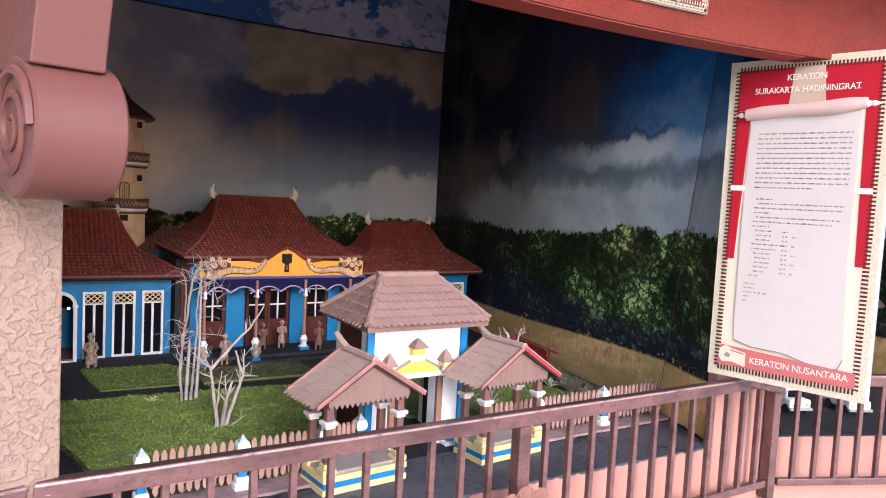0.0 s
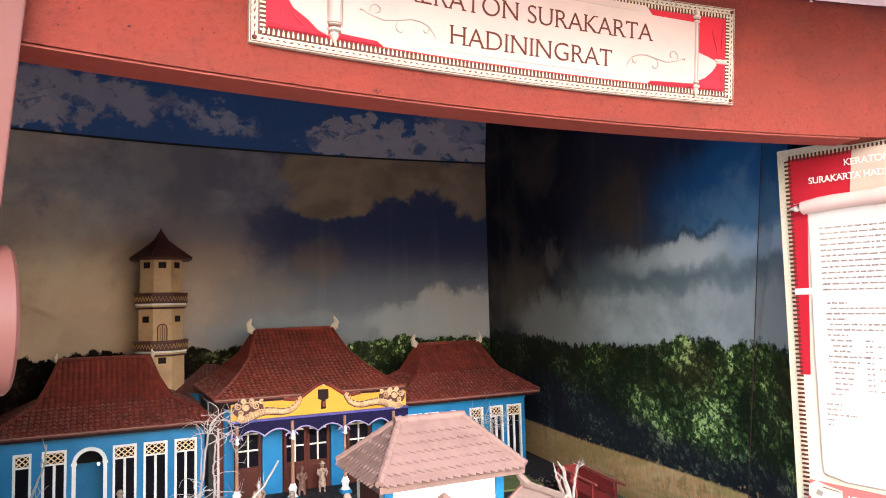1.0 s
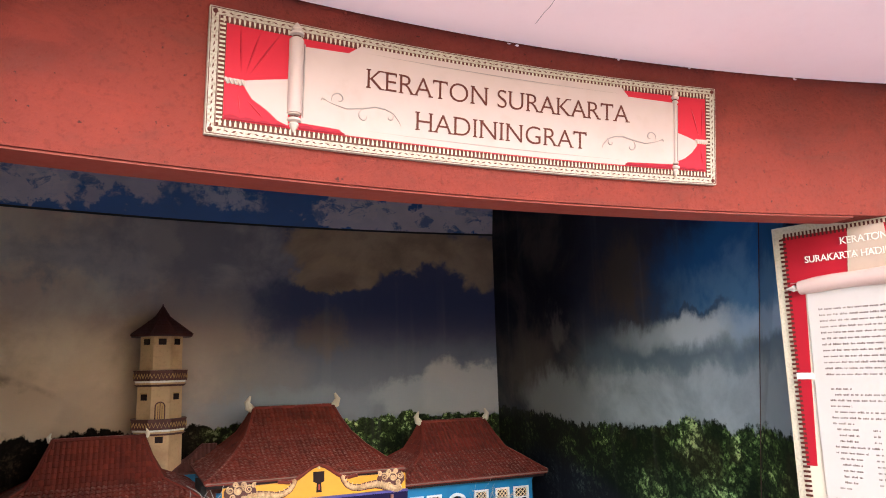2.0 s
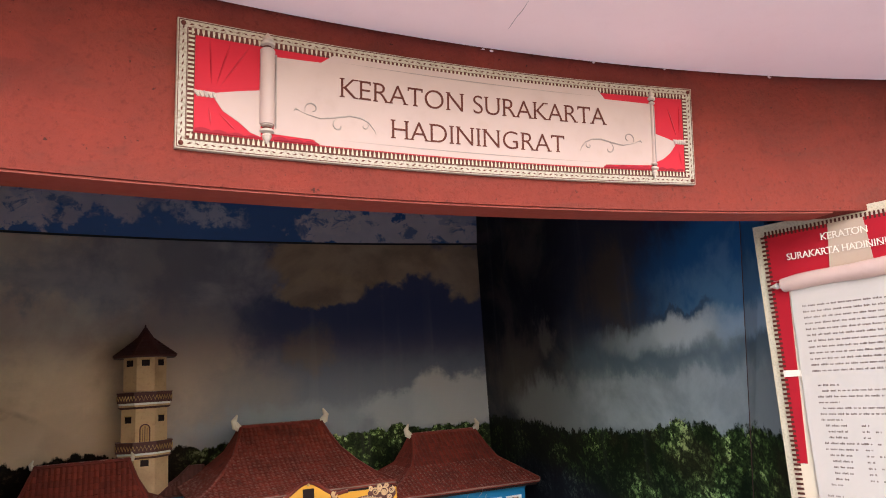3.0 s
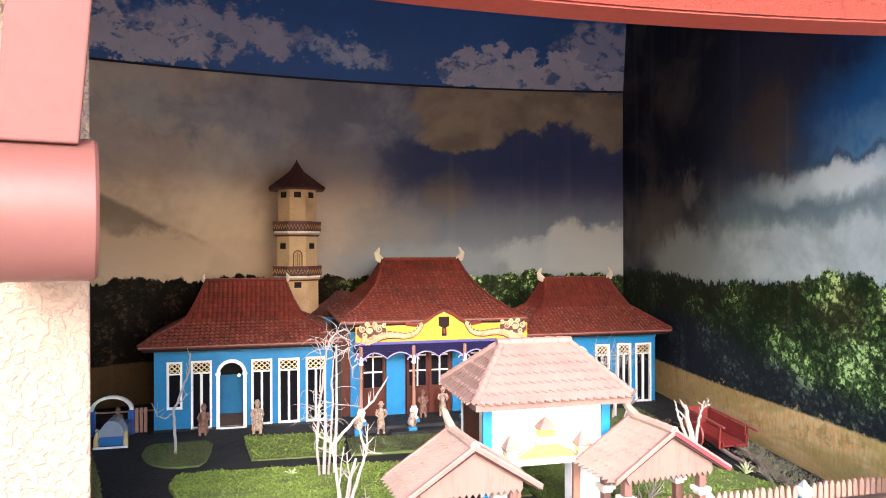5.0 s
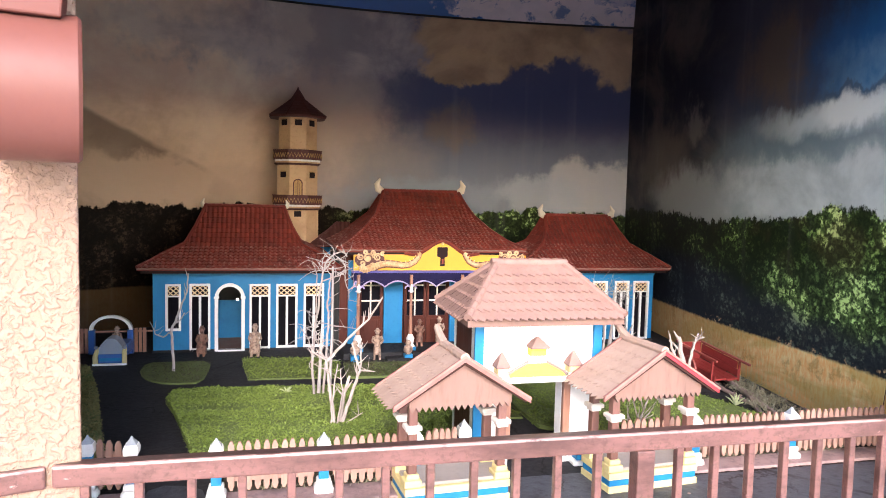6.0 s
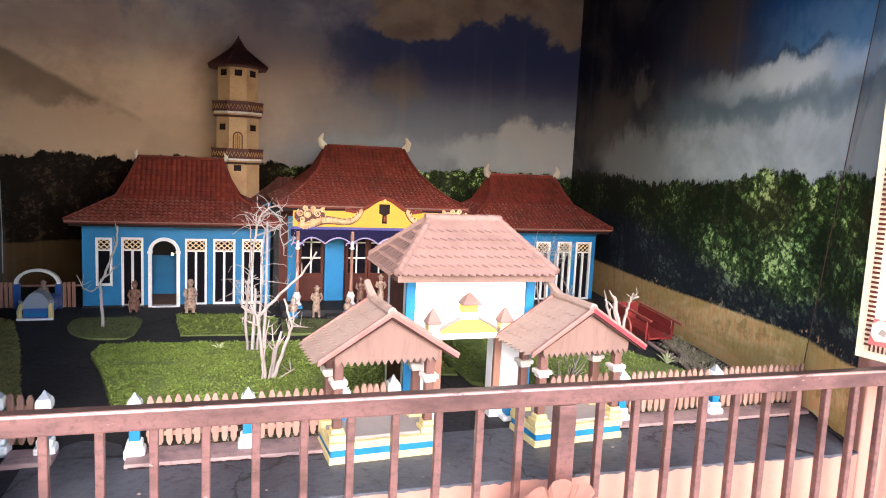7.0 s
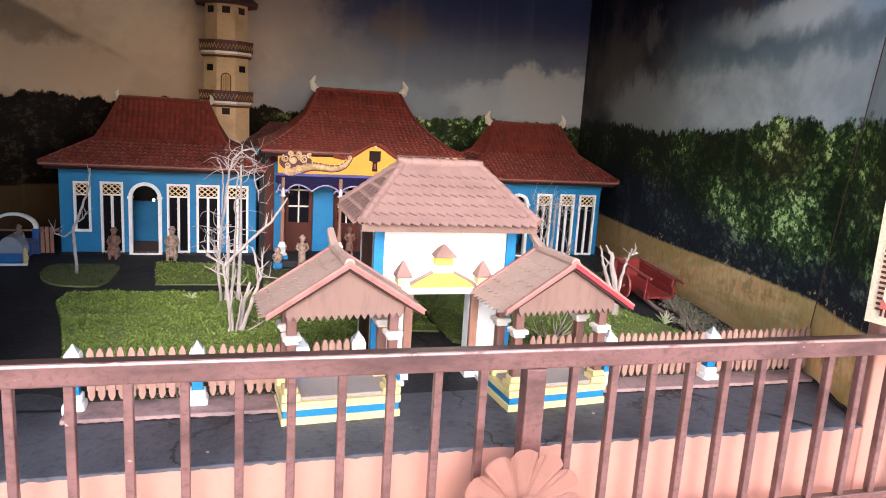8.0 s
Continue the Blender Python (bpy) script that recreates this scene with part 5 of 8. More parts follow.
    bm = prism(bmesh.new(), [(1.524, 1.146), (1.552, 1.146), (1.549, 1.192), (1.566, 1.200), (1.566, 1.250), (1.508, 1.250), (1.508, 1.200), (1.527, 1.192)], "y", yb - 0.006, yb - 0.001)
    part("crest", bm, black, ob, "black and dark red crest")
    part("crest_inlay", B(1.533, 1.543, yb - 0.009, yb - 0.0065, 1.158, 1.186, 0.001), soffit_red, ob)
    part("crest_knob", ball(bmesh.new(), (1.537, yb - 0.004, 1.27), 0.008), lemon, ob, smooth=True)
    # scalloped valance: two lobes between neighbouring columns
    stops = [1.055, 1.08, 1.2225, 1.365, 1.5075, 1.65, 1.7925, 1.935, 2.02]
    for a, b in zip(stops, stops[1:]):
        low = []
        for k in range(13):
            t = k / 12
            da = 0.056 if abs(a - 1.08) % 0.285 < 0.01 else 0.032
            db = 0.056 if abs(b - 1.08) % 0.285 < 0.01 or abs(b - 1.08) < 0.01 else 0.032
            dip = (da * max(0, 1 - 2 * t) ** 1.9 + db * max(0, 2 * t - 1) ** 1.9)
            low.append((a + (b - a) * t, 1.066 - dip))
        part("valance", prism(bmesh.new(), [(a, 1.0715)] + low + [(b, 1.0715)], "y", yb - 0.004, yb + 0.008), navy, ob, "navy scalloped valance")
        part("valance_edge", tube(bmesh.new(), [(x, yb - 0.006, z) for x, z in low], 0.0038, 5), lilac, ob, "pale lilac valance edging", smooth=True)
    for x in (1.08, 1.365, 1.65, 1.935):
        for s in (-1, 1):
            pts = [(x + s * (0.017 + 0.0145 * math.cos(a * 0.5)), yb - 0.007, 1.024 + 0.0145 * math.sin(a * 0.5)) for a in range(10)]
            part("valance_curl", tube(bmesh.new(), pts, 0.0040, 5), lilac, ob, smooth=True)
    for x in (1.49, 1.79):
        part("bulb", ball(bmesh.new(), (x, 4.16, 1.062), 0.010), bulb_mat, ob, "small lit porch bulb", smooth=True)
        part("lamp_cord", tube(bmesh.new(), [(x, 4.16, 1.07), (x, 4.16, 1.235)], 0.002, 5), black, ob)
    rings = [(0.975, 2.020, 4.088, 5.06, 1.232), (1.062, 1.95, 4.225, 5.0, 1.272), (1.150, 1.89, 4.375, 4.95, 1.330), (1.232, 1.838, 4.525, 4.88, 1.402), (1.272, 1.808, 4.635, 4.82, 1.476), (1.303, 1.785, 4.715, 4.755, 1.545)]
    joglo_roof(ob, rings, 0.026, 0.034, 0.0068, 0.062)
    part("porch_ceiling", B(1.03, 2.04, 4.1, 4.9, 1.216, 1.224), red_brown_wood, ob)


main_house()


def rear_roof():
    ob = thing("rear_wing", (1.0, 4.95, G), "dark tiled rear wing behind the hall", "house")
    part("wall", B(0.90, 1.10, 4.93, 5.03, G, 1.2), blue, ob)
    rings = [(0.86, 1.2, 4.86, 5.08, 1.2), (0.97, 1.16, 4.93, 5.05, 1.27), (1.05, 1.12, 4.98, 5.02, 1.345)]
    part("roof", roof_core(bmesh.new(), rings), tower_dark, ob)
    tiled_slope(rings, "front", 0.025, 0.032, 0.0045, ob, tower_dark)
    tiled_slope(rings, "left", 0.025, 0.032, 0.0045, ob, tower_dark)


rear_roof()


def tower():
    cx, cy = 0.787, 5.0
    ob = thing("watch_tower", (cx, cy, G), "cream octagonal model tower with dark red balconies and roof", "tower")
    t0 = math.pi / 8

    def storey(name, r0, r1, z0, z1, mat, label=""):
        return part(name, lathe(bmesh.new(), cx, cy, [(r0, z0), (r1, z1)], 8, t0), mat, ob, label)

    storey("shaft", 0.150, 0.142, G, 1.452, tower_cream, "cream painted octagonal shaft")
    storey("shaft", 0.136, 0.134, 1.50, 1.768, tower_cream)
    storey("shaft", 0.128, 0.128, 1.80, 2.005, tower_cream)
    for r, z in ((0.150, 1.452), (0.146, 1.735)):
        storey("balcony_slab", r + 0.006, r + 0.008, z - 0.012, z, white, "white balcony slab")
        storey("balcony_molding", r - 0.003, r + 0.012, z - 0.034, z - 0.022, tower_dark)
        storey("balcony_soffit", r + 0.001, r + 0.003, z - 0.022, z - 0.012, tower_cream)
        rail = storey("balcony", r + 0.016, r + 0.016, z, z + 0.055, tower_dark, "dark red balcony with pale zigzag trim")
        storey("balcony_floor", 0.12, 0.12, z, z + 0.04, tower_cream)
        R = (r + 0.017) * math.cos(math.pi / 8)
        bm = bmesh.new()
        for k in range(8):
            a = -math.pi / 2 + k * math.pi / 4
            nx, ny = math.cos(a), math.sin(a)
            tx, ty = -ny, nx
            hw = (r + 0.016) * math.sin(math.pi / 8)
            pts = []
            for i in range(13):
                u = -hw + 2 * hw * i / 12
                pts.append((cx + nx * R + tx * u, cy + ny * R + ty * u, z + (0.014 if i % 2 else 0.041)))
            tube(bm, pts, 0.0026, 4)
        part("balcony_trim", bm, tower_tan, rail, "pale zigzag trim")
        storey("balcony_coping", r + 0.019, r + 0.019, z + 0.055, z + 0.061, tower_dark)
    # window and door openings on the faces towards the hall
    for k, zs in ((-1, (1.64, 1.965)), (0, (1.395, 1.965)), (1, (1.64, 1.965))):
        a = -math.pi / 2 + k * math.pi / 4
        m = Matrix.Translation((cx, cy, 0)) @ Matrix.Rotation(a + math.pi / 2, 4, "Z")
        for z in zs:
            r = (0.143 if z < 1.45 else 0.135 if z < 1.8 else 0.128) * math.cos(math.pi / 8)
            part("window", box(bmesh.new(), -0.022, 0.022, -r - 0.004, -r + 0.004, z - 0.018, z + 0.018, 0.0, m), black, ob, "dark square window")
            part("window_shade", box(bmesh.new(), -0.027, 0.027, -r - 0.006, -r - 0.0005, z + 0.018, z + 0.024, 0.0, m), tower_tan, ob)
        if k == 0:
            r = 0.135 * math.cos(math.pi / 8)
            pts = [(-0.026, 1.50)] + arch_points(-0.026, 0.026, 1.585, 10) + [(0.026, 1.50)]
            bm = prism(bmesh.new(), pts, "y", -r - 0.005, -r + 0.004)
            bm.transform(m)
            d = part("door", bm, tower_tan, ob, "tan arched tower door")
            bm = tube(bmesh.new(), [(x, -r - 0.006, z) for x, z in pts], 0.0035, 5)
            bm.transform(m)
            part("door_frame", bm, tower_dark, d)
            bm = B(-0.0022, 0.0022, -r - 0.0075, -r - 0.005, 1.505, 1.605)
            box(bm, -0.013, -0.010, -r - 0.0075, -r - 0.005, 1.515, 1.59)
            box(bm, 0.010, 0.013, -r - 0.0075, -r - 0.005, 1.515, 1.59)
            bm.transform(m)
            part("door_panel", bm, tower_dark, d)
    bm = lathe(bmesh.new(), cx, cy, [(0.185, 1.998), (0.19, 2.008), (0.115, 2.062), (0.045, 2.115), (0.006, 2.178)], 8, t0)
    part("roof", bm, tower_dark, ob, "dark red shingled tower roof")
    for k in range(8):
        a = t0 + k * math.pi / 4
        tube_pts = [(cx + r * math.cos(a), cy + r * math.sin(a), z) for r, z in ((0.19, 2.01), (0.115, 2.065), (0.045, 2.118), (0.004, 2.18))]
        part("roof_hip", tube(bmesh.new(), tube_pts, 0.0055, 5), tower_dark, ob)
    verts, faces = [], []
    for k in range(8):
        a0, a1 = t0 + k * math.pi / 4, t0 + (k + 1) * math.pi / 4
        for j in range(7):
            f = j / 7
            r0 = np.interp(f, [0, 0.42, 0.8, 1], [0.192, 0.117, 0.047, 0.01])
            z0 = np.interp(f, [0, 0.42, 0.8, 1], [2.012, 2.066, 2.119, 2.175])
            r1 = np.interp(f + 0.17, [0, 0.42, 0.8, 1], [0.188, 0.113, 0.043, 0.01])
            z1 = np.interp(f + 0.17, [0, 0.42, 0.8, 1], [2.010, 2.063, 2.116, 2.172])
            cnt = max(1, int(6 * r0 / 0.19))
            for i in range(cnt):
                u0, u1 = i / cnt, (i + 0.93) / cnt
                lift = random.uniform(0.001, 0.005)
                base = len(verts)
                for u, r, z in ((u0, r0, z0 + lift), (u1, r0, z0 + lift), (u1, r1, z1), (u0, r1, z1)):
                    verts.append((cx + r * (math.cos(a0) * (1 - u) + math.cos(a1) * u), cy + r * (math.sin(a0) * (1 - u) + math.sin(a1) * u), z))
                faces.append((base, base + 1, base + 2, base + 3))
    data_part("roof_shingles", verts, faces, tower_dark, ob)["kind"] = "stuff"
    part("finial", lathe(bmesh.new(), cx, cy, [(0.012, 2.165), (0.008, 2.175), (0.003, 2.20)], 8), tower_dark, ob)


tower()


# ---- gatehouse and pavilions: each roof tile is a piece ----
def tile_mesh(name, w, l, lip, material):
    """One flat tile with a wavy open lower edge: lies along +y, z up."""
    bm = bmesh.new()
    prof, slant = (0.0, 0.35, 0.70, 1.0, 0.4), (0.0, 0.33, 0.68, 1.0, 0.08)
    rows = []
    for y, up, thick, wave in ((-0.10 * l, lip, 0.0, 0.55), (0.45 * l, lip * 0.55, 0.0, 0.0), (l, 0.0, 0.0, 0.0), (-0.10 * l, lip, 0.0009 + lip * 0.5, 0.50)):
        rows.append([bm.verts.new((w * (j / 4 - 0.5) * 1.02, y - slant[j] * wave * w, up + h * lip * 0.20 - thick)) for j, h in enumerate(prof)])
    for j in range(4):
        bm.faces.new((rows[0][j], rows[0][j + 1], rows[1][j + 1], rows[1][j]))
        bm.faces.new((rows[1][j], rows[1][j + 1], rows[2][j + 1], rows[2][j]))
        bm.faces.new((rows[3][j], rows[3][j + 1], rows[0][j + 1], rows[0][j]))
    return mesh_of(name, bm, material)


TILE = tile_mesh("tile", 0.027, 0.046, 0.0090, roof_pale)
FLAT_TILE = tile_mesh("tile", 0.0275, 0.046, 0.0042, roof_lit_tan)


def lay_tiles(parent, rings, side, w, row):
    for c0, c1, b0, b1 in slope_cells(rings, side, w, row):
        A, Bv, D = slope_point(rings, side, c0, b0), slope_point(rings, side, c1, b0), slope_point(rings, side, c0, b1)
        xa = (Bv - A).normalized()
        ya = (D - A)
        ya = (ya - xa * ya.dot(xa)).normalized()
        za = xa.cross(ya)
        if za.z < 0:
            xa, za = -xa, -za
        o = (A + Bv) / 2
        m = Matrix((xa, ya, za)).transposed().to_4x4()
        m.translation = o + za * random.uniform(0.0, 0.0012)
        m = m @ Matrix.Rotation(random.uniform(-0.014, 0.014), 4, "Z") @ Matrix.Diagonal(((c1 - c0) / 0.027, 1, 1, 1))
        piece("tile", TILE, parent, m)


def gatehouse():
    cx, yf, yb = 1.478, 2.47, 2.712
    x0, x1, zt = cx - 0.212, cx + 0.212, 1.132
    ob = thing("gatehouse", (cx, yf, G), "white model gatehouse with blue corners and faded terracotta roof", "gatehouse")
    ox0, ox1, zo = cx - 0.095, cx + 0.085, 0.935
    part("wall", holed_wall(bmesh.new(), x0, x1, yf, yf + 0.05, G, zt, [(ox0, ox1, G, zo)]), white, ob, "white painted front wall")
    for a in (x0, x1 - 0.03):
        part("wall", B(a, a + 0.03, yf + 0.051, yb, G, zt), red_brown_wood, ob, "dark brown side wall")
    part("wall", holed_wall(bmesh.new(), x0, x1, yb, yb + 0.03, G, zt, [(x0 + 0.031, x1 - 0.031, G, zo + 0.06)]), white, ob)
    for a in (x0 - 0.006, x1 - 0.024):
        part("corner_pilaster", B(a, a + 0.030, yf - 0.012, yf - 0.001, G + 0.06, zt, 0.002), blue, ob, "bright blue corner pilaster")
    for a in (x0 - 0.01, x1 - 0.095):
        base = part("pilaster_base", B(a, a + 0.105, yf - 0.05, yf - 0.001, G, G + 0.016, 0.003), white, ob)
        part("base_block", B(a + 0.012, a + 0.093, yf - 0.042, yf - 0.001, G + 0.016, G + 0.064, 0.003), blue, base, "blue pedestal block")
        part("base_cap", B(a + 0.004, a + 0.10, yf - 0.046, yf - 0.001, G + 0.064, G + 0.074, 0.002), yellow, base)
    for a, s in ((ox0, -1), (ox1, 1)):
        part("door_jamb", B(min(a, a + s * 0.024), max(a, a + s * 0.024), yf - 0.02, yf - 0.001, G + 0.074, zo, 0.002), column_wood, ob, "brown wooden jamb")
    # tiered ornament over the opening: slab, flared panel, neck, block and pyramid caps
    oc = cx - 0.010
    part("lintel_slab", B(oc - 0.150, oc + 0.148, yf - 0.030, yf - 0.001, zo, zo + 0.018, 0.003), white, ob, "white lintel slab")
    flare = [(0.103, 0.0), (0.092, 0.012), (0.072, 0.024), (0.050, 0.035), (0.032, 0.045)]
    zb = zo + 0.018
    pts = [(oc - x, zb + z) for x, z in flare] + [(oc + x, zb + z) for x, z in flare[::-1]]
    part("ornament", prism(bmesh.new(), pts, "y", yf - 0.022, yf - 0.001), yellow, ob, "yellow flared panel over the opening")
    for side in (-1, 1):
        part("ornament_edge", tube(bmesh.new(), [(oc + side * x, yf - 0.022, zb + z + 0.004) for x, z in flare], 0.0050, 6), pole_grey, ob, "grey moulding along the flare", smooth=True)
    neck = [(-0.032, 0.045), (0.032, 0.045), (0.027, 0.056), (0.024, 0.069), (-0.024, 0.069), (-0.027, 0.056)]
    part("ornament_neck", prism(bmesh.new(), [(oc + x, zb + z) for x, z in neck], "y", yf - 0.024, yf - 0.001), white, ob)
    part("ornament_block", B(oc - 0.0275, oc + 0.0275, yf - 0.030, yf - 0.001, zb + 0.069, zb + 0.096, 0.003), yellow, ob, "yellow block")
    part("ornament_cap", lathe(bmesh.new(), oc, yf - 0.016, [(0.046, zb + 0.096), (0.045, zb + 0.100), (0.024, zb + 0.116), (0.004, zb + 0.130)], 4, math.pi / 4), roof_pale, ob, "small terracotta pyramid cap")
    for side in (-1, 1):
        px = oc + side * 0.122
        part("ornament_post", B(px - 0.020, px + 0.020, yf - 0.045, yf - 0.0305, zo + 0.004, zb + 0.014, 0.003), white, ob)
        part("post_block", B(px - 0.018, px + 0.018, yf - 0.043, yf - 0.001, zb + 0.014, zb + 0.036, 0.003), lemon, ob, "pale yellow block")
        part("ornament_cap", lathe(bmesh.new(), px, yf - 0.024, [(0.033, zb + 0.036), (0.0335, zb + 0.040), (0.019, zb + 0.062), (0.003, zb + 0.083)], 4, math.pi / 4), roof_pale, ob, "small faded pyramid cap")
    rings = [(cx - 0.274, cx + 0.240, 2.352, 2.755, 1.160), (cx - 0.130, cx + 0.114, 2.545, 2.575, 1.300)]
    roof = part("roof", roof_core(bmesh.new(), rings, 0.003), tile_gap, ob, "faded terracotta hipped roof")
    x0e, x1e, y0e, y1e, ze = rings[0]
    part("eave_fascia", roof_core(bmesh.new(), [(x0e + 0.002, x1e - 0.002, y0e + 0.002, y1e - 0.002, ze - 0.005), (x0e + 0.003, x1e - 0.003, y0e + 0.003, y1e - 0.003, ze - 0.0035)], 0.019), board_wood, ob, "pale tan eave fascia")
    for side in ("front", "left", "right", "rear"):
        lay_tiles(roof, rings, side, 0.0268, 0.0405)
    for cxi, cyi in ((0, 2), (1, 2), (0, 3), (1, 3)):
        a = Vector((rings[0][cxi], rings[0][cyi], rings[0][4] + 0.005))
        b = Vector((rings[1][cxi], rings[1][cyi], rings[1][4] + 0.005))
        for i in range(8):
            part("hip_tile", tube(bmesh.new(), [a.lerp(b, i / 8), a.lerp(b, (i + 1.12) / 8)], [0.0145, 0.0115], 8), roof_pale, roof, smooth=True)
    for i in range(6):
        xa = rings[1][0] - 0.01 + 0.043 * i
        part("ridge_tile", tube(bmesh.new(), [(xa, 2.56, 1.310), (xa + 0.05, 2.56, 1.310)], [0.017, 0.014], 8), roof_pale, roof, smooth=True)


gatehouse()


def pavilion(loc, turn, label, east_paint):
    ob = thing("guard_pavilion", (0, 0, 0), label, "pavilion", "guard pavilions")
    hw, d = 0.156, 0.165
    b = 0.062
    part("base_step", B(-hw, hw, 0, d, 0.0, 0.021, 0.002), lemon, ob, "yellow painted base course")
    part("base_band", B(-hw + 0.004, hw - 0.004, 0.004, d - 0.004, 0.021, 0.041, 0.001), blue, ob, "blue painted band")
    part("base_top", B(-hw, hw, 0, d, 0.041, b, 0.002), lemon, ob)
    part("bench_slab", B(-hw + 0.012, hw - 0.012, 0.012, d - 0.012, b, b + 0.010, 0.002), seat_grey, ob, "grey cement platform")
    for sx in (-1, 1):
        for y in (0.026, d - 0.026):
            x = sx * (hw - 0.024)
            c = part("column", B(x - 0.0125, x + 0.0125, y - 0.0125, y + 0.0125, b + 0.01, 0.335, 0.003), post_wood, ob, "dark brown wooden column")
            part("pedestal", B(x - 0.024, x + 0.024, y - 0.024, y + 0.024, b + 0.001, b + 0.022, 0.003), lemon, c)
            part("pedestal_top", B(x - 0.018, x + 0.018, y - 0.018, y + 0.018, b + 0.022, b + 0.037, 0.003), lemon, c)
            part("capital", B(x - 0.0235, x + 0.0235, y - 0.0235, y + 0.0235, 0.222, 0.236, 0.004), capital_cream, c, "cream capital block")
            part("capital", B(x - 0.017, x + 0.017, y - 0.017, y + 0.017, 0.212, 0.222, 0.003), capital_cream, c)
    for y in (0.012, d - 0.026):
        part("tie_beam", B(-hw, hw, y, y + 0.014, 0.292, 0.307), board_wood, ob)
    ez, az, ew = 0.298, 0.418, 0.192
    yf, yb = -0.022, d + 0.030
    # gable boards with a sawtooth lower edge
    for y in (-0.006, d - 0.004):
        pts = [(-0.150, 0.292)]
        n = 16
        for i in range(n):
            x0 = -0.150 + 0.30 * i / n
            pts += [(x0 + 0.15 / n, 0.277), (x0 + 0.30 / n, 0.292)]
        pts += [(0.150, 0.316), (0.0, 0.407), (-0.150, 0.316)]
        part("gable_board", prism(bmesh.new(), pts, "y", y, y + 0.009), board_wood, ob, "tan gable board with sawtooth edge")
    roof = part("roof", prism(bmesh.new(), [(-ew, ez), (0, az), (ew, ez), (ew - 0.004, ez - 0.008), (0, az - 0.012), (-ew + 0.004, ez - 0.008)], "y", yf, yb), tile_gap, ob, "gabled roof of faded terracotta tiles")
    for s in (-1, 1):
        lo, hi = Vector((s * (ew + 0.004), 0, ez + 0.001)), Vector((0, 0, az + 0.003))
        fall = hi - lo
        rows, cols = 6, 8
        for r in range(rows):
            for c in range(cols):
                y = yf + (yb - yf) * (c + 0.5) / cols
                ya = fall.normalized()
                xa = Vector((0, s, 0))
                za = xa.cross(ya)
                m = Matrix((xa, ya, za)).transposed().to_4x4()
                m.translation = lo + fall * (r / rows) + Vector((0, y, 0)) + za * random.uniform(0, 0.0016)
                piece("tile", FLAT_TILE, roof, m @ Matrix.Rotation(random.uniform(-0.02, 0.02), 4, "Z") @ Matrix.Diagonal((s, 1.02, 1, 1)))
        for y in (yf - 0.006, yb - 0.002):
            a, c = Vector((s * (ew + 0.008), y, ez - 0.002)), Vector((0, y, az + 0.006))
            pts = [(a.x, a.z + 0.009), (c.x, c.z + 0.009), (c.x, c.z - 0.008), (a.x, a.z - 0.007)]
            part("barge_board", prism(bmesh.new(), pts, "y", y, y + 0.008), east_paint if s > 0 else ridge_pink, roof, "rose painted barge board")
            pts = [(a.x, a.z + 0.011), (c.x, c.z + 0.011), (c.x, c.z + 0.004), (a.x, a.z + 0.004)]
            part("barge_trim", prism(bmesh.new(), pts, "y", y - 0.004, y - 0.0005), barge_worn, roof, "worn pale edge strip")
    for i in range(5):
        y = yf - 0.004 + (yb - yf) * i / 5
        part("ridge_tile", tube(bmesh.new(), [(0, y, az + 0.010), (0, y + 0.055, az + 0.010)], [0.0136, 0.0122], 8), roof_lit_tan, roof, smooth=True)
    part("ridge_horn", tube(bmesh.new(), [(0, yb - 0.03, az + 0.010), (0, yb + 0.012, az + 0.026), (0, yb + 0.048, az + 0.047)], [0.0135, 0.0125, 0.0105], 7), roof_lit_tan, roof, "pale raised ridge end", smooth=True)
    ob.matrix_basis = Matrix.Translation(loc) @ Matrix.Rotation(turn, 4, "Z")
    return ob


pavilion((1.150, 2.206, G), radians(4), "small guard pavilion with yellow and blue base before the fence", ridge_pink)
pavilion((1.762, 2.213, G), radians(5), "small guard pavilion with a bright red barge board beside the gate", barge_red)


# ---- fence ----
def fence_post(x, y):
    ob = thing("fence_post", (x, y, G), "white fence post with blue shaft and grey pointed cap", "post", "fence posts")
    part("foot", B(x - 0.027, x + 0.027, y - 0.027, y + 0.027, G, G + 0.032, 0.007), white, ob)
    part("tier", B(x - 0.021, x + 0.021, y - 0.021, y + 0.021, G + 0.032, G + 0.052, 0.006), white, ob)
    part("shaft", B(x - 0.014, x + 0.014, y - 0.014, y + 0.014, G + 0.050, G + 0.128, 0.002), blue, ob, "bright blue shaft")
    part("head", lathe(bmesh.new(), x, y, [(0.016, G + 0.122), (0.027, G + 0.136), (0.028, G + 0.150), (0.023, G + 0.162)], 4, math.pi / 4), white, ob, "white flared head")
    part("cap", lathe(bmesh.new(), x, y, [(0.021, G + 0.1615), (0.016, G + 0.168), (0.007, G + 0.176), (0.002, G + 0.184)], 4, math.pi / 4), cap_grey, ob, "blue grey pointed cap")
    return ob


post0 = fence_post(0.49, 2.35)
for x, y in ((0.143, 2.432), (0.262, 2.405), (0.785, 2.35), (1.055, 2.352), (1.215, 2.40), (1.985, 2.352), (2.352, 2.35)):
    copy_thing(post0, Matrix.Translation((x, y, G)))

bm = bmesh.new()
pk = [(-0.0082, 0.013), (-0.003, 0.001), (0.003, 0.001), (0.0082, 0.013), (0.0082, 0.126), (0.003, 0.140), (-0.003, 0.140), (-0.0082, 0.126)]
prism(bm, pk, "y", -0.004, 0.004)
PICKET = mesh_of("picket", bm, picket_wood)


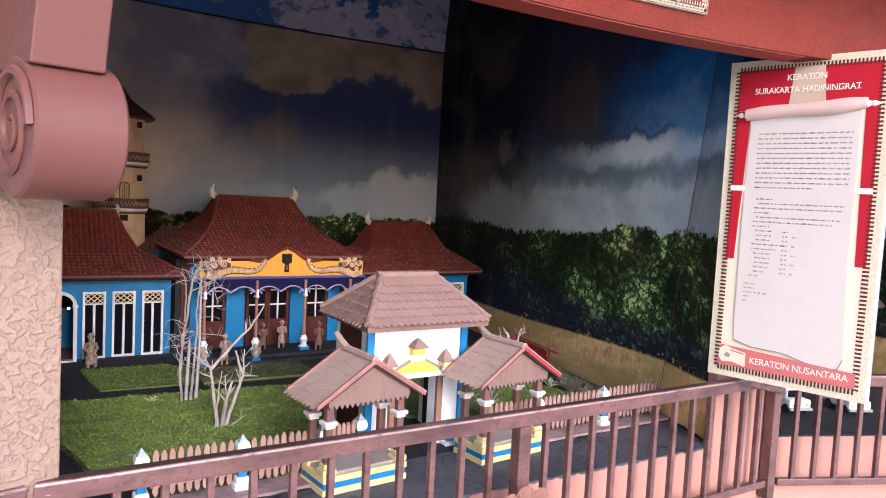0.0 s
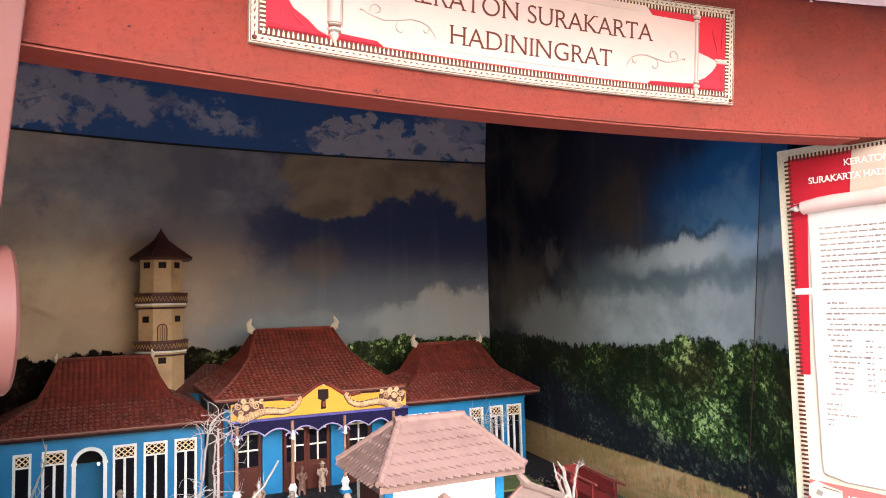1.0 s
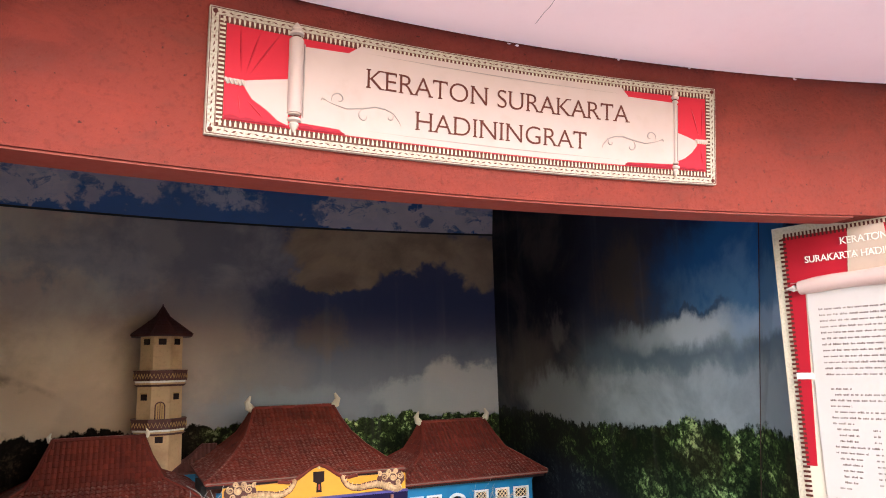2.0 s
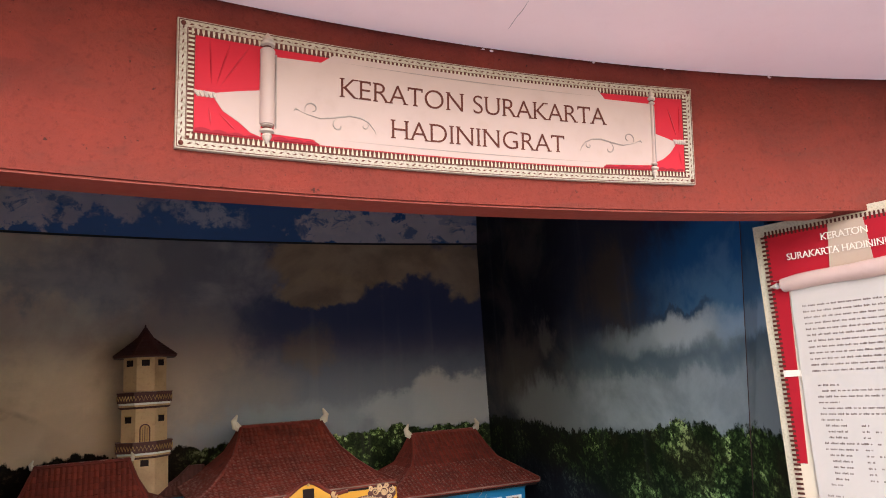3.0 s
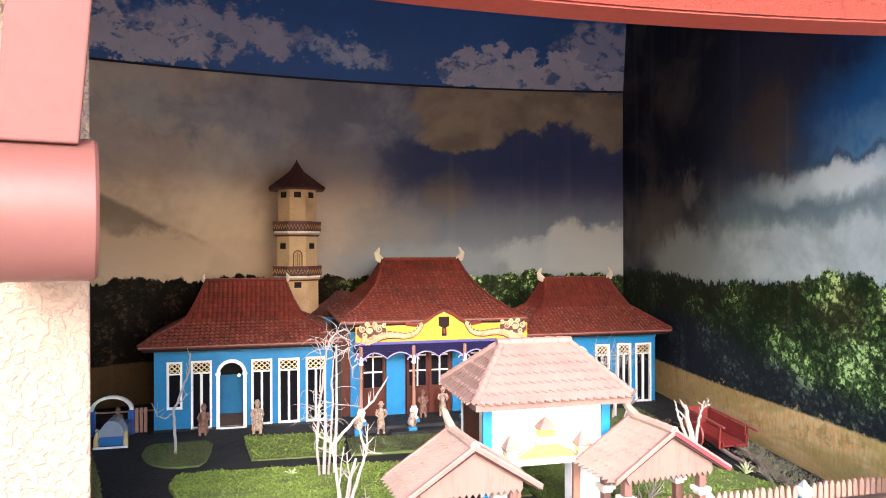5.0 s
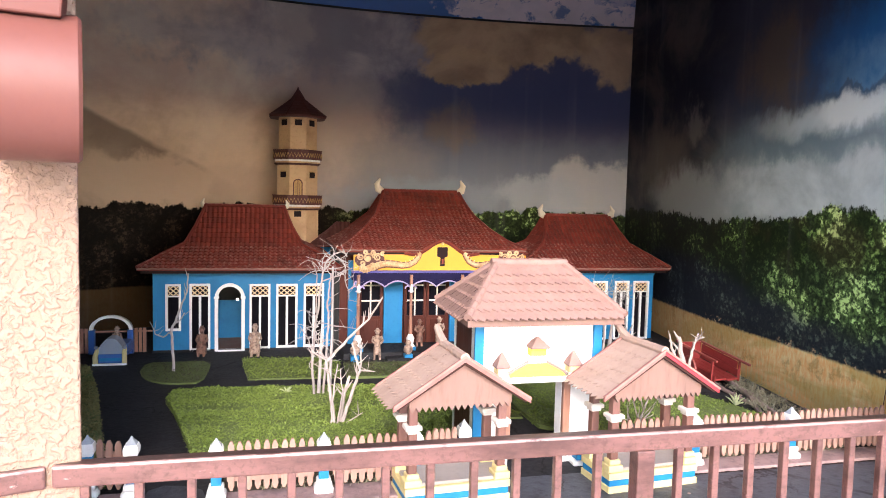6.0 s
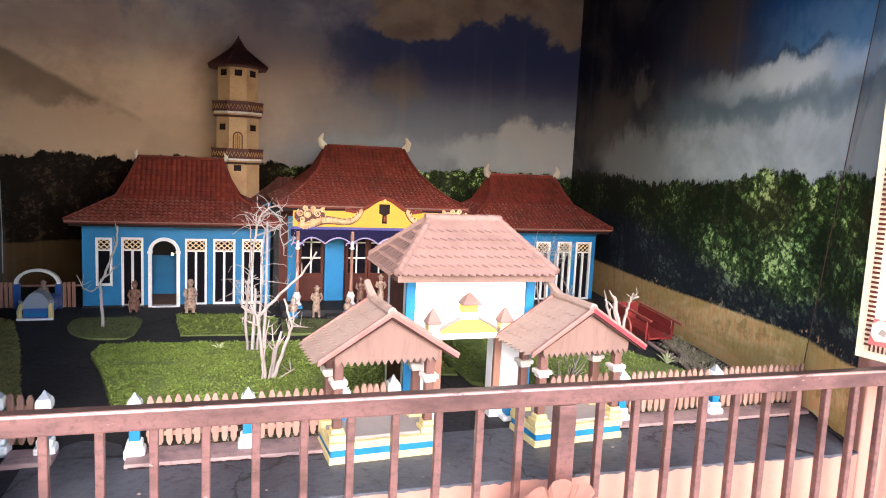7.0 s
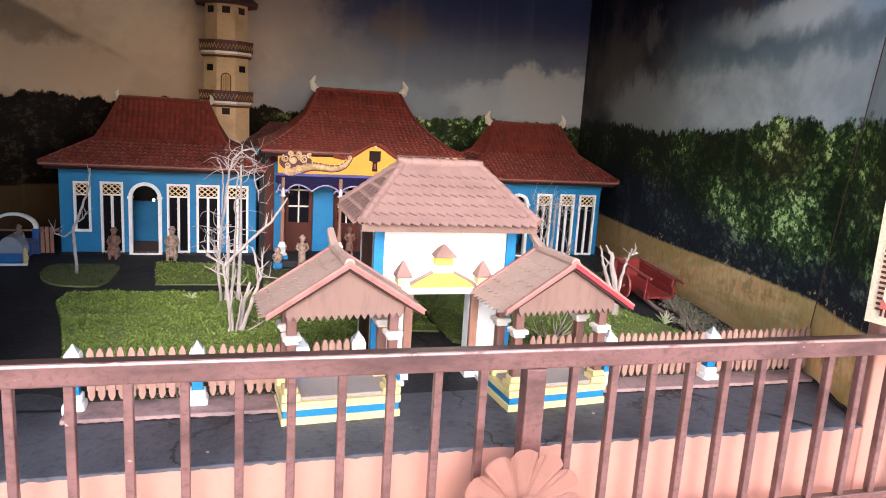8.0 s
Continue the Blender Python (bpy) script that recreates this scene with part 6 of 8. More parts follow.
def fence(xa, ya, xb, yb, label):
    ob = thing("picket_fence", (xa, ya, G), label, "fence", "picket fences")
    L = math.hypot(xb - xa, yb - ya)
    m = Matrix.Translation((xa, ya, G)) @ Matrix.Rotation(math.atan2(yb - ya, xb - xa), 4, "Z")
    for z in (0.062, 0.128):
        part("fence_rail", box(bmesh.new(), 0, L, 0.005, 0.013, z - 0.007, z + 0.007, 0, m), picket_wood, ob)
    n = max(2, round(L / 0.0232))
    for i in range(n):
        s = random.uniform(0.985, 1.02)
        piece("picket", PICKET, ob, m @ Matrix.Translation((L * (i + 0.5) / n, 0, 0.030 + random.uniform(-0.002, 0.002))) @ Matrix.Rotation(random.uniform(-0.02, 0.02), 4, "Y") @ Matrix.Diagonal((1, 1, s, 1)))


fence(0.166, 2.428, 0.238, 2.411, "short tan picket fence beside the driveway")
fence(0.518, 2.35, 0.758, 2.35, "tan wooden picket fence before the lawn")
fence(0.812, 2.35, 1.027, 2.352, "tan wooden picket fence before the lawn")
fence(1.082, 2.353, 1.19, 2.385, "short tan picket fence behind the pavilion")
fence(1.72, 2.36, 1.958, 2.352, "tan picket fence behind the pavilion")
fence(2.012, 2.352, 2.325, 2.35, "tan wooden picket fence")
fence(2.378, 2.35, 2.735, 2.348, "tan wooden picket fence ending at the mural")

for k, (a, b, y0, y1) in enumerate(((0.17, 0.29, 2.33, 2.43), (0.47, 1.25, 2.275, 2.385), (1.70, 2.735, 2.288, 2.385))):
    bm = B(a, b, y0, y1, G - 0.01, G + 0.014, 0.004)
    setting("pavement_kerb_%d" % (k + 1), bm, kerb_paint, "worn terracotta kerb under the fence", category="kerb")


# uneven black line along the front foot of the kerbs
rng = random.Random(12)
for a, b, y in ((0.48, 1.24, 2.2735), (1.71, 2.73, 2.2865)):
    n = int((b - a) / 0.012)
    pts = [(a + (b - a) * i / n, y + rng.uniform(-0.0015, 0.0015), G + 0.0025) for i in range(n + 1)]
    foot_line = tube(bmesh.new(), pts, [rng.uniform(0.0012, 0.0046) for p in pts], 5)
    part("trim_kerb_foot_line", foot_line, black)["kind"] = "structure"
for k, (a, b, y0, y1) in enumerate(((0.50, 1.24, 2.386, 2.545), (1.72, 2.64, 2.386, 2.46))):
    setting("ground_bed_%d" % (k + 1), B(a, b, y0, y1, G - 0.005, G + 0.012, 0.003), dirt, "brown soil strip behind the fence", category="ground")


def dry_grass(name, x0, x1, y0, y1, n, seed, label):
    rng = random.Random(seed)
    verts, faces = [], []
    for i in range(n):
        p = Vector((rng.uniform(x0, x1), rng.uniform(y0, y1), G + rng.uniform(0.005, 0.02)))
        a, L = rng.uniform(0, 6.28), rng.uniform(0.012, 0.035)
        d = Vector((math.cos(a), math.sin(a) * 0.5, rng.uniform(0.0, 0.9))).normalized() * L
        w = Vector((-math.sin(a), math.cos(a), 0.2)) * 0.0016
        k = len(verts)
        verts += [p - w, p + w, p + d + w * 0.3, p + d - w * 0.3]
        faces.append((k, k + 1, k + 2, k + 3))
    return tagged(data_part(name, verts, faces, straw_mat), label, "dry grass", kind="stuff")


# ---- lawns ----
def lawn(outline, height, count, size, material, name, label):
    """A raised bed of soil, thick with small leaves."""
    bm = bmesh.new()
    prism(bm, outline, "z", G - 0.004, G + height)
    tagged(part(name + "_bed", bm, turf, None, "dark soil bed under the lawn"), kind="structure", category="ground")
    xs, ys = [p[0] for p in outline], [p[1] for p in outline]

    def inside(x, y):
        hit = False
        for (x0, y0), (x1, y1) in zip(outline, outline[1:] + outline[:1]):
            if (y0 > y) != (y1 > y) and x < x0 + (y - y0) / (y1 - y0) * (x1 - x0):
                hit = not hit
        return hit
    verts, faces = [], []
    made = 0
    while made < count:
        x, y = random.uniform(min(xs) - 0.006, max(xs) + 0.006), random.uniform(min(ys) - 0.006, max(ys) + 0.006)
        if not inside(x, y):
            continue
        made += 1
        a, tilt = random.uniform(0, 2 * math.pi), random.uniform(0.1, 1.1)
        s = size * random.uniform(0.6, 1.35)
        lift = G + height + 0.012 * noise.noise(Vector((x * 9, y * 9, 3.0))) + random.uniform(-0.004, 0.006)
        d = Vector((math.cos(a) * math.cos(tilt), math.sin(a) * math.cos(tilt), math.sin(tilt)))
        w = Vector((-math.sin(a), math.cos(a), 0)) * s * 0.33
        p = Vector((x, y, lift))
        base = len(verts)
        verts += [p, p + d * s * 0.5 + w, p + d * s + Vector((0, 0, -s * 0.15)), p + d * s * 0.5 - w]
        faces.append((base, base + 1, base + 2, base + 3))
    # leaves that hang over the rim
    for (x0, y0), (x1, y1) in zip(outline, outline[1:] + outline[:1]):
        L = math.hypot(x1 - x0, y1 - y0)
        for i in range(int(L * count / 45)):
            t = random.random()
            p = Vector((x0 + (x1 - x0) * t, y0 + (y1 - y0) * t, G + height * random.uniform(0.1, 1.1)))
            a = random.uniform(0, 2 * math.pi)
            s = size * random.uniform(0.6, 1.3)
            d = Vector((math.cos(a), math.sin(a), random.uniform(-0.5, 0.7))).normalized()
            w = Vector((-math.sin(a), math.cos(a), 0.3)) * s * 0.33
            base = len(verts)
            verts += [p, p + d * s * 0.5 + w, p + d * s, p + d * s * 0.5 - w]
            faces.append((base, base + 1, base + 2, base + 3))
    ob = data_part(name, verts, faces, material)
    return tagged(ob, label, "lawn", kind="stuff")


lawn([(0.222, 3.33), (0.274, 3.17), (0.334, 2.93), (0.378, 2.74), (0.398, 2.575), (0.42, 2.56), (1.28, 2.55), (1.335, 2.80), (1.33, 3.40), (0.98, 3.44), (0.26, 3.474), (0.228, 3.44)], 0.022, 50000, 0.0084, leaf, "lawn", "thick bright green miniature lawn of small leaves")
lawn([(1.62, 2.80), (2.0, 2.46), (2.30, 2.46), (2.62, 2.62), (2.50, 3.05), (2.40, 3.5), (1.6, 3.5)], 0.016, 17000, 0.0095, leaf, "lawn", "green miniature lawn behind the pavilion")
lawn([(1.43, 2.95), (1.6, 2.92), (1.58, 3.5), (1.44, 3.5)], 0.007, 1200, 0.012, leaf, "lawn", "strip of green miniature lawn behind the gate")
lawn([(0.03, 4.0), (0.03, 3.88), (0.048, 3.803), (0.075, 3.74), (0.11, 3.689), (0.158, 3.649), (0.232, 3.627), (0.306, 3.632), (0.333, 3.70), (0.341, 3.848), (0.34, 3.969), (0.30, 4.05), (0.06, 4.05)], 0.008, 1100, 0.009, leaf_dull, "lawn", "sparse dull lawn round a sapling")
lawn([(0.485, 4.08), (0.53, 3.66), (0.95, 3.64), (0.98, 3.95), (0.9, 4.06)], 0.007, 3200, 0.011, leaf, "lawn", "small green lawn before the blue house")
lawn([(0.99, 3.9), (0.98, 3.62), (1.55, 3.60), (1.55, 3.88)], 0.012, 2600, 0.011, leaf_dull, "lawn", "dull lawn strip before the hall")
lawn([(left_x(2.5) + 0.004, 2.5), (0.175, 2.5), (0.078, 2.9), (-0.07, 3.5), (-0.212, 3.98), (left_x(4.02) + 0.004, 4.02)], 0.010, 5200, 0.009, leaf_dry, "lawn", "dry lawn strip by the left partition")
lawn([(2.05, 4.18), (2.05, 3.75), (2.7, 3.72), (2.75, 4.15)], 0.012, 1800, 0.010, leaf_dull, "lawn", "dull lawn before the second blue house")


dry_grass("dry_grass", 0.6, 1.24, 2.37, 2.54, 1000, 6, "dry grass litter along the fence foot")
dry_grass("dry_grass", 1.72, 2.64, 2.365, 2.47, 900, 7, "dry grass litter along the fence foot")
dry_grass("dry_grass", 2.60, 2.76, 2.62, 2.95, 900, 8, "dry grass litter beside the mural")
dry_grass("dry_grass", 2.70, 2.82, 2.9, 3.2, 900, 9, "dry grass litter beside the mural")
dry_grass("dry_grass", 2.76, 2.87, 3.15, 3.5, 900, 10, "dry grass litter beside the mural")


# ---- bare trees ----
def twig(bm, rng, p, d, length, r, depth, bend):
    n = 3
    pts, rad = [p.copy()], [r]
    for i in range(n):
        d = (d + Vector((rng.uniform(-bend, bend), rng.uniform(-bend, bend), rng.uniform(-bend * 0.4, bend * 0.6)))).normalized()
        p = p + d * length / n
        pts.append(p.copy())
        rad.append(r * (1 - 0.5 * (i + 1) / n))
    tube(bm, pts, rad, 6)
    if depth > 0:
        for k in range(rng.choice((2, 2, 3))):
            i = rng.choice((1, 2, 3))
            a, e = rng.uniform(0, 6.28), rng.uniform(0.4, 0.95)
            side = d.orthogonal().normalized()
            nd = (d * math.cos(e) + (Matrix.Rotation(a, 3, d) @ side) * math.sin(e)).normalized()
            nd.z = nd.z * 0.8 + 0.25
            twig(bm, rng, pts[i], nd.normalized(), length * rng.uniform(0.5, 0.75), rad[i] * 0.72, depth - 1, bend)


def bare_tree(at, stems, seed, material, label, depth=2):
    rng = random.Random(seed)
    ob = thing("bare_tree", at, label, "tree", "bare trees")
    for dx, dy, lean, length, r in stems:
        bm = bmesh.new()
        p = Vector(at) + Vector((dx, dy, -0.004))
        d = Vector((lean[0], lean[1], 1)).normalized()
        twig(bm, rng, p, d, length, r, depth, 0.22)
        part("stem", bm, material, ob, smooth=True)
    return ob


def shaped_tree(at, stems, label, bark=bark_white):
    """A tree of bent stems; each stem is a start radius and bends as (sideways, back, up) from the foot."""
    ob = thing("bare_tree", at, label, "tree", "bare trees")
    rng = random.Random(7)
    for r, bends in stems:
        pts = [Vector(at) + Vector(b) for b in bends]
        fine = []
        for a, b in zip(pts, pts[1:]):
            fine += [a.lerp(b, k / 4) + Vector((rng.uniform(-1, 1), rng.uniform(-1, 1), 0)) * 0.003 for k in range(4)]
        fine.append(pts[-1])
        n = len(fine)
        bm = tube(bmesh.new(), fine, [r * (1 - 0.55 * i / (n - 1)) for i in range(n)], 7)
        for k in range(3):
            p = fine[rng.randrange(n // 2, n - 1)]
            d = Vector((rng.uniform(-1, 1), rng.uniform(-0.6, 0.6), rng.uniform(0.2, 1))).normalized()
            tube(bm, [p, p + d * 0.02, p + d * 0.045 + Vector((0, 0, 0.008))], [r * 0.4, r * 0.3, r * 0.12], 5)
        part("stem", bm, bark, ob, smooth=True)


shaped_tree((0.862, 2.93, G + 0.015), [
    (0.0078, [(0, 0, 0), (-0.012, 0.01, 0.13), (-0.03, 0.01, 0.24), (-0.085, 0.0, 0.275)]),
    (0.0105, [(0.02, 0.01, 0), (0.038, 0.02, 0.10), (0.058, 0.02, 0.175)]),
    (0.0080, [(0.03, 0, 0), (0.065, 0.0, 0.12), (0.094, 0.0, 0.20), (0.064, 0.01, 0.30)]),
    (0.0040, [(0.094, 0.0, 0.20), (0.104, 0.02, 0.30)]),
    (0.0035, [(0.094, 0.0, 0.20), (0.15, -0.01, 0.195)]),
    (0.0062, [(-0.026, 0.01, 0.235), (0.05, 0.02, 0.315), (0.125, 0.03, 0.385), (0.18, 0.03, 0.47)]),
    (0.0035, [(0.04, -0.01, 0), (0.105, -0.02, 0.045)]),
    (0.0043, [(-0.012, -0.01, 0), (-0.004, -0.01, 0.12), (0.012, 0, 0.225)]),
    (0.0040, [(0.01, -0.015, 0), (0.03, -0.015, 0.13), (0.022, -0.01, 0.21)]),
    (0.0032, [(-0.02, 0.0, 0.2), (-0.09, 0.0, 0.235)]),
    (0.0032, [(-0.024, 0.01, 0.22), (-0.075, 0.01, 0.325)]),
], "bleached bare tree of many pale stems on the lawn")
shaped_tree((0.80, 3.32, G + 0.02), [
    (0.0059, [(0.012, 0, -0.02), (0.004, 0, 0.123), (0.013, 0, 0.304), (0.03, 0, 0.414), (0.04, 0, 0.502), (0.056, 0, 0.563), (0.092, 0.01, 0.597), (0.129, 0.02, 0.605), (0.144, 0.02, 0.582)]),
    (0.0031, [(0.017, 0, 0.348), (0.021, 0, 0.458), (0.015, 0, 0.523), (-0.003, 0, 0.561)]),
    (0.0055, [(0.045, 0, -0.02), (0.062, 0, 0.192), (0.068, 0, 0.304), (0.063, 0, 0.393), (0.071, 0, 0.459), (0.075, 0, 0.514)]),
    (0.0027, [(0.04, 0, 0.48), (0.082, 0, 0.497), (0.113, 0, 0.504), (0.138, 0, 0.523)]),
    (0.0027, [(0.054, 0, 0.557), (0.088, -0.01, 0.573), (0.117, -0.01, 0.57), (0.144, 0, 0.545), (0.166, 0, 0.522)]),
    (0.0027, [(0.046, 0, 0.524), (0.071, 0.01, 0.557), (0.104, 0.01, 0.578), (0.127, 0, 0.564), (0.134, 0, 0.534)]),
    (0.0023, [(0.136, 0, 0.53), (0.136, 0, 0.483), (0.150, 0, 0.435), (0.154, 0, 0.40), (0.189, 0, 0.392)]),
    (0.0025, [(0.134, 0, 0.479), (0.172, 0, 0.504)]),
    (0.0025, [(0.147, 0, 0.44), (0.194, 0, 0.479)]),
    (0.0027, [(0.061, 0, 0.293), (0.125, 0, 0.287), (0.184, 0, 0.277)]),
    (0.0027, [(0.004, 0, 0.191), (-0.021, 0, 0.247), (-0.05, 0, 0.292)]),
    (0.0027, [(0.009, 0, 0.146), (-0.017, 0, 0.214)]),
], "grey leafless tree with tangled twigs on the lawn", bark_grey)
def tangle(at, spread, n, seed, label):
    """A snarl of thin curling twigs held by the stems under it."""
    rng = random.Random(seed)
    ob = thing("twig_tangle", at, label, "branches", "bare trees")
    for k in range(n):
        p = Vector(at) + Vector((rng.uniform(-1, 1) * spread[0], rng.uniform(-1, 1) * spread[1], rng.uniform(-1, 1) * spread[2]))
        a, pts = rng.uniform(0, 6.28), []
        turn = rng.choice((-1, 1)) * rng.uniform(0.0, 0.38)
        for i in range(9):
            pts.append(p.copy())
            a += turn + rng.uniform(-0.35, 0.35)
            p = p + Vector((math.cos(a), rng.uniform(-0.4, 0.4), math.sin(a) * 0.8)) * rng.uniform(0.010, 0.020)
        part("twig", tube(bmesh.new(), pts, [0.0018 - 0.0011 * i / 8 for i in range(9)], 5), bark_pale, ob, smooth=True)
    part("stem", tube(bmesh.new(), [Vector((at[0] - 0.01, at[1], G)), Vector((at[0], at[1], G + 0.25)), Vector(at)], [0.008, 0.006, 0.004], 6), bark_pale, ob, smooth=True)


tangle((0.885, 3.34, G + 0.56), (0.060, 0.04, 0.04), 16, 17, "pale twig snarl at the top of a stem")
tangle((0.84, 3.33, G + 0.28), (0.045, 0.03, 0.10), 22, 18, "thin pale twigs on a stem over the lawn")
tangle((2.52, 3.98, G + 0.36), (0.15, 0.04, 0.028), 34, 19, "curling pale twigs before the second blue house")
shaped_tree((0.182, 3.86, G + 0.01), [
    (0.0072, [(0.0, 0, -0.008), (-0.002, 0, 0.12), (-0.009, 0, 0.202), (0.017, 0, 0.255), (0.035, 0, 0.309), (0.061, 0, 0.376), (0.067, 0, 0.465)]),
    (0.0042, [(-0.006, 0, 0.193), (-0.044, 0, 0.161), (-0.081, 0, 0.175), (-0.105, 0, 0.237)]),
    (0.0040, [(0.001, 0, 0.223), (0.032, 0, 0.242), (0.052, 0, 0.277)]),
], "thin leafless sapling before the blue house", bark_pale)
bare_tree((2.45, 3.95, G + 0.01), [(0, 0, (0.1, 0), 0.22, 0.008), (0.03, 0, (0.35, 0), 0.20, 0.007), (-0.02, 0.0, (-0.15, 0), 0.20, 0.006), (0.1, 0, (0.3, 0), 0.18, 0.006)], 33, bark_grey, "leafless shrub before the second blue house", 3)
shaped_tree((2.387, 3.05, G + 0.01), [
    (0.0170, [(0.015, 0, 0), (0.0, 0, 0.15), (-0.022, 0, 0.215), (-0.032, 0, 0.274)]),
    (0.0095, [(-0.02, 0, 0.12), (-0.043, 0, 0.18), (-0.062, 0, 0.225), (-0.077, 0, 0.262)]),
    (0.0090, [(0.02, 0.01, 0.02), (0.027, 0.01, 0.127), (0.043, 0.01, 0.21), (0.055, 0.01, 0.25), (0.070, 0.01, 0.285)]),
    (0.0060, [(0.052, 0.01, 0.255), (0.10, 0.01, 0.268)]),
], "pale cut tree stump with stubby branches")
bare_tree((1.93, 2.62, G + 0.01), [(0, 0, (0.25, -0.1), 0.16, 0.006), (0.01, 0, (-0.5, -0.1), 0.14, 0.005)], 14, bark_white, "small pale twig plant behind the pavilion", 2)


def tuft(at, seed, label, size=1.0):
    rng = random.Random(seed)
    ob = thing("spiky_plant", at, label, "plant", "spiky plants")
    for k in range(14):
        a, e = rng.uniform(0, 6.28), rng.uniform(0.5, 1.3)
        L = rng.uniform(0.035, 0.068) * size
        d = Vector((math.cos(a) * math.cos(e), math.sin(a) * math.cos(e), math.sin(e)))
        p = Vector(at)
        part("blade", tube(bmesh.new(), [p, p + d * L * 0.6, p + d * L + Vector((0, 0, -0.006))], [0.0035, 0.003, 0.0008], 4), leaf_pale, ob)


tuft((2.575, 2.94, G + 0.005), 3, "pale spiky plant beside the cart poles")
tuft((0.70, 3.36, G + 0.02), 4, "small spiky plant on the lawn", 0.62)


# ---- cart, toy car and small gate ----
def red_cart():
    o = Vector((2.705, 3.345, G))
    ob = thing("wooden_cart", o, "red wooden cart with one open side, solid wheels and long shafts", "cart")
    m = Matrix.Translation(o) @ Matrix.Rotation(radians(-92), 4, "Z") @ Matrix.Rotation(radians(4), 4, "Y")
    for i in range(4):
        y = -0.060 + 0.030 * i
        part("bed_board", box(bmesh.new(), -0.16, 0.165 - 0.006 * (i % 2), y + 0.0007, y + 0.0293, 0.055, 0.065, 0.0015, m), cart_red, ob)
    # the west side is open over a low board, the east side is boarded to its rail
    part("side_board", box(bmesh.new(), -0.16, 0.165, -0.066, -0.0605, 0.050, 0.078, 0.0015, m), cart_red, ob)
    part("side_board", box(bmesh.new(), -0.16, -0.045, -0.066, -0.0605, 0.079, 0.139, 0.0015, m), cart_red, ob)
    for i in range(2):
        part("side_board", box(bmesh.new(), -0.16, 0.150 - 0.012 * i, 0.0605, 0.066, 0.068 + 0.036 * i, 0.103 + 0.036 * i, 0.0015, m), cart_red, ob)
    for s, x in ((-1, -0.16), (-1, -0.045), (-1, 0.14), (1, -0.16), (1, 0.0), (1, 0.14)):
        part("stake", box(bmesh.new(), x, x + 0.010, s * 0.0705 - 0.004, s * 0.0705 + 0.004, 0.046, 0.143, 0.0015, m), cart_red, ob)
    for s in (-1, 1):
        part("side_rail", box(bmesh.new(), -0.19, 0.20 + 0.03 * s, s * 0.064 - 0.006, s * 0.064 + 0.006, 0.1435, 0.153, 0.002, m), cart_rail, ob, "worn paler red rail")
        part("shaft", tube(bmesh.new(), [m @ Vector((0.0, s * 0.045, 0.043)), m @ Vector((0.22, s * 0.045, 0.03)), m @ Vector((0.40, s * 0.042, 0.036))], [0.010, 0.0095, 0.0085], 8), pole_grey, ob, "weathered grey shaft pole", smooth=True)
        bm = bmesh.new()
        tube(bm, [m @ Vector((-0.03, s * 0.0755, 0.056)), m @ Vector((-0.03, s * 0.083, 0.056))], 0.056, 24)
        w = part("wheel", bm, cart_red, ob, "solid red wooden wheel")
        ring = [m @ Vector((-0.03 + 0.056 * math.cos(a), s * 0.0795, 0.056 + 0.056 * math.sin(a))) for a in [2 * math.pi * i / 24 for i in range(25)]]
        part("rim", tube(bmesh.new(), ring, 0.0058, 6), cart_rail, w)
        part("hub", tube(bmesh.new(), [m @ Vector((-0.03, s * 0.076, 0.056)), m @ Vector((-0.03, s * 0.092, 0.056))], [0.012, 0.008], 10), cart_red, w)
    part("back_board", box(bmesh.new(), -0.168, -0.161, -0.058, 0.058, 0.056, 0.150, 0.002, m), cart_red, ob)
    part("axle", tube(bmesh.new(), [m @ Vector((-0.03, -0.075, 0.050)), m @ Vector((-0.03, 0.075, 0.050))], 0.005, 8), pole_grey, ob)


red_cart()


def loose_pole(a, b, r, label):
    pts = [Vector(a).lerp(Vector(b), i / 5) + Vector((0, 0, 0.002 * math.sin(i * 2))) for i in range(6)]
    ob = part("wooden_pole", tube(bmesh.new(), pts, [r * 1.1, r, r * 1.05, r * 0.95, r, r * 0.85], 8), pole_grey, None, label, smooth=True)
    return tagged(ob, category="pole", group="loose poles")


loose_pole((2.80, 3.35, G + 0.012), (2.60, 2.62, G + 0.012), 0.011, "weathered grey pole lying beside the mural")
loose_pole((2.72, 3.05, G + 0.011), (2.52, 2.68, G + 0.011), 0.009, "weathered grey pole lying on the ground")


def pebbles(name, x0, x1, y0, y1, n, seed, label):
    rng = random.Random(seed)
    verts, faces = [], []
    for i in range(n):
        x, y, s = rng.uniform(x0, x1), rng.uniform(y0, y1), rng.uniform(0.003, 0.008)
        base = len(verts)
        a = rng.uniform(0, 6.28)
        for k in range(5):
            t = a + 2 * math.pi * k / 5
            verts.append((x + s * math.cos(t), y + s * math.sin(t) * 0.8, G - 0.001))
        for k in range(5):
            t = a + 2 * math.pi * k / 5
            verts.append((x + s * 0.6 * math.cos(t), y + s * 0.5 * math.sin(t), G + s * 0.8))
        for k in range(5):
            faces.append((base + k, base + (k + 1) % 5, base + 5 + (k + 1) % 5, base + 5 + k))
        faces.append(tuple(base + 5 + k for k in range(5)))
    return tagged(data_part(name, verts, faces, pole_grey), label, "gravel", kind="stuff")


pebbles("gravel", 2.44, 2.64, 2.40, 2.56, 130, 2, "grey gravel and debris at the mural foot")
pebbles("gravel", 2.68, 2.88, 2.7, 3.9, 260, 5, "grey gravel along the mural foot")
pebbles("gravel", 0.3, 2.5, 2.06, 2.28, 9, 9, "few grey crumbs scattered on the black floor")


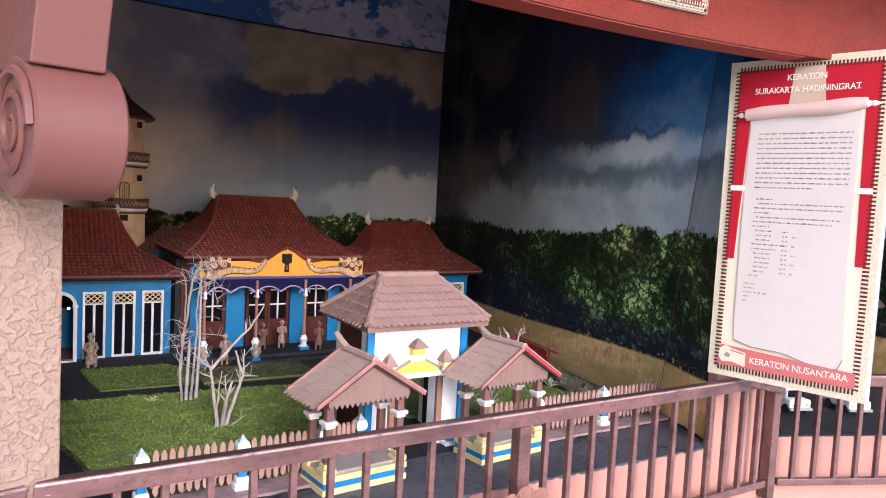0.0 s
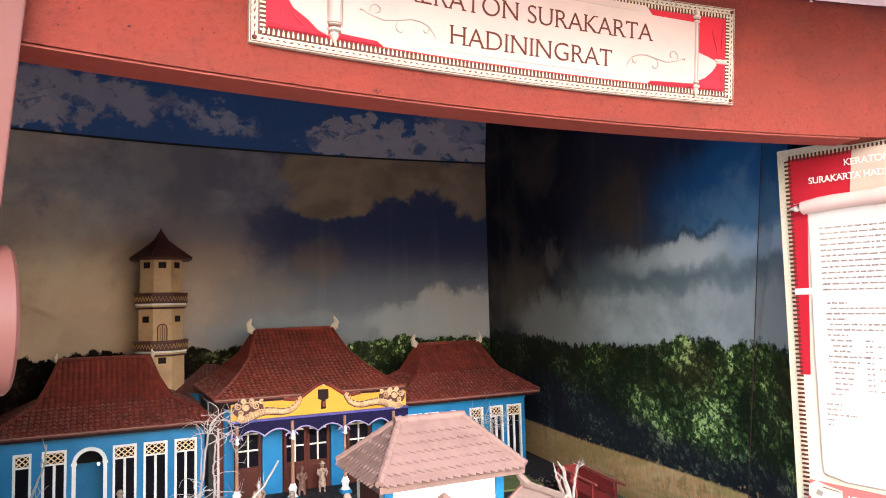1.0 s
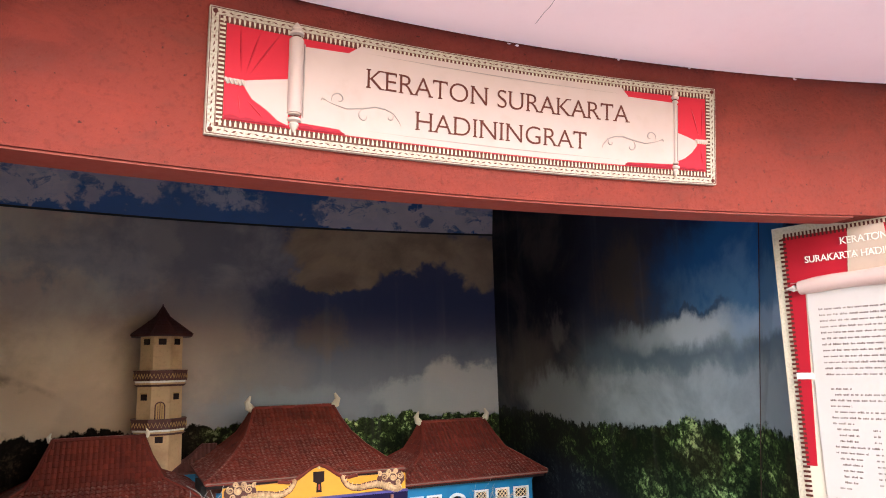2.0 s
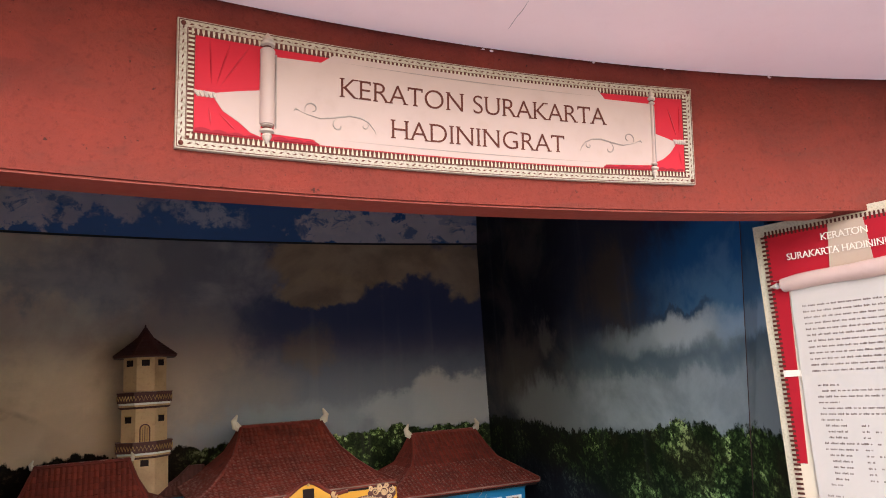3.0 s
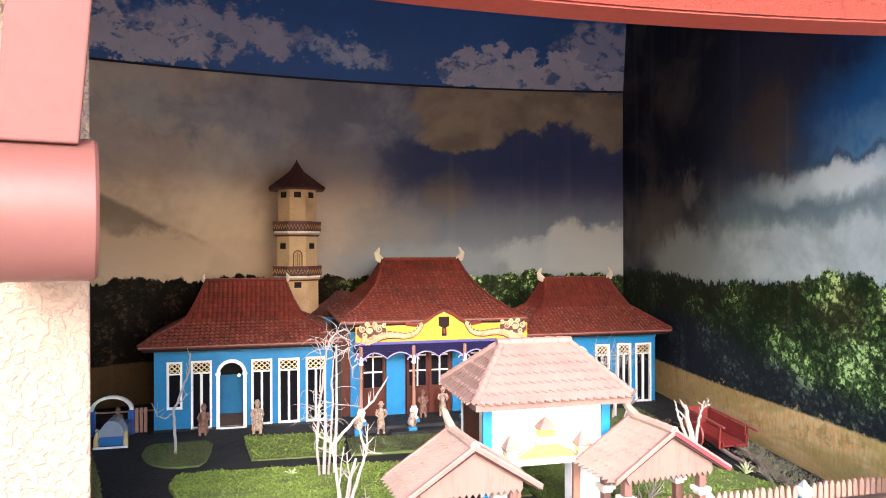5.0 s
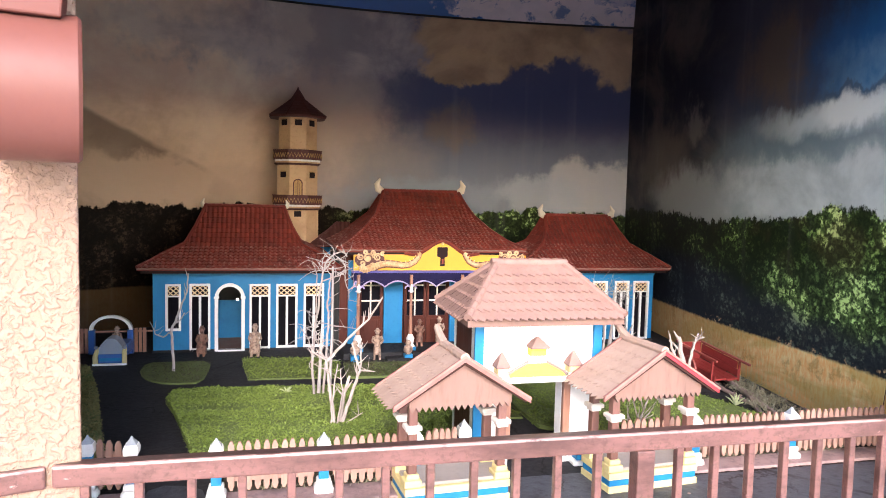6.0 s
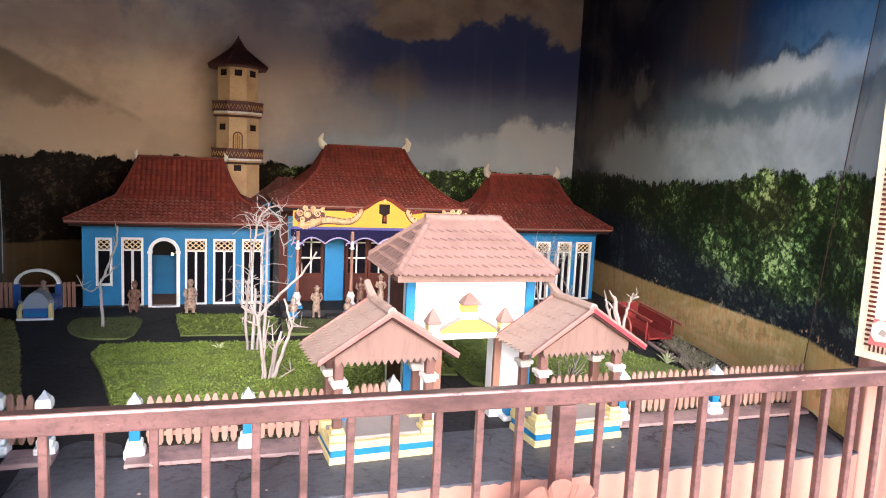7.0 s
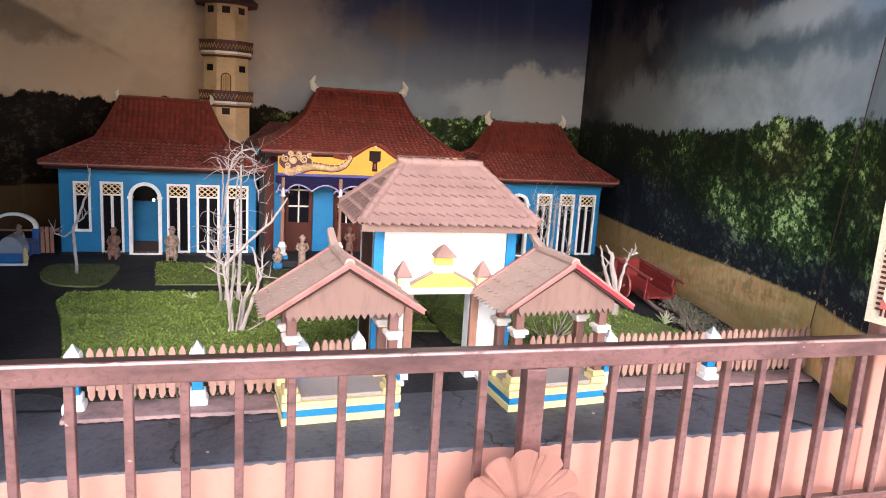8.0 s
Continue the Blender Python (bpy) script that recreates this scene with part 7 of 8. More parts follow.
def toy_car():
    o = Vector((-0.134, 4.07, G))
    ob = thing("toy_car", o, "old-fashioned grey and blue toy car with cream mudguards", "toy car")
    x, y = o.x, o.y
    outline = [(x - 0.056, G + 0.045), (x + 0.056, G + 0.045), (x + 0.056, G + 0.078), (x + 0.046, G + 0.10), (x + 0.028, G + 0.122), (x + 0.012, G + 0.131), (x - 0.012, G + 0.131), (x - 0.028, G + 0.122), (x - 0.046, G + 0.10), (x - 0.056, G + 0.078)]
    part("hood", prism(bmesh.new(), outline, "y", y - 0.02, y + 0.07), car_grey, ob, "rounded grey bonnet")
    part("grille", B(x - 0.054, x + 0.054, y - 0.030, y - 0.021, G + 0.012, G + 0.056, 0.002), car_blue, ob, "blue front grille")
    part("grille_stripe", B(x - 0.050, x + 0.050, y - 0.034, y - 0.0305, G + 0.022, G + 0.038, 0.001), blue, ob, "light blue stripe")
    part("body", B(x - 0.06, x + 0.06, y + 0.075, y + 0.22, G + 0.02, G + 0.085, 0.012), car_blue, ob, "blue car body")
    part("bumper", B(x - 0.078, x + 0.078, y - 0.052, y - 0.042, G + 0.004, G + 0.014, 0.002), white, ob)
    for s in (-1, 1):
        pts = [(x + s * 0.066, y - 0.036, G + 0.012), (x + s * 0.067, y - 0.038, G + 0.045), (x + s * 0.063, y - 0.02, G + 0.070), (x + s * 0.060, y + 0.02, G + 0.074)]
        part("mudguard", tube(bmesh.new(), pts, [0.012, 0.012, 0.011, 0.009], 7), lemon, ob, "cream mudguard", smooth=True)
        wh = part("wheel", tube(bmesh.new(), [(x + s * 0.050, y + 0.01, G + 0.028), (x + s * 0.064, y + 0.01, G + 0.028)], 0.028, 14), rubber, ob)
        part("hub", tube(bmesh.new(), [(x + s * 0.0635, y + 0.01, G + 0.028), (x + s * 0.066, y + 0.01, G + 0.028)], 0.012, 10), lemon, wh)
        part("headlamp", ball(bmesh.new(), (x + s * 0.066, y - 0.02, G + 0.088), 0.009), car_grey, ob, smooth=True)


toy_car()


def arch_gate():
    o = Vector((-0.184, 4.31, G))
    ob = thing("arched_gate", o, "white arched gateway with blue posts and brown slats", "gate")
    x, y = o.x, o.y
    bm = bmesh.new()
    outer, inner = arch_points(x - 0.105, x + 0.105, G + 0.128, 16), arch_points(x - 0.088, x + 0.088, G + 0.128, 16)
    prism(bm, [(p[0], G + 0.128 + (p[1] - G - 0.128) * 0.72) for p in outer + inner[::-1]], "y", y - 0.014, y + 0.014)
    part("arch", bm, white, ob, "white painted arch")
    for s in (-1, 1):
        part("post", B(x + s * 0.094 - 0.015, x + s * 0.094 + 0.015, y - 0.015, y + 0.015, G, G + 0.128, 0.002), car_blue, ob, "blue gate post")
        for i in range(3):
            a = x + s * (0.121 + 0.021 * i)
            part("slat", B(a - 0.008, a + 0.008, y - 0.004, y + 0.004, G + 0.005, G + 0.135, 0.001), column_wood, ob)
    part("cross_bar", B(x - 0.20, x + 0.20, y + 0.005, y + 0.013, G + 0.112, G + 0.12), column_wood, ob)


arch_gate()


# ---- statuettes, plain shapes only ----
def statuette(x, y, h, seated, material, label, z=G):
    ob_bm = bmesh.new()
    s = h / 0.18
    if seated:
        ball(ob_bm, (x, y, z + 0.062 * s), 0.026 * s, 0.024 * s, 0.03 * s)
        tube(ob_bm, [(x, y, z + 0.05 * s), (x, y, z + 0.118 * s)], [0.026 * s, 0.018 * s], 9)
        for k in (-1, 1):
            tube(ob_bm, [(x + k * 0.014 * s, y, z + 0.058 * s), (x + k * 0.018 * s, y - 0.045 * s, z + 0.056 * s), (x + k * 0.018 * s, y - 0.05 * s, z)], [0.014 * s, 0.012 * s, 0.009 * s], 7)
            tube(ob_bm, [(x + k * 0.023 * s, y, z + 0.112 * s), (x + k * 0.034 * s, y - 0.012 * s, z + 0.085 * s), (x + k * 0.016 * s, y - 0.04 * s, z + 0.07 * s)], [0.0085 * s, 0.0075 * s, 0.006 * s], 6)
        ball(ob_bm, (x, y, z + 0.137 * s), 0.0155 * s, 0.016 * s, 0.019 * s)
        tube(ob_bm, [(x, y, z + 0.144 * s), (x, y, z + 0.148 * s), (x, y, z + 0.150 * s), (x, y, z + 0.162 * s)], [0.021 * s, 0.020 * s, 0.0155 * s, 0.010 * s], 9)
        tube(ob_bm, [(x, y - 0.030 * s, z + 0.018 * s), (x, y - 0.020 * s, z + 0.062 * s)], [0.033 * s, 0.024 * s], 9)
        box(ob_bm, x - 0.026 * s, x + 0.026 * s, y + 0.004 * s, y + 0.03 * s, z, z + 0.045 * s)
    else:
        for k in (-1, 1):
            tube(ob_bm, [(x + k * 0.019 * s, y, z), (x + k * 0.015 * s, y, z + 0.05 * s), (x + k * 0.009 * s, y, z + 0.092 * s)], [0.0075 * s, 0.0085 * s, 0.012 * s], 7)
            tube(ob_bm, [(x + k * 0.024 * s, y, z + 0.138 * s), (x + k * 0.034 * s, y - 0.004 * s, z + 0.112 * s), (x + k * 0.018 * s, y - 0.026 * s, z + 0.10 * s)], [0.009 * s, 0.008 * s, 0.006 * s], 6)
        tube(ob_bm, [(x, y, z + 0.070 * s), (x, y, z + 0.098 * s), (x, y, z + 0.128 * s), (x, y, z + 0.145 * s)], [0.022 * s, 0.018 * s, 0.026 * s, 0.011 * s], 9)
        tube(ob_bm, [(x, y, z + 0.034 * s), (x, y, z + 0.060 * s), (x, y, z + 0.094 * s)], [0.027 * s, 0.026 * s, 0.018 * s], 10)
        ball(ob_bm, (x, y, z + 0.160 * s), 0.0145 * s, 0.015 * s, 0.017 * s)
        tube(ob_bm, [(x, y, z + 0.168 * s), (x, y, z + 0.171 * s), (x, y, z + 0.173 * s), (x, y, z + 0.184 * s)], [0.022 * s, 0.021 * s, 0.0145 * s, 0.009 * s], 9)
    for v in ob_bm.verts:
        v.co.x = x + (v.co.x - x) * 0.88
        d = v.co * 90
        v.co += Vector((noise.noise(d), noise.noise(d + Vector((7, 0, 0))), noise.noise(d + Vector((0, 9, 0))) * 0.6)) * 0.0034
    ob = part("statuette", ob_bm, material, None, label, smooth=True)
    return tagged(ob, category="figurine", group="clay statuettes")


PZ = G + 0.035
statuette(0.275, 4.23, 0.17, True, clay_brown, "brown clay statuette sitting before a window")
statuette(0.548, 4.20, 0.185, True, clay, "pale clay statuette sitting by the doorway")
statuette(1.175, 3.985, 0.165, False, clay, "pale clay statuette standing by the porch")
statuette(1.43, 4.13, 0.15, False, clay_brown, "brown clay statuette standing on the porch", z=PZ)
statuette(1.545, 4.14, 0.16, False, clay, "tan clay statuette standing on the porch", z=PZ)
statuette(1.73, 4.03, 0.16, False, clay_brown, "brown clay statuette by the porch column", z=PZ)
statuette(-0.134, 4.20, 0.14, True, clay, "pale clay statuette sitting in the toy car", z=G + 0.04)


def pot_figure(x, y, z, label):
    ob = thing("pedestal_vase", (x, y, z), label, "vase", "pedestal vases")
    part("foot", B(x - 0.022, x + 0.022, y - 0.022, y + 0.022, z, z + 0.035, 0.003), blue, ob, "blue square foot")
    part("bowl", lathe(bmesh.new(), x, y, [(0.014, z + 0.035), (0.026, z + 0.055), (0.024, z + 0.072), (0.012, z + 0.082), (0.016, z + 0.094), (0.010, z + 0.108)], 10), clay, ob, "cream rounded vase", smooth=True)


pot_figure(1.055, 3.965, G, "cream vase on a blue foot by the porch")
pot_figure(1.335, 3.955, G, "cream vase on a blue foot before the porch")


# ---- name plaque on the lintel ----
def arc_frame(u, z, off):
    """A point on the curved wall: u metres along it from x = 1.40, off metres towards the hall."""
    u += (0.053 + 0.054 * u) * (z - 2.39)
    a = math.asin((1.40 - HUB[0]) / 5.63) + u / 5.63
    r = 5.63 - off
    return Vector((HUB[0] + r * math.sin(a), HUB[1] + r * math.cos(a), z))


def bent_plate(bm, pts, off, thick, step=0.03):
    """A flat outline of (u, z), cut finely along u and bent onto the wall."""
    v = [bm.verts.new((p[0], 0, p[1])) for p in pts]
    f = bm.faces.new(v)
    ext = bmesh.ops.extrude_face_region(bm, geom=[f])
    for e in ext["geom"]:
        if isinstance(e, bmesh.types.BMVert):
            e.co.y = -thick
    lo, hi = min(p[0] for p in pts), max(p[0] for p in pts)
    k = int((hi - lo) / step)
    for i in range(1, k + 1):
        c = lo + (hi - lo) * i / (k + 1)
        bmesh.ops.bisect_plane(bm, geom=bm.verts[:] + bm.edges[:] + bm.faces[:], plane_co=(c, 0, 0), plane_no=(1, 0, 0))
    for q in bm.verts:
        q.co = arc_frame(q.co.x, q.co.z, off - q.co.y)
    return bm


def rect(u0, u1, z0, z1):
    return [(u0, z0), (u1, z0), (u1, z1), (u0, z1)]


def letter_mesh(body, size, depth=0.0006, thin=0.0):
    cu = bpy.data.curves.new("lettering", "FONT")
    cu.body, cu.size, cu.align_x, cu.align_y, cu.extrude, cu.offset = body, size, "CENTER", "CENTER", depth, -thin * size
    tmp = new("lettering", cu)
    me = bpy.data.meshes.new_from_object(tmp.evaluated_get(bpy.context.evaluated_depsgraph_get()))
    bpy.data.objects.remove(tmp)
    bpy.data.curves.remove(cu)
    return me


SERIFS = {"K": "LRlr", "E": "Ll", "R": "LRl", "A": "LR", "T": "M", "N": "Llr", "U": "lr", "H": "LRlr", "D": "Ll", "I": "Mm"}


def lettering(body, size, place, material, parent, sx=1.0, thin=0.0):
    """Letters of the built-in font with small serifs; place turns (u, z, forward) into a world point."""
    me = letter_mesh(body, size, thin=thin)
    whole = bmesh.new()
    whole.from_mesh(me)
    bmesh.ops.remove_doubles(whole, verts=whole.verts[:], dist=1e-5)
    seen, islands = set(), []
    for v in whole.verts:
        if v in seen:
            continue
        todo, isle = [v], []
        seen.add(v)
        while todo:
            w = todo.pop()
            isle.append(w)
            for e in w.link_edges:
                o = e.other_vert(w)
                if o not in seen:
                    seen.add(o)
                    todo.append(o)
        islands.append(isle)
    islands.sort(key=lambda g: min(w.co.x for w in g))
    chars = [c for c in body if c != " "]
    for c, isle in zip(chars, islands):
        bm = bmesh.new()
        m = {w: bm.verts.new(w.co) for w in isle}
        for f in {f for w in isle for f in w.link_faces}:
            bm.faces.new([m[w] for w in f.verts])
        xs, ys, zs = [w.co.x for w in isle], [w.co.y for w in isle], [w.co.z for w in isle]
        x0, x1, y0, y1 = min(xs), max(xs), min(ys), max(ys)
        h, th, st = size * 0.082, size * 0.036, size * 0.035
        for k in SERIFS.get(c, ""):
            cx = {"L": x0 + st, "R": x1 - st, "M": (x0 + x1) / 2}[k.upper()]
            ya = y0 if k.isupper() else y1 - th
            box(bm, cx - h, cx + h, ya, ya + th, min(zs), max(zs) + 0.0002)
        if c in "TE":
            for xe in ((x0, x1 - th) if c == "T" else (x1 - th,)):
                box(bm, xe, xe + th, y1 - size * 0.13, y1, min(zs), max(zs) + 0.0002)
        for v in bm.verts:
            v.co = place(v.co.x * sx, v.co.y, v.co.z)
        part("letter", bm, material, parent)


def name_plaque():
    u0, u1, z0, z1 = -0.684, 0.684, 2.247, 2.53
    ob = thing("name_plaque", arc_frame(0, z0, 0), "red and parchment name plaque with toothed cream border", "sign")
    part("board", bent_plate(bmesh.new(), rect(u0, u1, z0, z1), 0.001, 0.012), plaque_border, ob, "cream ornamental border")
    b = 0.024
    part("border_band", bent_plate(bmesh.new(), rect(u0 + b - 0.003, u1 - b + 0.003, z0 + b - 0.003, z1 - b + 0.003), 0.0132, 0.0012), ink, ob, "dark band under the teeth")
    part("field", bent_plate(bmesh.new(), rect(u0 + b + 0.011, u1 - b - 0.011, z0 + b + 0.011, z1 - b - 0.011), 0.0146, 0.0012), plaque_red, ob, "red printed field")
    # dark teeth round the field
    bm = bmesh.new()
    n = 124
    for i in range(n):
        u = u0 + b + (u1 - u0 - 2 * b) * (i + 0.25) / n
        w = (u1 - u0 - 2 * b) / n * 0.5
        for za, zb in ((z0 + b - 0.003, z0 + b + 0.012), (z1 - b + 0.003, z1 - b - 0.012)):
            p = [arc_frame(a, z, 0.0165) for a, z in ((u, za), (u + w, za), (u + w * 0.9, za + (zb - za) * 0.6), (u + w * 0.5, zb), (u + w * 0.1, za + (zb - za) * 0.6))]
            bm.faces.new([bm.verts.new(q) for q in p])
    k = 24
    for i in range(k):
        za = z0 + b + (z1 - z0 - 2 * b) * (i + 0.25) / k
        for ua in (u0 + b - 0.003, u1 - b - 0.009):
            p = [arc_frame(a, z, 0.0165) for a, z in rect(ua, ua + 0.012, za, za + 0.0045)]
            bm.faces.new([bm.verts.new(q) for q in p])
    part("border_teeth", bm, plaque_teeth, ob, "cream toothed edging")
    for q in (0.003, 0.0195):
        loop = [(u0 + q, z0 + q), (u1 - q, z0 + q), (u1 - q, z1 - q), (u0 + q, z1 - q)]
        for (ua, za), (ub, zb) in zip(loop, loop[1:] + loop[:1]):
            k = 40 if abs(ub - ua) > 0.1 else 2
            part("border_line", tube(bmesh.new(), [arc_frame(ua + (ub - ua) * i / k, za + (zb - za) * i / k, 0.0132) for i in range(k + 1)], 0.0011, 4), ink, ob)
    for ua in (u0 + 0.011, u1 - 0.011):
        for za in (z0 + 0.011, z1 - 0.011):
            part("corner_stud", ball(bmesh.new(), arc_frame(ua, za, 0.013), 0.0055), ink, ob, smooth=True)
    # small dark motifs along the cream border
    bm = bmesh.new()
    for k in range(86):
        u = u0 + 0.012 + (u1 - u0 - 0.024) * k / 85
        h = 0.0042 if k % 2 else 0.0026
        for zc in (z0 + 0.0112, z1 - 0.0112):
            t = 0.0016 if k % 2 else -0.0016
            bm.faces.new([bm.verts.new(arc_frame(u + du, zc + dz, 0.0136)) for du, dz in ((-0.0058, -t), (0, -0.0013 - h * 0.2), (0.0058, t), (0, 0.0013 + h * 0.2))])
    for k in range(16):
        z = z0 + 0.02 + (z1 - z0 - 0.04) * k / 15
        for uc in (u0 + 0.0112, u1 - 0.0112):
            bm.faces.new([bm.verts.new(arc_frame(uc + du, z + dz, 0.0136)) for du, dz in ((-0.0014, -0.006), (0.0018, 0), (0.0014, 0.006), (-0.0018, 0))])
    part("border_motif", bm, ink, ob, "small dark border motifs")
    # red cloth with wavy hems, drawn aside by a twisted cord at either end
    def hem(ua, ub, za, zb, waves):
        edge = [(ua + (ub - ua) * k / 24, za + (zb - za) * k / 24 + 0.0045 * abs(math.sin(math.pi * waves * k / 24))) for k in range(25)]
        return edge + [(ub, z0 + 0.037), (ua, z0 + 0.037)]
    for ua, ub, za, zb, waves in ((-0.648, -0.512, 2.290, 2.284, 4), (-0.486, -0.382, 2.289, 2.286, 3), (0.390, 0.545, 2.288, 2.290, 4), (0.560, 0.648, 2.288, 2.284, 3)):
        part("cloth_hem", bent_plate(bmesh.new(), hem(ua, ub, za, zb, waves), 0.0178, 0.001), plaque_hem, ob, "dark red wavy cloth hem")
    for ends in (((-0.600, 2.385), (-0.530, 2.500)), ((-0.606, 2.388), (-0.575, 2.498)), ((-0.615, 2.388), (-0.620, 2.498)), ((-0.600, 2.330), (-0.565, 2.296)), ((-0.620, 2.340), (-0.615, 2.300)), ((0.628, 2.380), (0.600, 2.470)), ((0.636, 2.382), (0.640, 2.480)), ((0.632, 2.345), (0.640, 2.300))):
        part("cloth_fold", tube(bmesh.new(), [arc_frame(ends[0][0] + (ends[1][0] - ends[0][0]) * k / 4, ends[0][1] + (ends[1][1] - ends[0][1]) * k / 4, 0.0152) for k in range(5)], [0.0006, 0.0020, 0.0028, 0.0020, 0.0006], 5), plaque_fold, ob)
    # parchment with stepped corners, its ribbon tails and the cords
    pts = [(-0.484, 2.298), (-0.395, 2.295), (-0.382, 2.284), (0.388, 2.284), (0.398, 2.293), (0.545, 2.297), (0.556, 2.474), (0.401, 2.478), (0.380, 2.502), (-0.349, 2.502), (-0.378, 2.480), (-0.480, 2.476)]
    part("parchment", bent_plate(bmesh.new(), pts, 0.0158, 0.0012), parchment, ob, "pale parchment sheet")
    part("ribbon_tail", bent_plate(bmesh.new(), [(-0.608, 2.373), (-0.560, 2.384), (-0.514, 2.393), (-0.512, 2.288), (-0.535, 2.296), (-0.559, 2.316), (-0.591, 2.335), (-0.607, 2.358)], 0.0158, 0.0012), parchment, ob)
    part("ribbon_tail", bent_plate(bmesh.new(), [(0.557, 2.388), (0.590, 2.378), (0.617, 2.368), (0.620, 2.356), (0.604, 2.335), (0.580, 2.316), (0.556, 2.306)], 0.0158, 0.0012), parchment, ob)
    for ua, ub in ((-0.649, -0.606), (0.616, 0.652)):
        n = 5
        for k in range(n):
            c = ua + (ub - ua) * (k + 0.5) / n
            part("cord_bead", tube(bmesh.new(), [arc_frame(c - 0.004, 2.373, 0.0165), arc_frame(c, 2.368, 0.019), arc_frame(c + 0.004, 2.361, 0.0165)], [0.0025, 0.0050, 0.0025], 6), plaque_cream, ob, smooth=True)
    for u, za, zb, r in ((-0.499, 2.316, 2.487, 0.0165), (0.549, 2.302, 2.474, 0.0045)):
        part("scroll_roller", tube(bmesh.new(), [arc_frame(u, za, 0.017), arc_frame(u, zb, 0.017)], r, 12), parchment, ob, "rolled parchment edge", smooth=True)
        part("roller_shadow", tube(bmesh.new(), [arc_frame(u + r + 0.003, za - 0.006, 0.0162), arc_frame(u + r + 0.003, zb - 0.006, 0.0162)], 0.0022, 5), faint_ink, ob, "thin dark printed line")
        w = 0.016 if r > 0.01 else 0.011
        for z, s in ((za, -1), (zb, 1)):
            prof = ((0.000, 0.80), (0.003, 0.85), (0.005, 0.45), (0.009, 0.50), (0.012, 1.0), (0.017, 1.0), (0.020, 0.5), (0.025, 0.72), (0.031, 0.55), (0.042, 0.08))
            part("roller_knob", tube(bmesh.new(), [arc_frame(u, z + s * d, 0.0175) for d, q in prof], [q * w for d, q in prof], 10), plaque_cream, ob, smooth=True)
            part("knob_ring", tube(bmesh.new(), [arc_frame(u, z + s * 0.0065, 0.0175), arc_frame(u, z + s * 0.0085, 0.0175)], w * 0.62, 10), ink, ob)
    # thin printed fold lines along the sheet
    for za, zb in ((2.488, 2.484), (2.300, 2.298)):
        part("print_line", tube(bmesh.new(), [arc_frame(-0.33 + 0.70 * k / 20, za + (zb - za) * k / 20, 0.0170) for k in range(21)], [0.0002 + 0.0012 * math.sin(math.pi * k / 20) for k in range(21)], 4), faint_ink, ob)
    for body, u, z, size, sx in (("KERATON SURAKARTA", 0.032, 2.424, 0.070, 1.0), ("HADININGRAT", 0.030, 2.338, 0.069, 1.03)):
        lettering(body, size, lambda a, c, d, u=u, z=z: arc_frame(u + a, z + c, 0.0182 + d), ink, ob, sx, 0.012)
    for side, cu, cz in ((1, -0.340, 2.350), (-1, 0.412, 2.353)):
        def stroke(rows, thick):
            fine = []
            for a, b in zip(rows, rows[1:]):
                fine += [(a[0] + (b[0] - a[0]) * k / 3, a[1] + (b[1] - a[1]) * k / 3) for k in range(3)]
            fine.append(rows[-1])
            n = len(fine)
            return tube(bmesh.new(), [arc_frame(cu + side * a, cz + c, 0.0176) for a, c in fine], [0.0005 + thick * math.sin(math.pi * k / (n - 1)) for k in range(n)], 5)

        def curl(a, c, r, start, turns, way):
            return [(a + r * (1 - k / 22) * math.cos(start + way * turns * 6.28 * k / 18), c + r * (1 - k / 22) * math.sin(start + way * turns * 6.28 * k / 18)) for k in range(18)]
        part("flourish", stroke([(-0.088, 0.008), (-0.070, 0.002), (-0.040, -0.004), (-0.005, 0.002), (0.030, 0.010), (0.055, 0.008), (0.075, 0.0), (0.090, -0.018), (0.094, -0.028)], 0.0018), faint_ink, ob, "thin grey brown flourish")
        part("flourish", stroke(curl(-0.058, 0.016, 0.018, 3.6, 0.9, -1), 0.0016), faint_ink, ob)
        part("flourish", stroke(curl(0.004, -0.016, 0.017, 1.7, 0.8, 1), 0.0016), faint_ink, ob)
        part("flourish", stroke(curl(0.066, -0.010, 0.010, 0.9, 0.8, -1), 0.0012), faint_ink, ob)
        part("flourish", stroke([(-0.085, 0.008), (-0.096, 0.012), (-0.100, 0.006)], 0.0016), faint_ink, ob)


name_plaque()


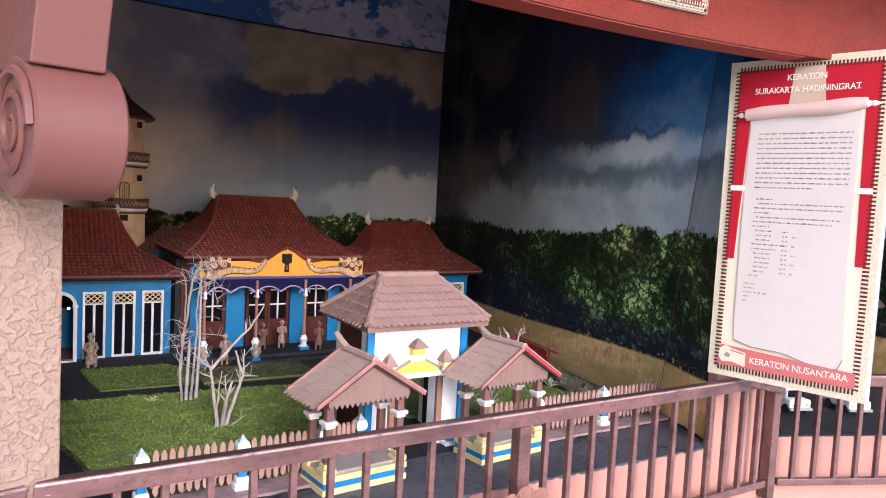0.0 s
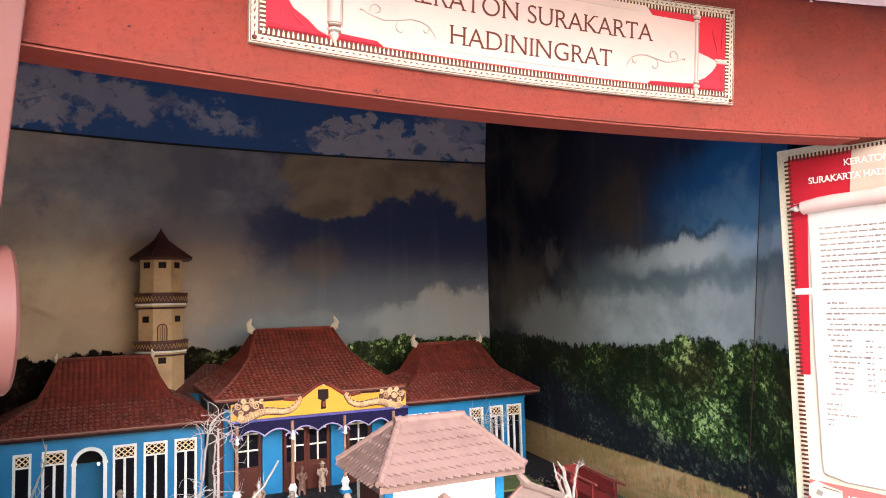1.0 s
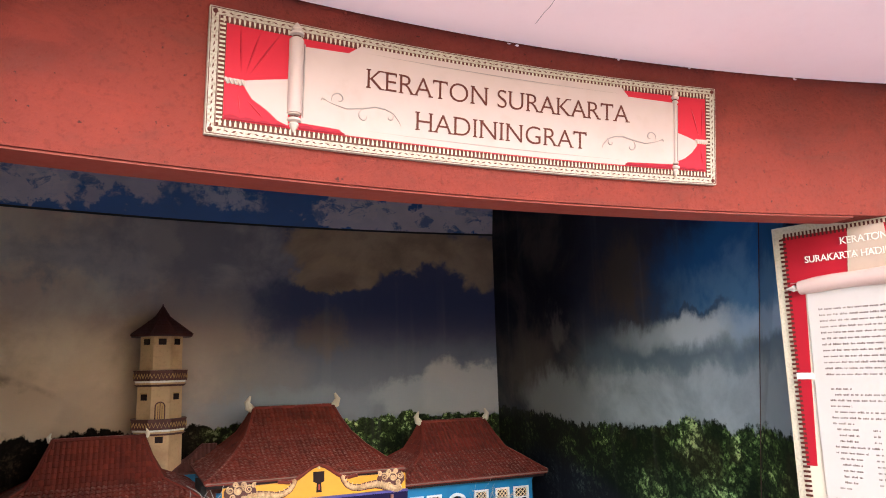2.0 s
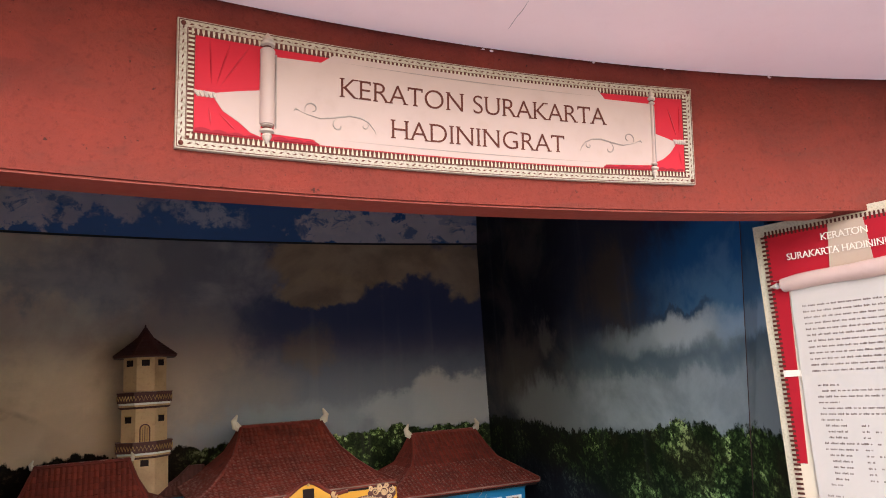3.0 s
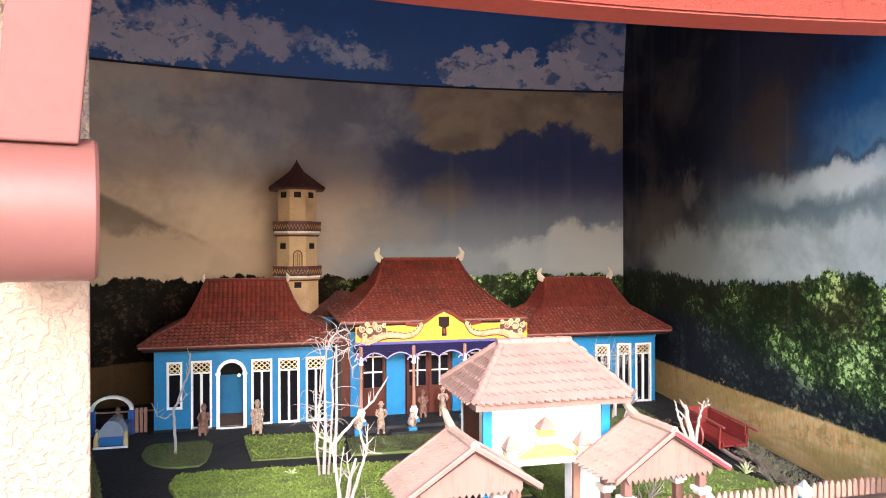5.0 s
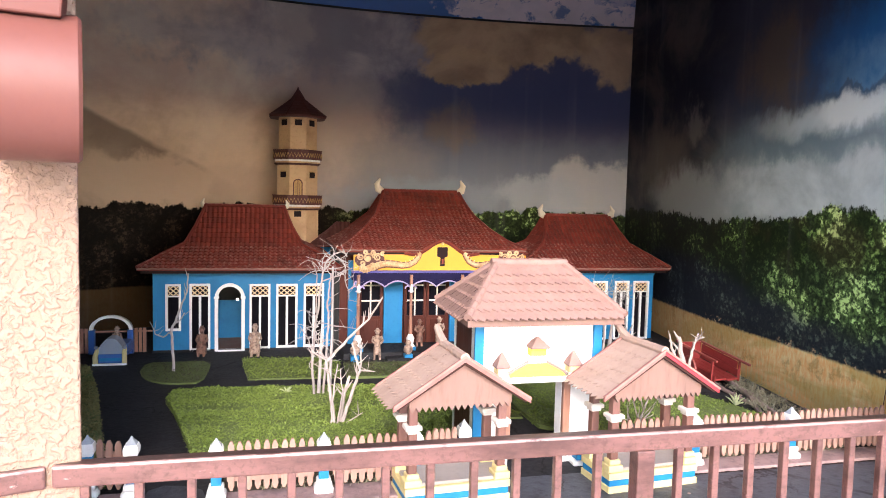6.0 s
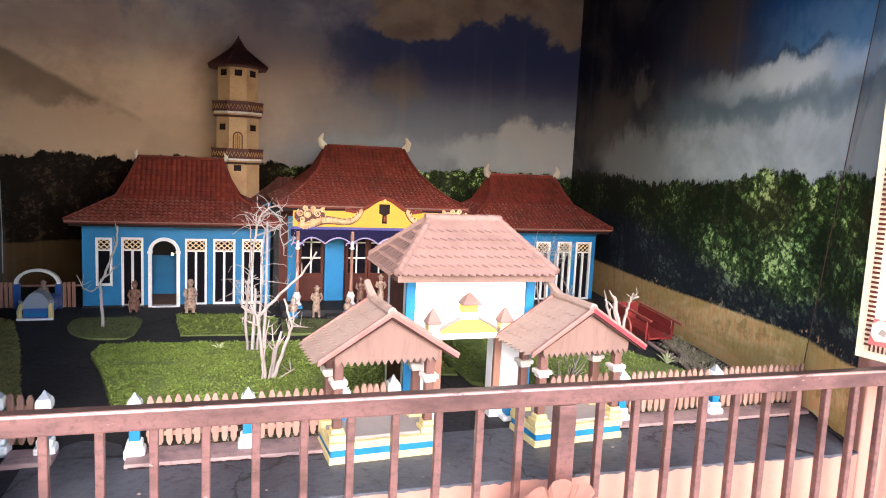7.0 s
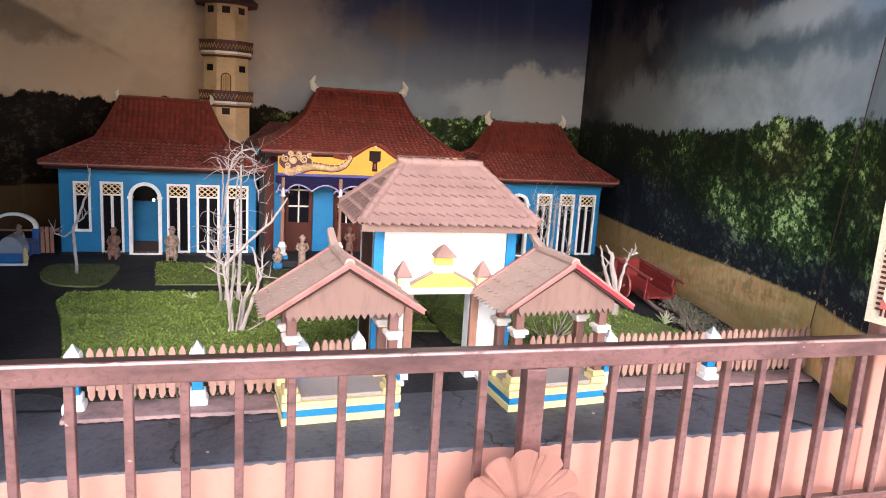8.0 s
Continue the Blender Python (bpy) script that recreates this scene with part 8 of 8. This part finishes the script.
# ---- information panel ----
def info_panel():
    a, b = Vector((2.553, 1.985)), Vector((2.697, 1.447))
    d = (b - a).normalized()
    n = Vector((d.y, -d.x))
    if n.x > 0:
        n = -n
    W, z0, H = (b - a).length, 0.971, 1.224

    def at(u, v, off=0.0):
        p = a + d * u + n * off
        return Vector((p.x, p.y, z0 + v))
    ob = thing("info_panel", at(W / 2, 0), "upright information board with toothed cream border and scroll print", "sign board")

    def slab(u0, u1, v0, v1, o0, o1, bev=0.0):
        bm = bmesh.new()
        box(bm, u0, u1, o0, o1, v0, v1, bev)
        for q in bm.verts:
            q.co = at(q.co.x, q.co.z, q.co.y)
        return bm

    def plate(pts, off, thick=0.0012):
        bm = bmesh.new()
        prism(bm, pts, "y", off, off + thick)
        for q in bm.verts:
            q.co = at(q.co.x, q.co.z, q.co.y)
        return bm
    part("case", slab(0, W, 0, H, -0.055, 0.0, 0.004), edge_grey, ob, "grey metal case")
    part("board", slab(0, W, 0, H, 0.0005, 0.006, 0.001), panel_border, ob, "cream ornamental border")
    g = 0.036
    part("field", plate(rect(g, W - g, g, H - g), 0.0065), panel_cream, ob, "parchment coloured printed field")
    part("red_print", plate(rect(g, W - g, H - 0.188, H - g), 0.0082), plaque_red, ob, "red printed cloth")
    part("red_print", plate([(W - g - 0.035, 0.475), (W - g, 0.475), (W - g, H - 0.19), (W - g - 0.045, H - 0.19)], 0.0082), plaque_red, ob)
    part("red_print", plate([(g, 0.465), (g + 0.032, 0.465), (g + 0.055, H - 0.19), (g, H - 0.19)], 0.0082), plaque_red, ob)
    part("tape", plate([(W * 0.400, H - 0.175), (W * 0.625, H - 0.175), (W * 0.605, H - g), (W * 0.425, H - g)], 0.0099), panel_tape, ob, "pale tape strip")
    bm = bmesh.new()
    for i in range(40):
        u = g + (W - 2 * g) * (i + 0.25) / 40
        w = (W - 2 * g) / 40 * 0.5
        for v0, v1 in ((g - 0.012, g + 0.010), (H - g - 0.010, H - g + 0.012)):
            bm.faces.new([bm.verts.new(at(p[0], p[1], 0.0102)) for p in rect(u, u + w, v0, v1)])
    for i in range(80):
        v = g + (H - 2 * g) * (i + 0.25) / 80
        h = (H - 2 * g) / 80 * 0.5
        for u0, u1 in ((g - 0.012, g + 0.010), (W - g - 0.010, W - g + 0.012)):
            bm.faces.new([bm.verts.new(at(p[0], p[1], 0.0102)) for p in rect(u0, u1, v, v + h)])
    part("border_teeth", bm, ink, ob, "dark toothed edging")
    sh = [(0.095, 0.150), (0.16, 0.132), (0.28, 0.128), (0.40, 0.095), (0.462, 0.105), (0.475, 0.14), (0.462, 0.5), (0.465, 1.02), (0.095, 1.02), (0.088, 0.6), (0.09, 0.2)]
    part("scroll_sheet", plate(sh, 0.0105), paper, ob, "pale unrolled scroll sheet")
    part("scroll_roll", tube(bmesh.new(), [at(0.075 + (W - 0.15) * k / 8, 1.018 + 0.026 * k / 8 + 0.003 * math.sin(k * 0.9), 0.012) for k in range(9)], [0.022, 0.025, 0.025, 0.024, 0.025, 0.027, 0.0275, 0.026, 0.018], 14), panel_roll, ob, "rolled top of the scroll", smooth=True)
    part("roll_mouth", tube(bmesh.new(), [at(0.0742, 1.018, 0.012), at(0.0748, 1.018, 0.012)], 0.0155, 12), ink, ob, "dark mouth of the roll")
    for u, v, s in ((0.075, 1.018, -1), (W - 0.075, 1.042, 1)):
        part("roller_knob", tube(bmesh.new(), [at(u + s * q, v, 0.012) for q in (0, 0.01, 0.02, 0.03, 0.042)], [0.013, 0.008, 0.011, 0.006, 0.002], 8), cream_print, ob, smooth=True)
    part("scroll_shadow_line", tube(bmesh.new(), [at(p[0], p[1], 0.0118) for p in sh[0:6]], 0.0022, 5), faint_ink, ob)
    for v in (0.74,):
        part("roller_band", plate(rect(g, 0.09, v - 0.01, v + 0.01), 0.0118), cream_print, ob)
        part("roller_band", plate(rect(W - 0.09, W - g, v - 0.01, v + 0.01), 0.0118), cream_print, ob)
    part("foot_band", plate([(g, 0.045), (W - g, 0.045), (W - g, 0.10), (g + 0.01, 0.125)], 0.0118), panel_foot, ob, "faded red foot band")
    part("emblem", plate([(g + 0.006, 0.075), (g + 0.02, 0.058), (g + 0.06, 0.062), (g + 0.108, 0.050), (g + 0.108, 0.104), (g + 0.06, 0.114), (g + 0.03, 0.124), (g + 0.008, 0.108)], 0.0135), panel_cream, ob, "plain cream emblem block")
    part("emblem_mark", plate([(g + 0.028, 0.082), (g + 0.046, 0.076), (g + 0.052, 0.090), (g + 0.036, 0.098)], 0.0152), faint_ink, ob)
    part("emblem_mark", plate([(g + 0.050, 0.106), (g + 0.104, 0.098), (g + 0.104, 0.100), (g + 0.050, 0.1085)], 0.0152), ink, ob)
    # illegible lines of text as bars
    rng = random.Random(4)
    def print_line(v, x, end, wide):
        bm = bmesh.new()
        while x < end:
            w = min(rng.uniform(0.008, 0.026) * wide, end - x)
            x1 = x + w
            while x < x1:
                q = rng.uniform(0.0022, 0.0046)
                h = rng.choice((0.0022, 0.0022, 0.0022, 0.0036))
                bm.faces.new([bm.verts.new(at(p[0], p[1], 0.0122)) for p in rect(x, min(x + q, x1), v - 0.0024, v + h)])
                x += q + 0.0009
            x = x1 + 0.0050
        part("text_line", bm, print_ink, ob, "faded line of small print")
    for k in range(12):
        print_line(0.945 - 0.0183 * k, 0.125, 0.445 if k < 11 else 0.33, 1.0)
    v = 0.700
    for k, (x, end) in enumerate(((0.135, 0.195), (0.145, 0.435), (0.130, 0.435), (0.130, 0.190), (0.140, 0.430), (0.130, 0.405), (0.130, 0.190), (0.140, 0.205), (0.145, 0.200), (0.145, 0.200), (0.130, 0.250), (0.130, 0.220), (0.140, 0.205), (0.145, 0.200), (0.145, 0.205), (0.145, 0.200), (0.145, 0.185), (0.130, 0.165))):
        print_line(v, x, end, 0.9)
        if 7 <= k <= 16:
            print_line(v, 0.24, 0.26, 0.5)
            if k % 2 == 0:
                print_line(v, 0.275, 0.29, 0.5)
        v -= 0.0172
    for k in range(5):
        print_line(0.375 - 0.0165 * k, 0.115, (0.16, 0.155, 0.20, 0.14, 0.13)[k], 0.8)

    def place(u, v):
        return lambda p, q, o: at(u - 0 + p, v + q, 0.0125 + o)
    lettering("KERATON", 0.031, place(W * 0.5, 1.150), cream_print, ob, 0.95)
    lettering("SURAKARTA HADININGRAT", 0.0305, place(W * 0.5, 1.105), cream_print, ob, 0.92)
    lettering("KERATON NUSANTARA", 0.034, place(W * 0.59, 0.078), cream_print, ob, 0.92)
    part("bracket", slab(W * 0.3, W * 0.5, -0.03, 0.0, -0.05, -0.01), rail_paint, ob)
    # back batten that ties the case to the pillar
    part("batten", slab(0.05, 0.12, 0.2, 1.0, -0.09, -0.055), edge_grey, ob)


info_panel()


# ---- neighbouring bay, seen past the panel ----
def next_bay():
    bm = bmesh.new()
    prism(bm, [(2.90, 1.99), (4.3, 1.42), (5.3, 4.0), (3.5, 4.9)], "z", G - 0.05, G)
    setting("floor_next_display", bm, asphalt, "black painted floor of the neighbouring display", category="floor")
    bm = bmesh.new()
    prism(bm, [(2.91, 1.98), (4.3, 1.412), (4.31, 1.44), (2.915, 2.01)], "z", 0.0, G - 0.006)
    setting("wall_next_plinth", bm, plinth_pink, "plain salmon plinth of the neighbouring display", category="wall")
    setting("wall_next_back", sheet(bmesh.new(), [(3.4, 4.9), (5.6, 3.9)], 0.3, 3.5, 0.06), mural_side, "printed mural of the neighbouring display", category="wall")
    setting("wall_next_side", sheet(bmesh.new(), [(5.4, 4.3), (4.35, 1.4)], 0.3, 3.5, 0.06), mural_side, category="wall")

    def van(x, y, turn, label):
        ob = thing("toy_van", (x, y, G), label, "toy van", "toy vans")
        m = Matrix.Translation((x, y, G)) @ Matrix.Rotation(turn, 4, "Z")
        part("body", box(bmesh.new(), -0.06, 0.06, -0.03, 0.17, 0.022, 0.07, 0.010, m), white, ob, "white lower body")
        part("cabin", box(bmesh.new(), -0.052, 0.052, 0.01, 0.16, 0.07, 0.115, 0.010, m), white, ob)
        part("windscreen", box(bmesh.new(), -0.044, 0.044, 0.005, 0.0095, 0.075, 0.108, 0, m), glass, ob)
        part("bumper", box(bmesh.new(), -0.062, 0.062, -0.038, -0.031, 0.018, 0.032, 0.002, m), edge_grey, ob)
        for sx in (-1, 1):
            part("headlamp", box(bmesh.new(), sx * 0.04 - 0.01, sx * 0.04 + 0.01, -0.035, -0.03, 0.04, 0.052, 0.002, m), lemon, ob)
            for yy in (0.0, 0.12):
                part("wheel", tube(bmesh.new(), [m @ Vector((sx * 0.045, yy, 0.022)), m @ Vector((sx * 0.063, yy, 0.022))], 0.022, 12), rubber, ob)
    van(3.16, 2.20, radians(-30), "white toy van parked on the black floor")
    van(3.44, 2.12, radians(-20), "white toy van parked on the black floor")
    van(3.72, 1.98, radians(-25), "white toy van parked beside a model house")
    ob = thing("model_house", (4.0, 2.6, G), "small brown model house in the neighbouring display", "house")
    part("wall", B(3.55, 4.6, 2.5, 3.0, G, 1.1), column_wood, ob)
    rings = [(3.4, 4.75, 2.35, 3.15, 1.1), (3.6, 4.5, 2.6, 2.9, 1.3), (3.75, 4.4, 2.7, 2.8, 1.45)]
    part("roof", roof_core(bmesh.new(), rings), roof_pale, ob)
    tiled_slope(rings, "front", 0.03, 0.04, 0.005, ob, roof_pale)
    tiled_slope(rings, "left", 0.03, 0.04, 0.005, ob, roof_pale)
    for i in range(5):
        part("window", B(3.62 + 0.19 * i, 3.73 + 0.19 * i, 2.488, 2.499, 0.8, 1.0), white, ob)


next_bay()
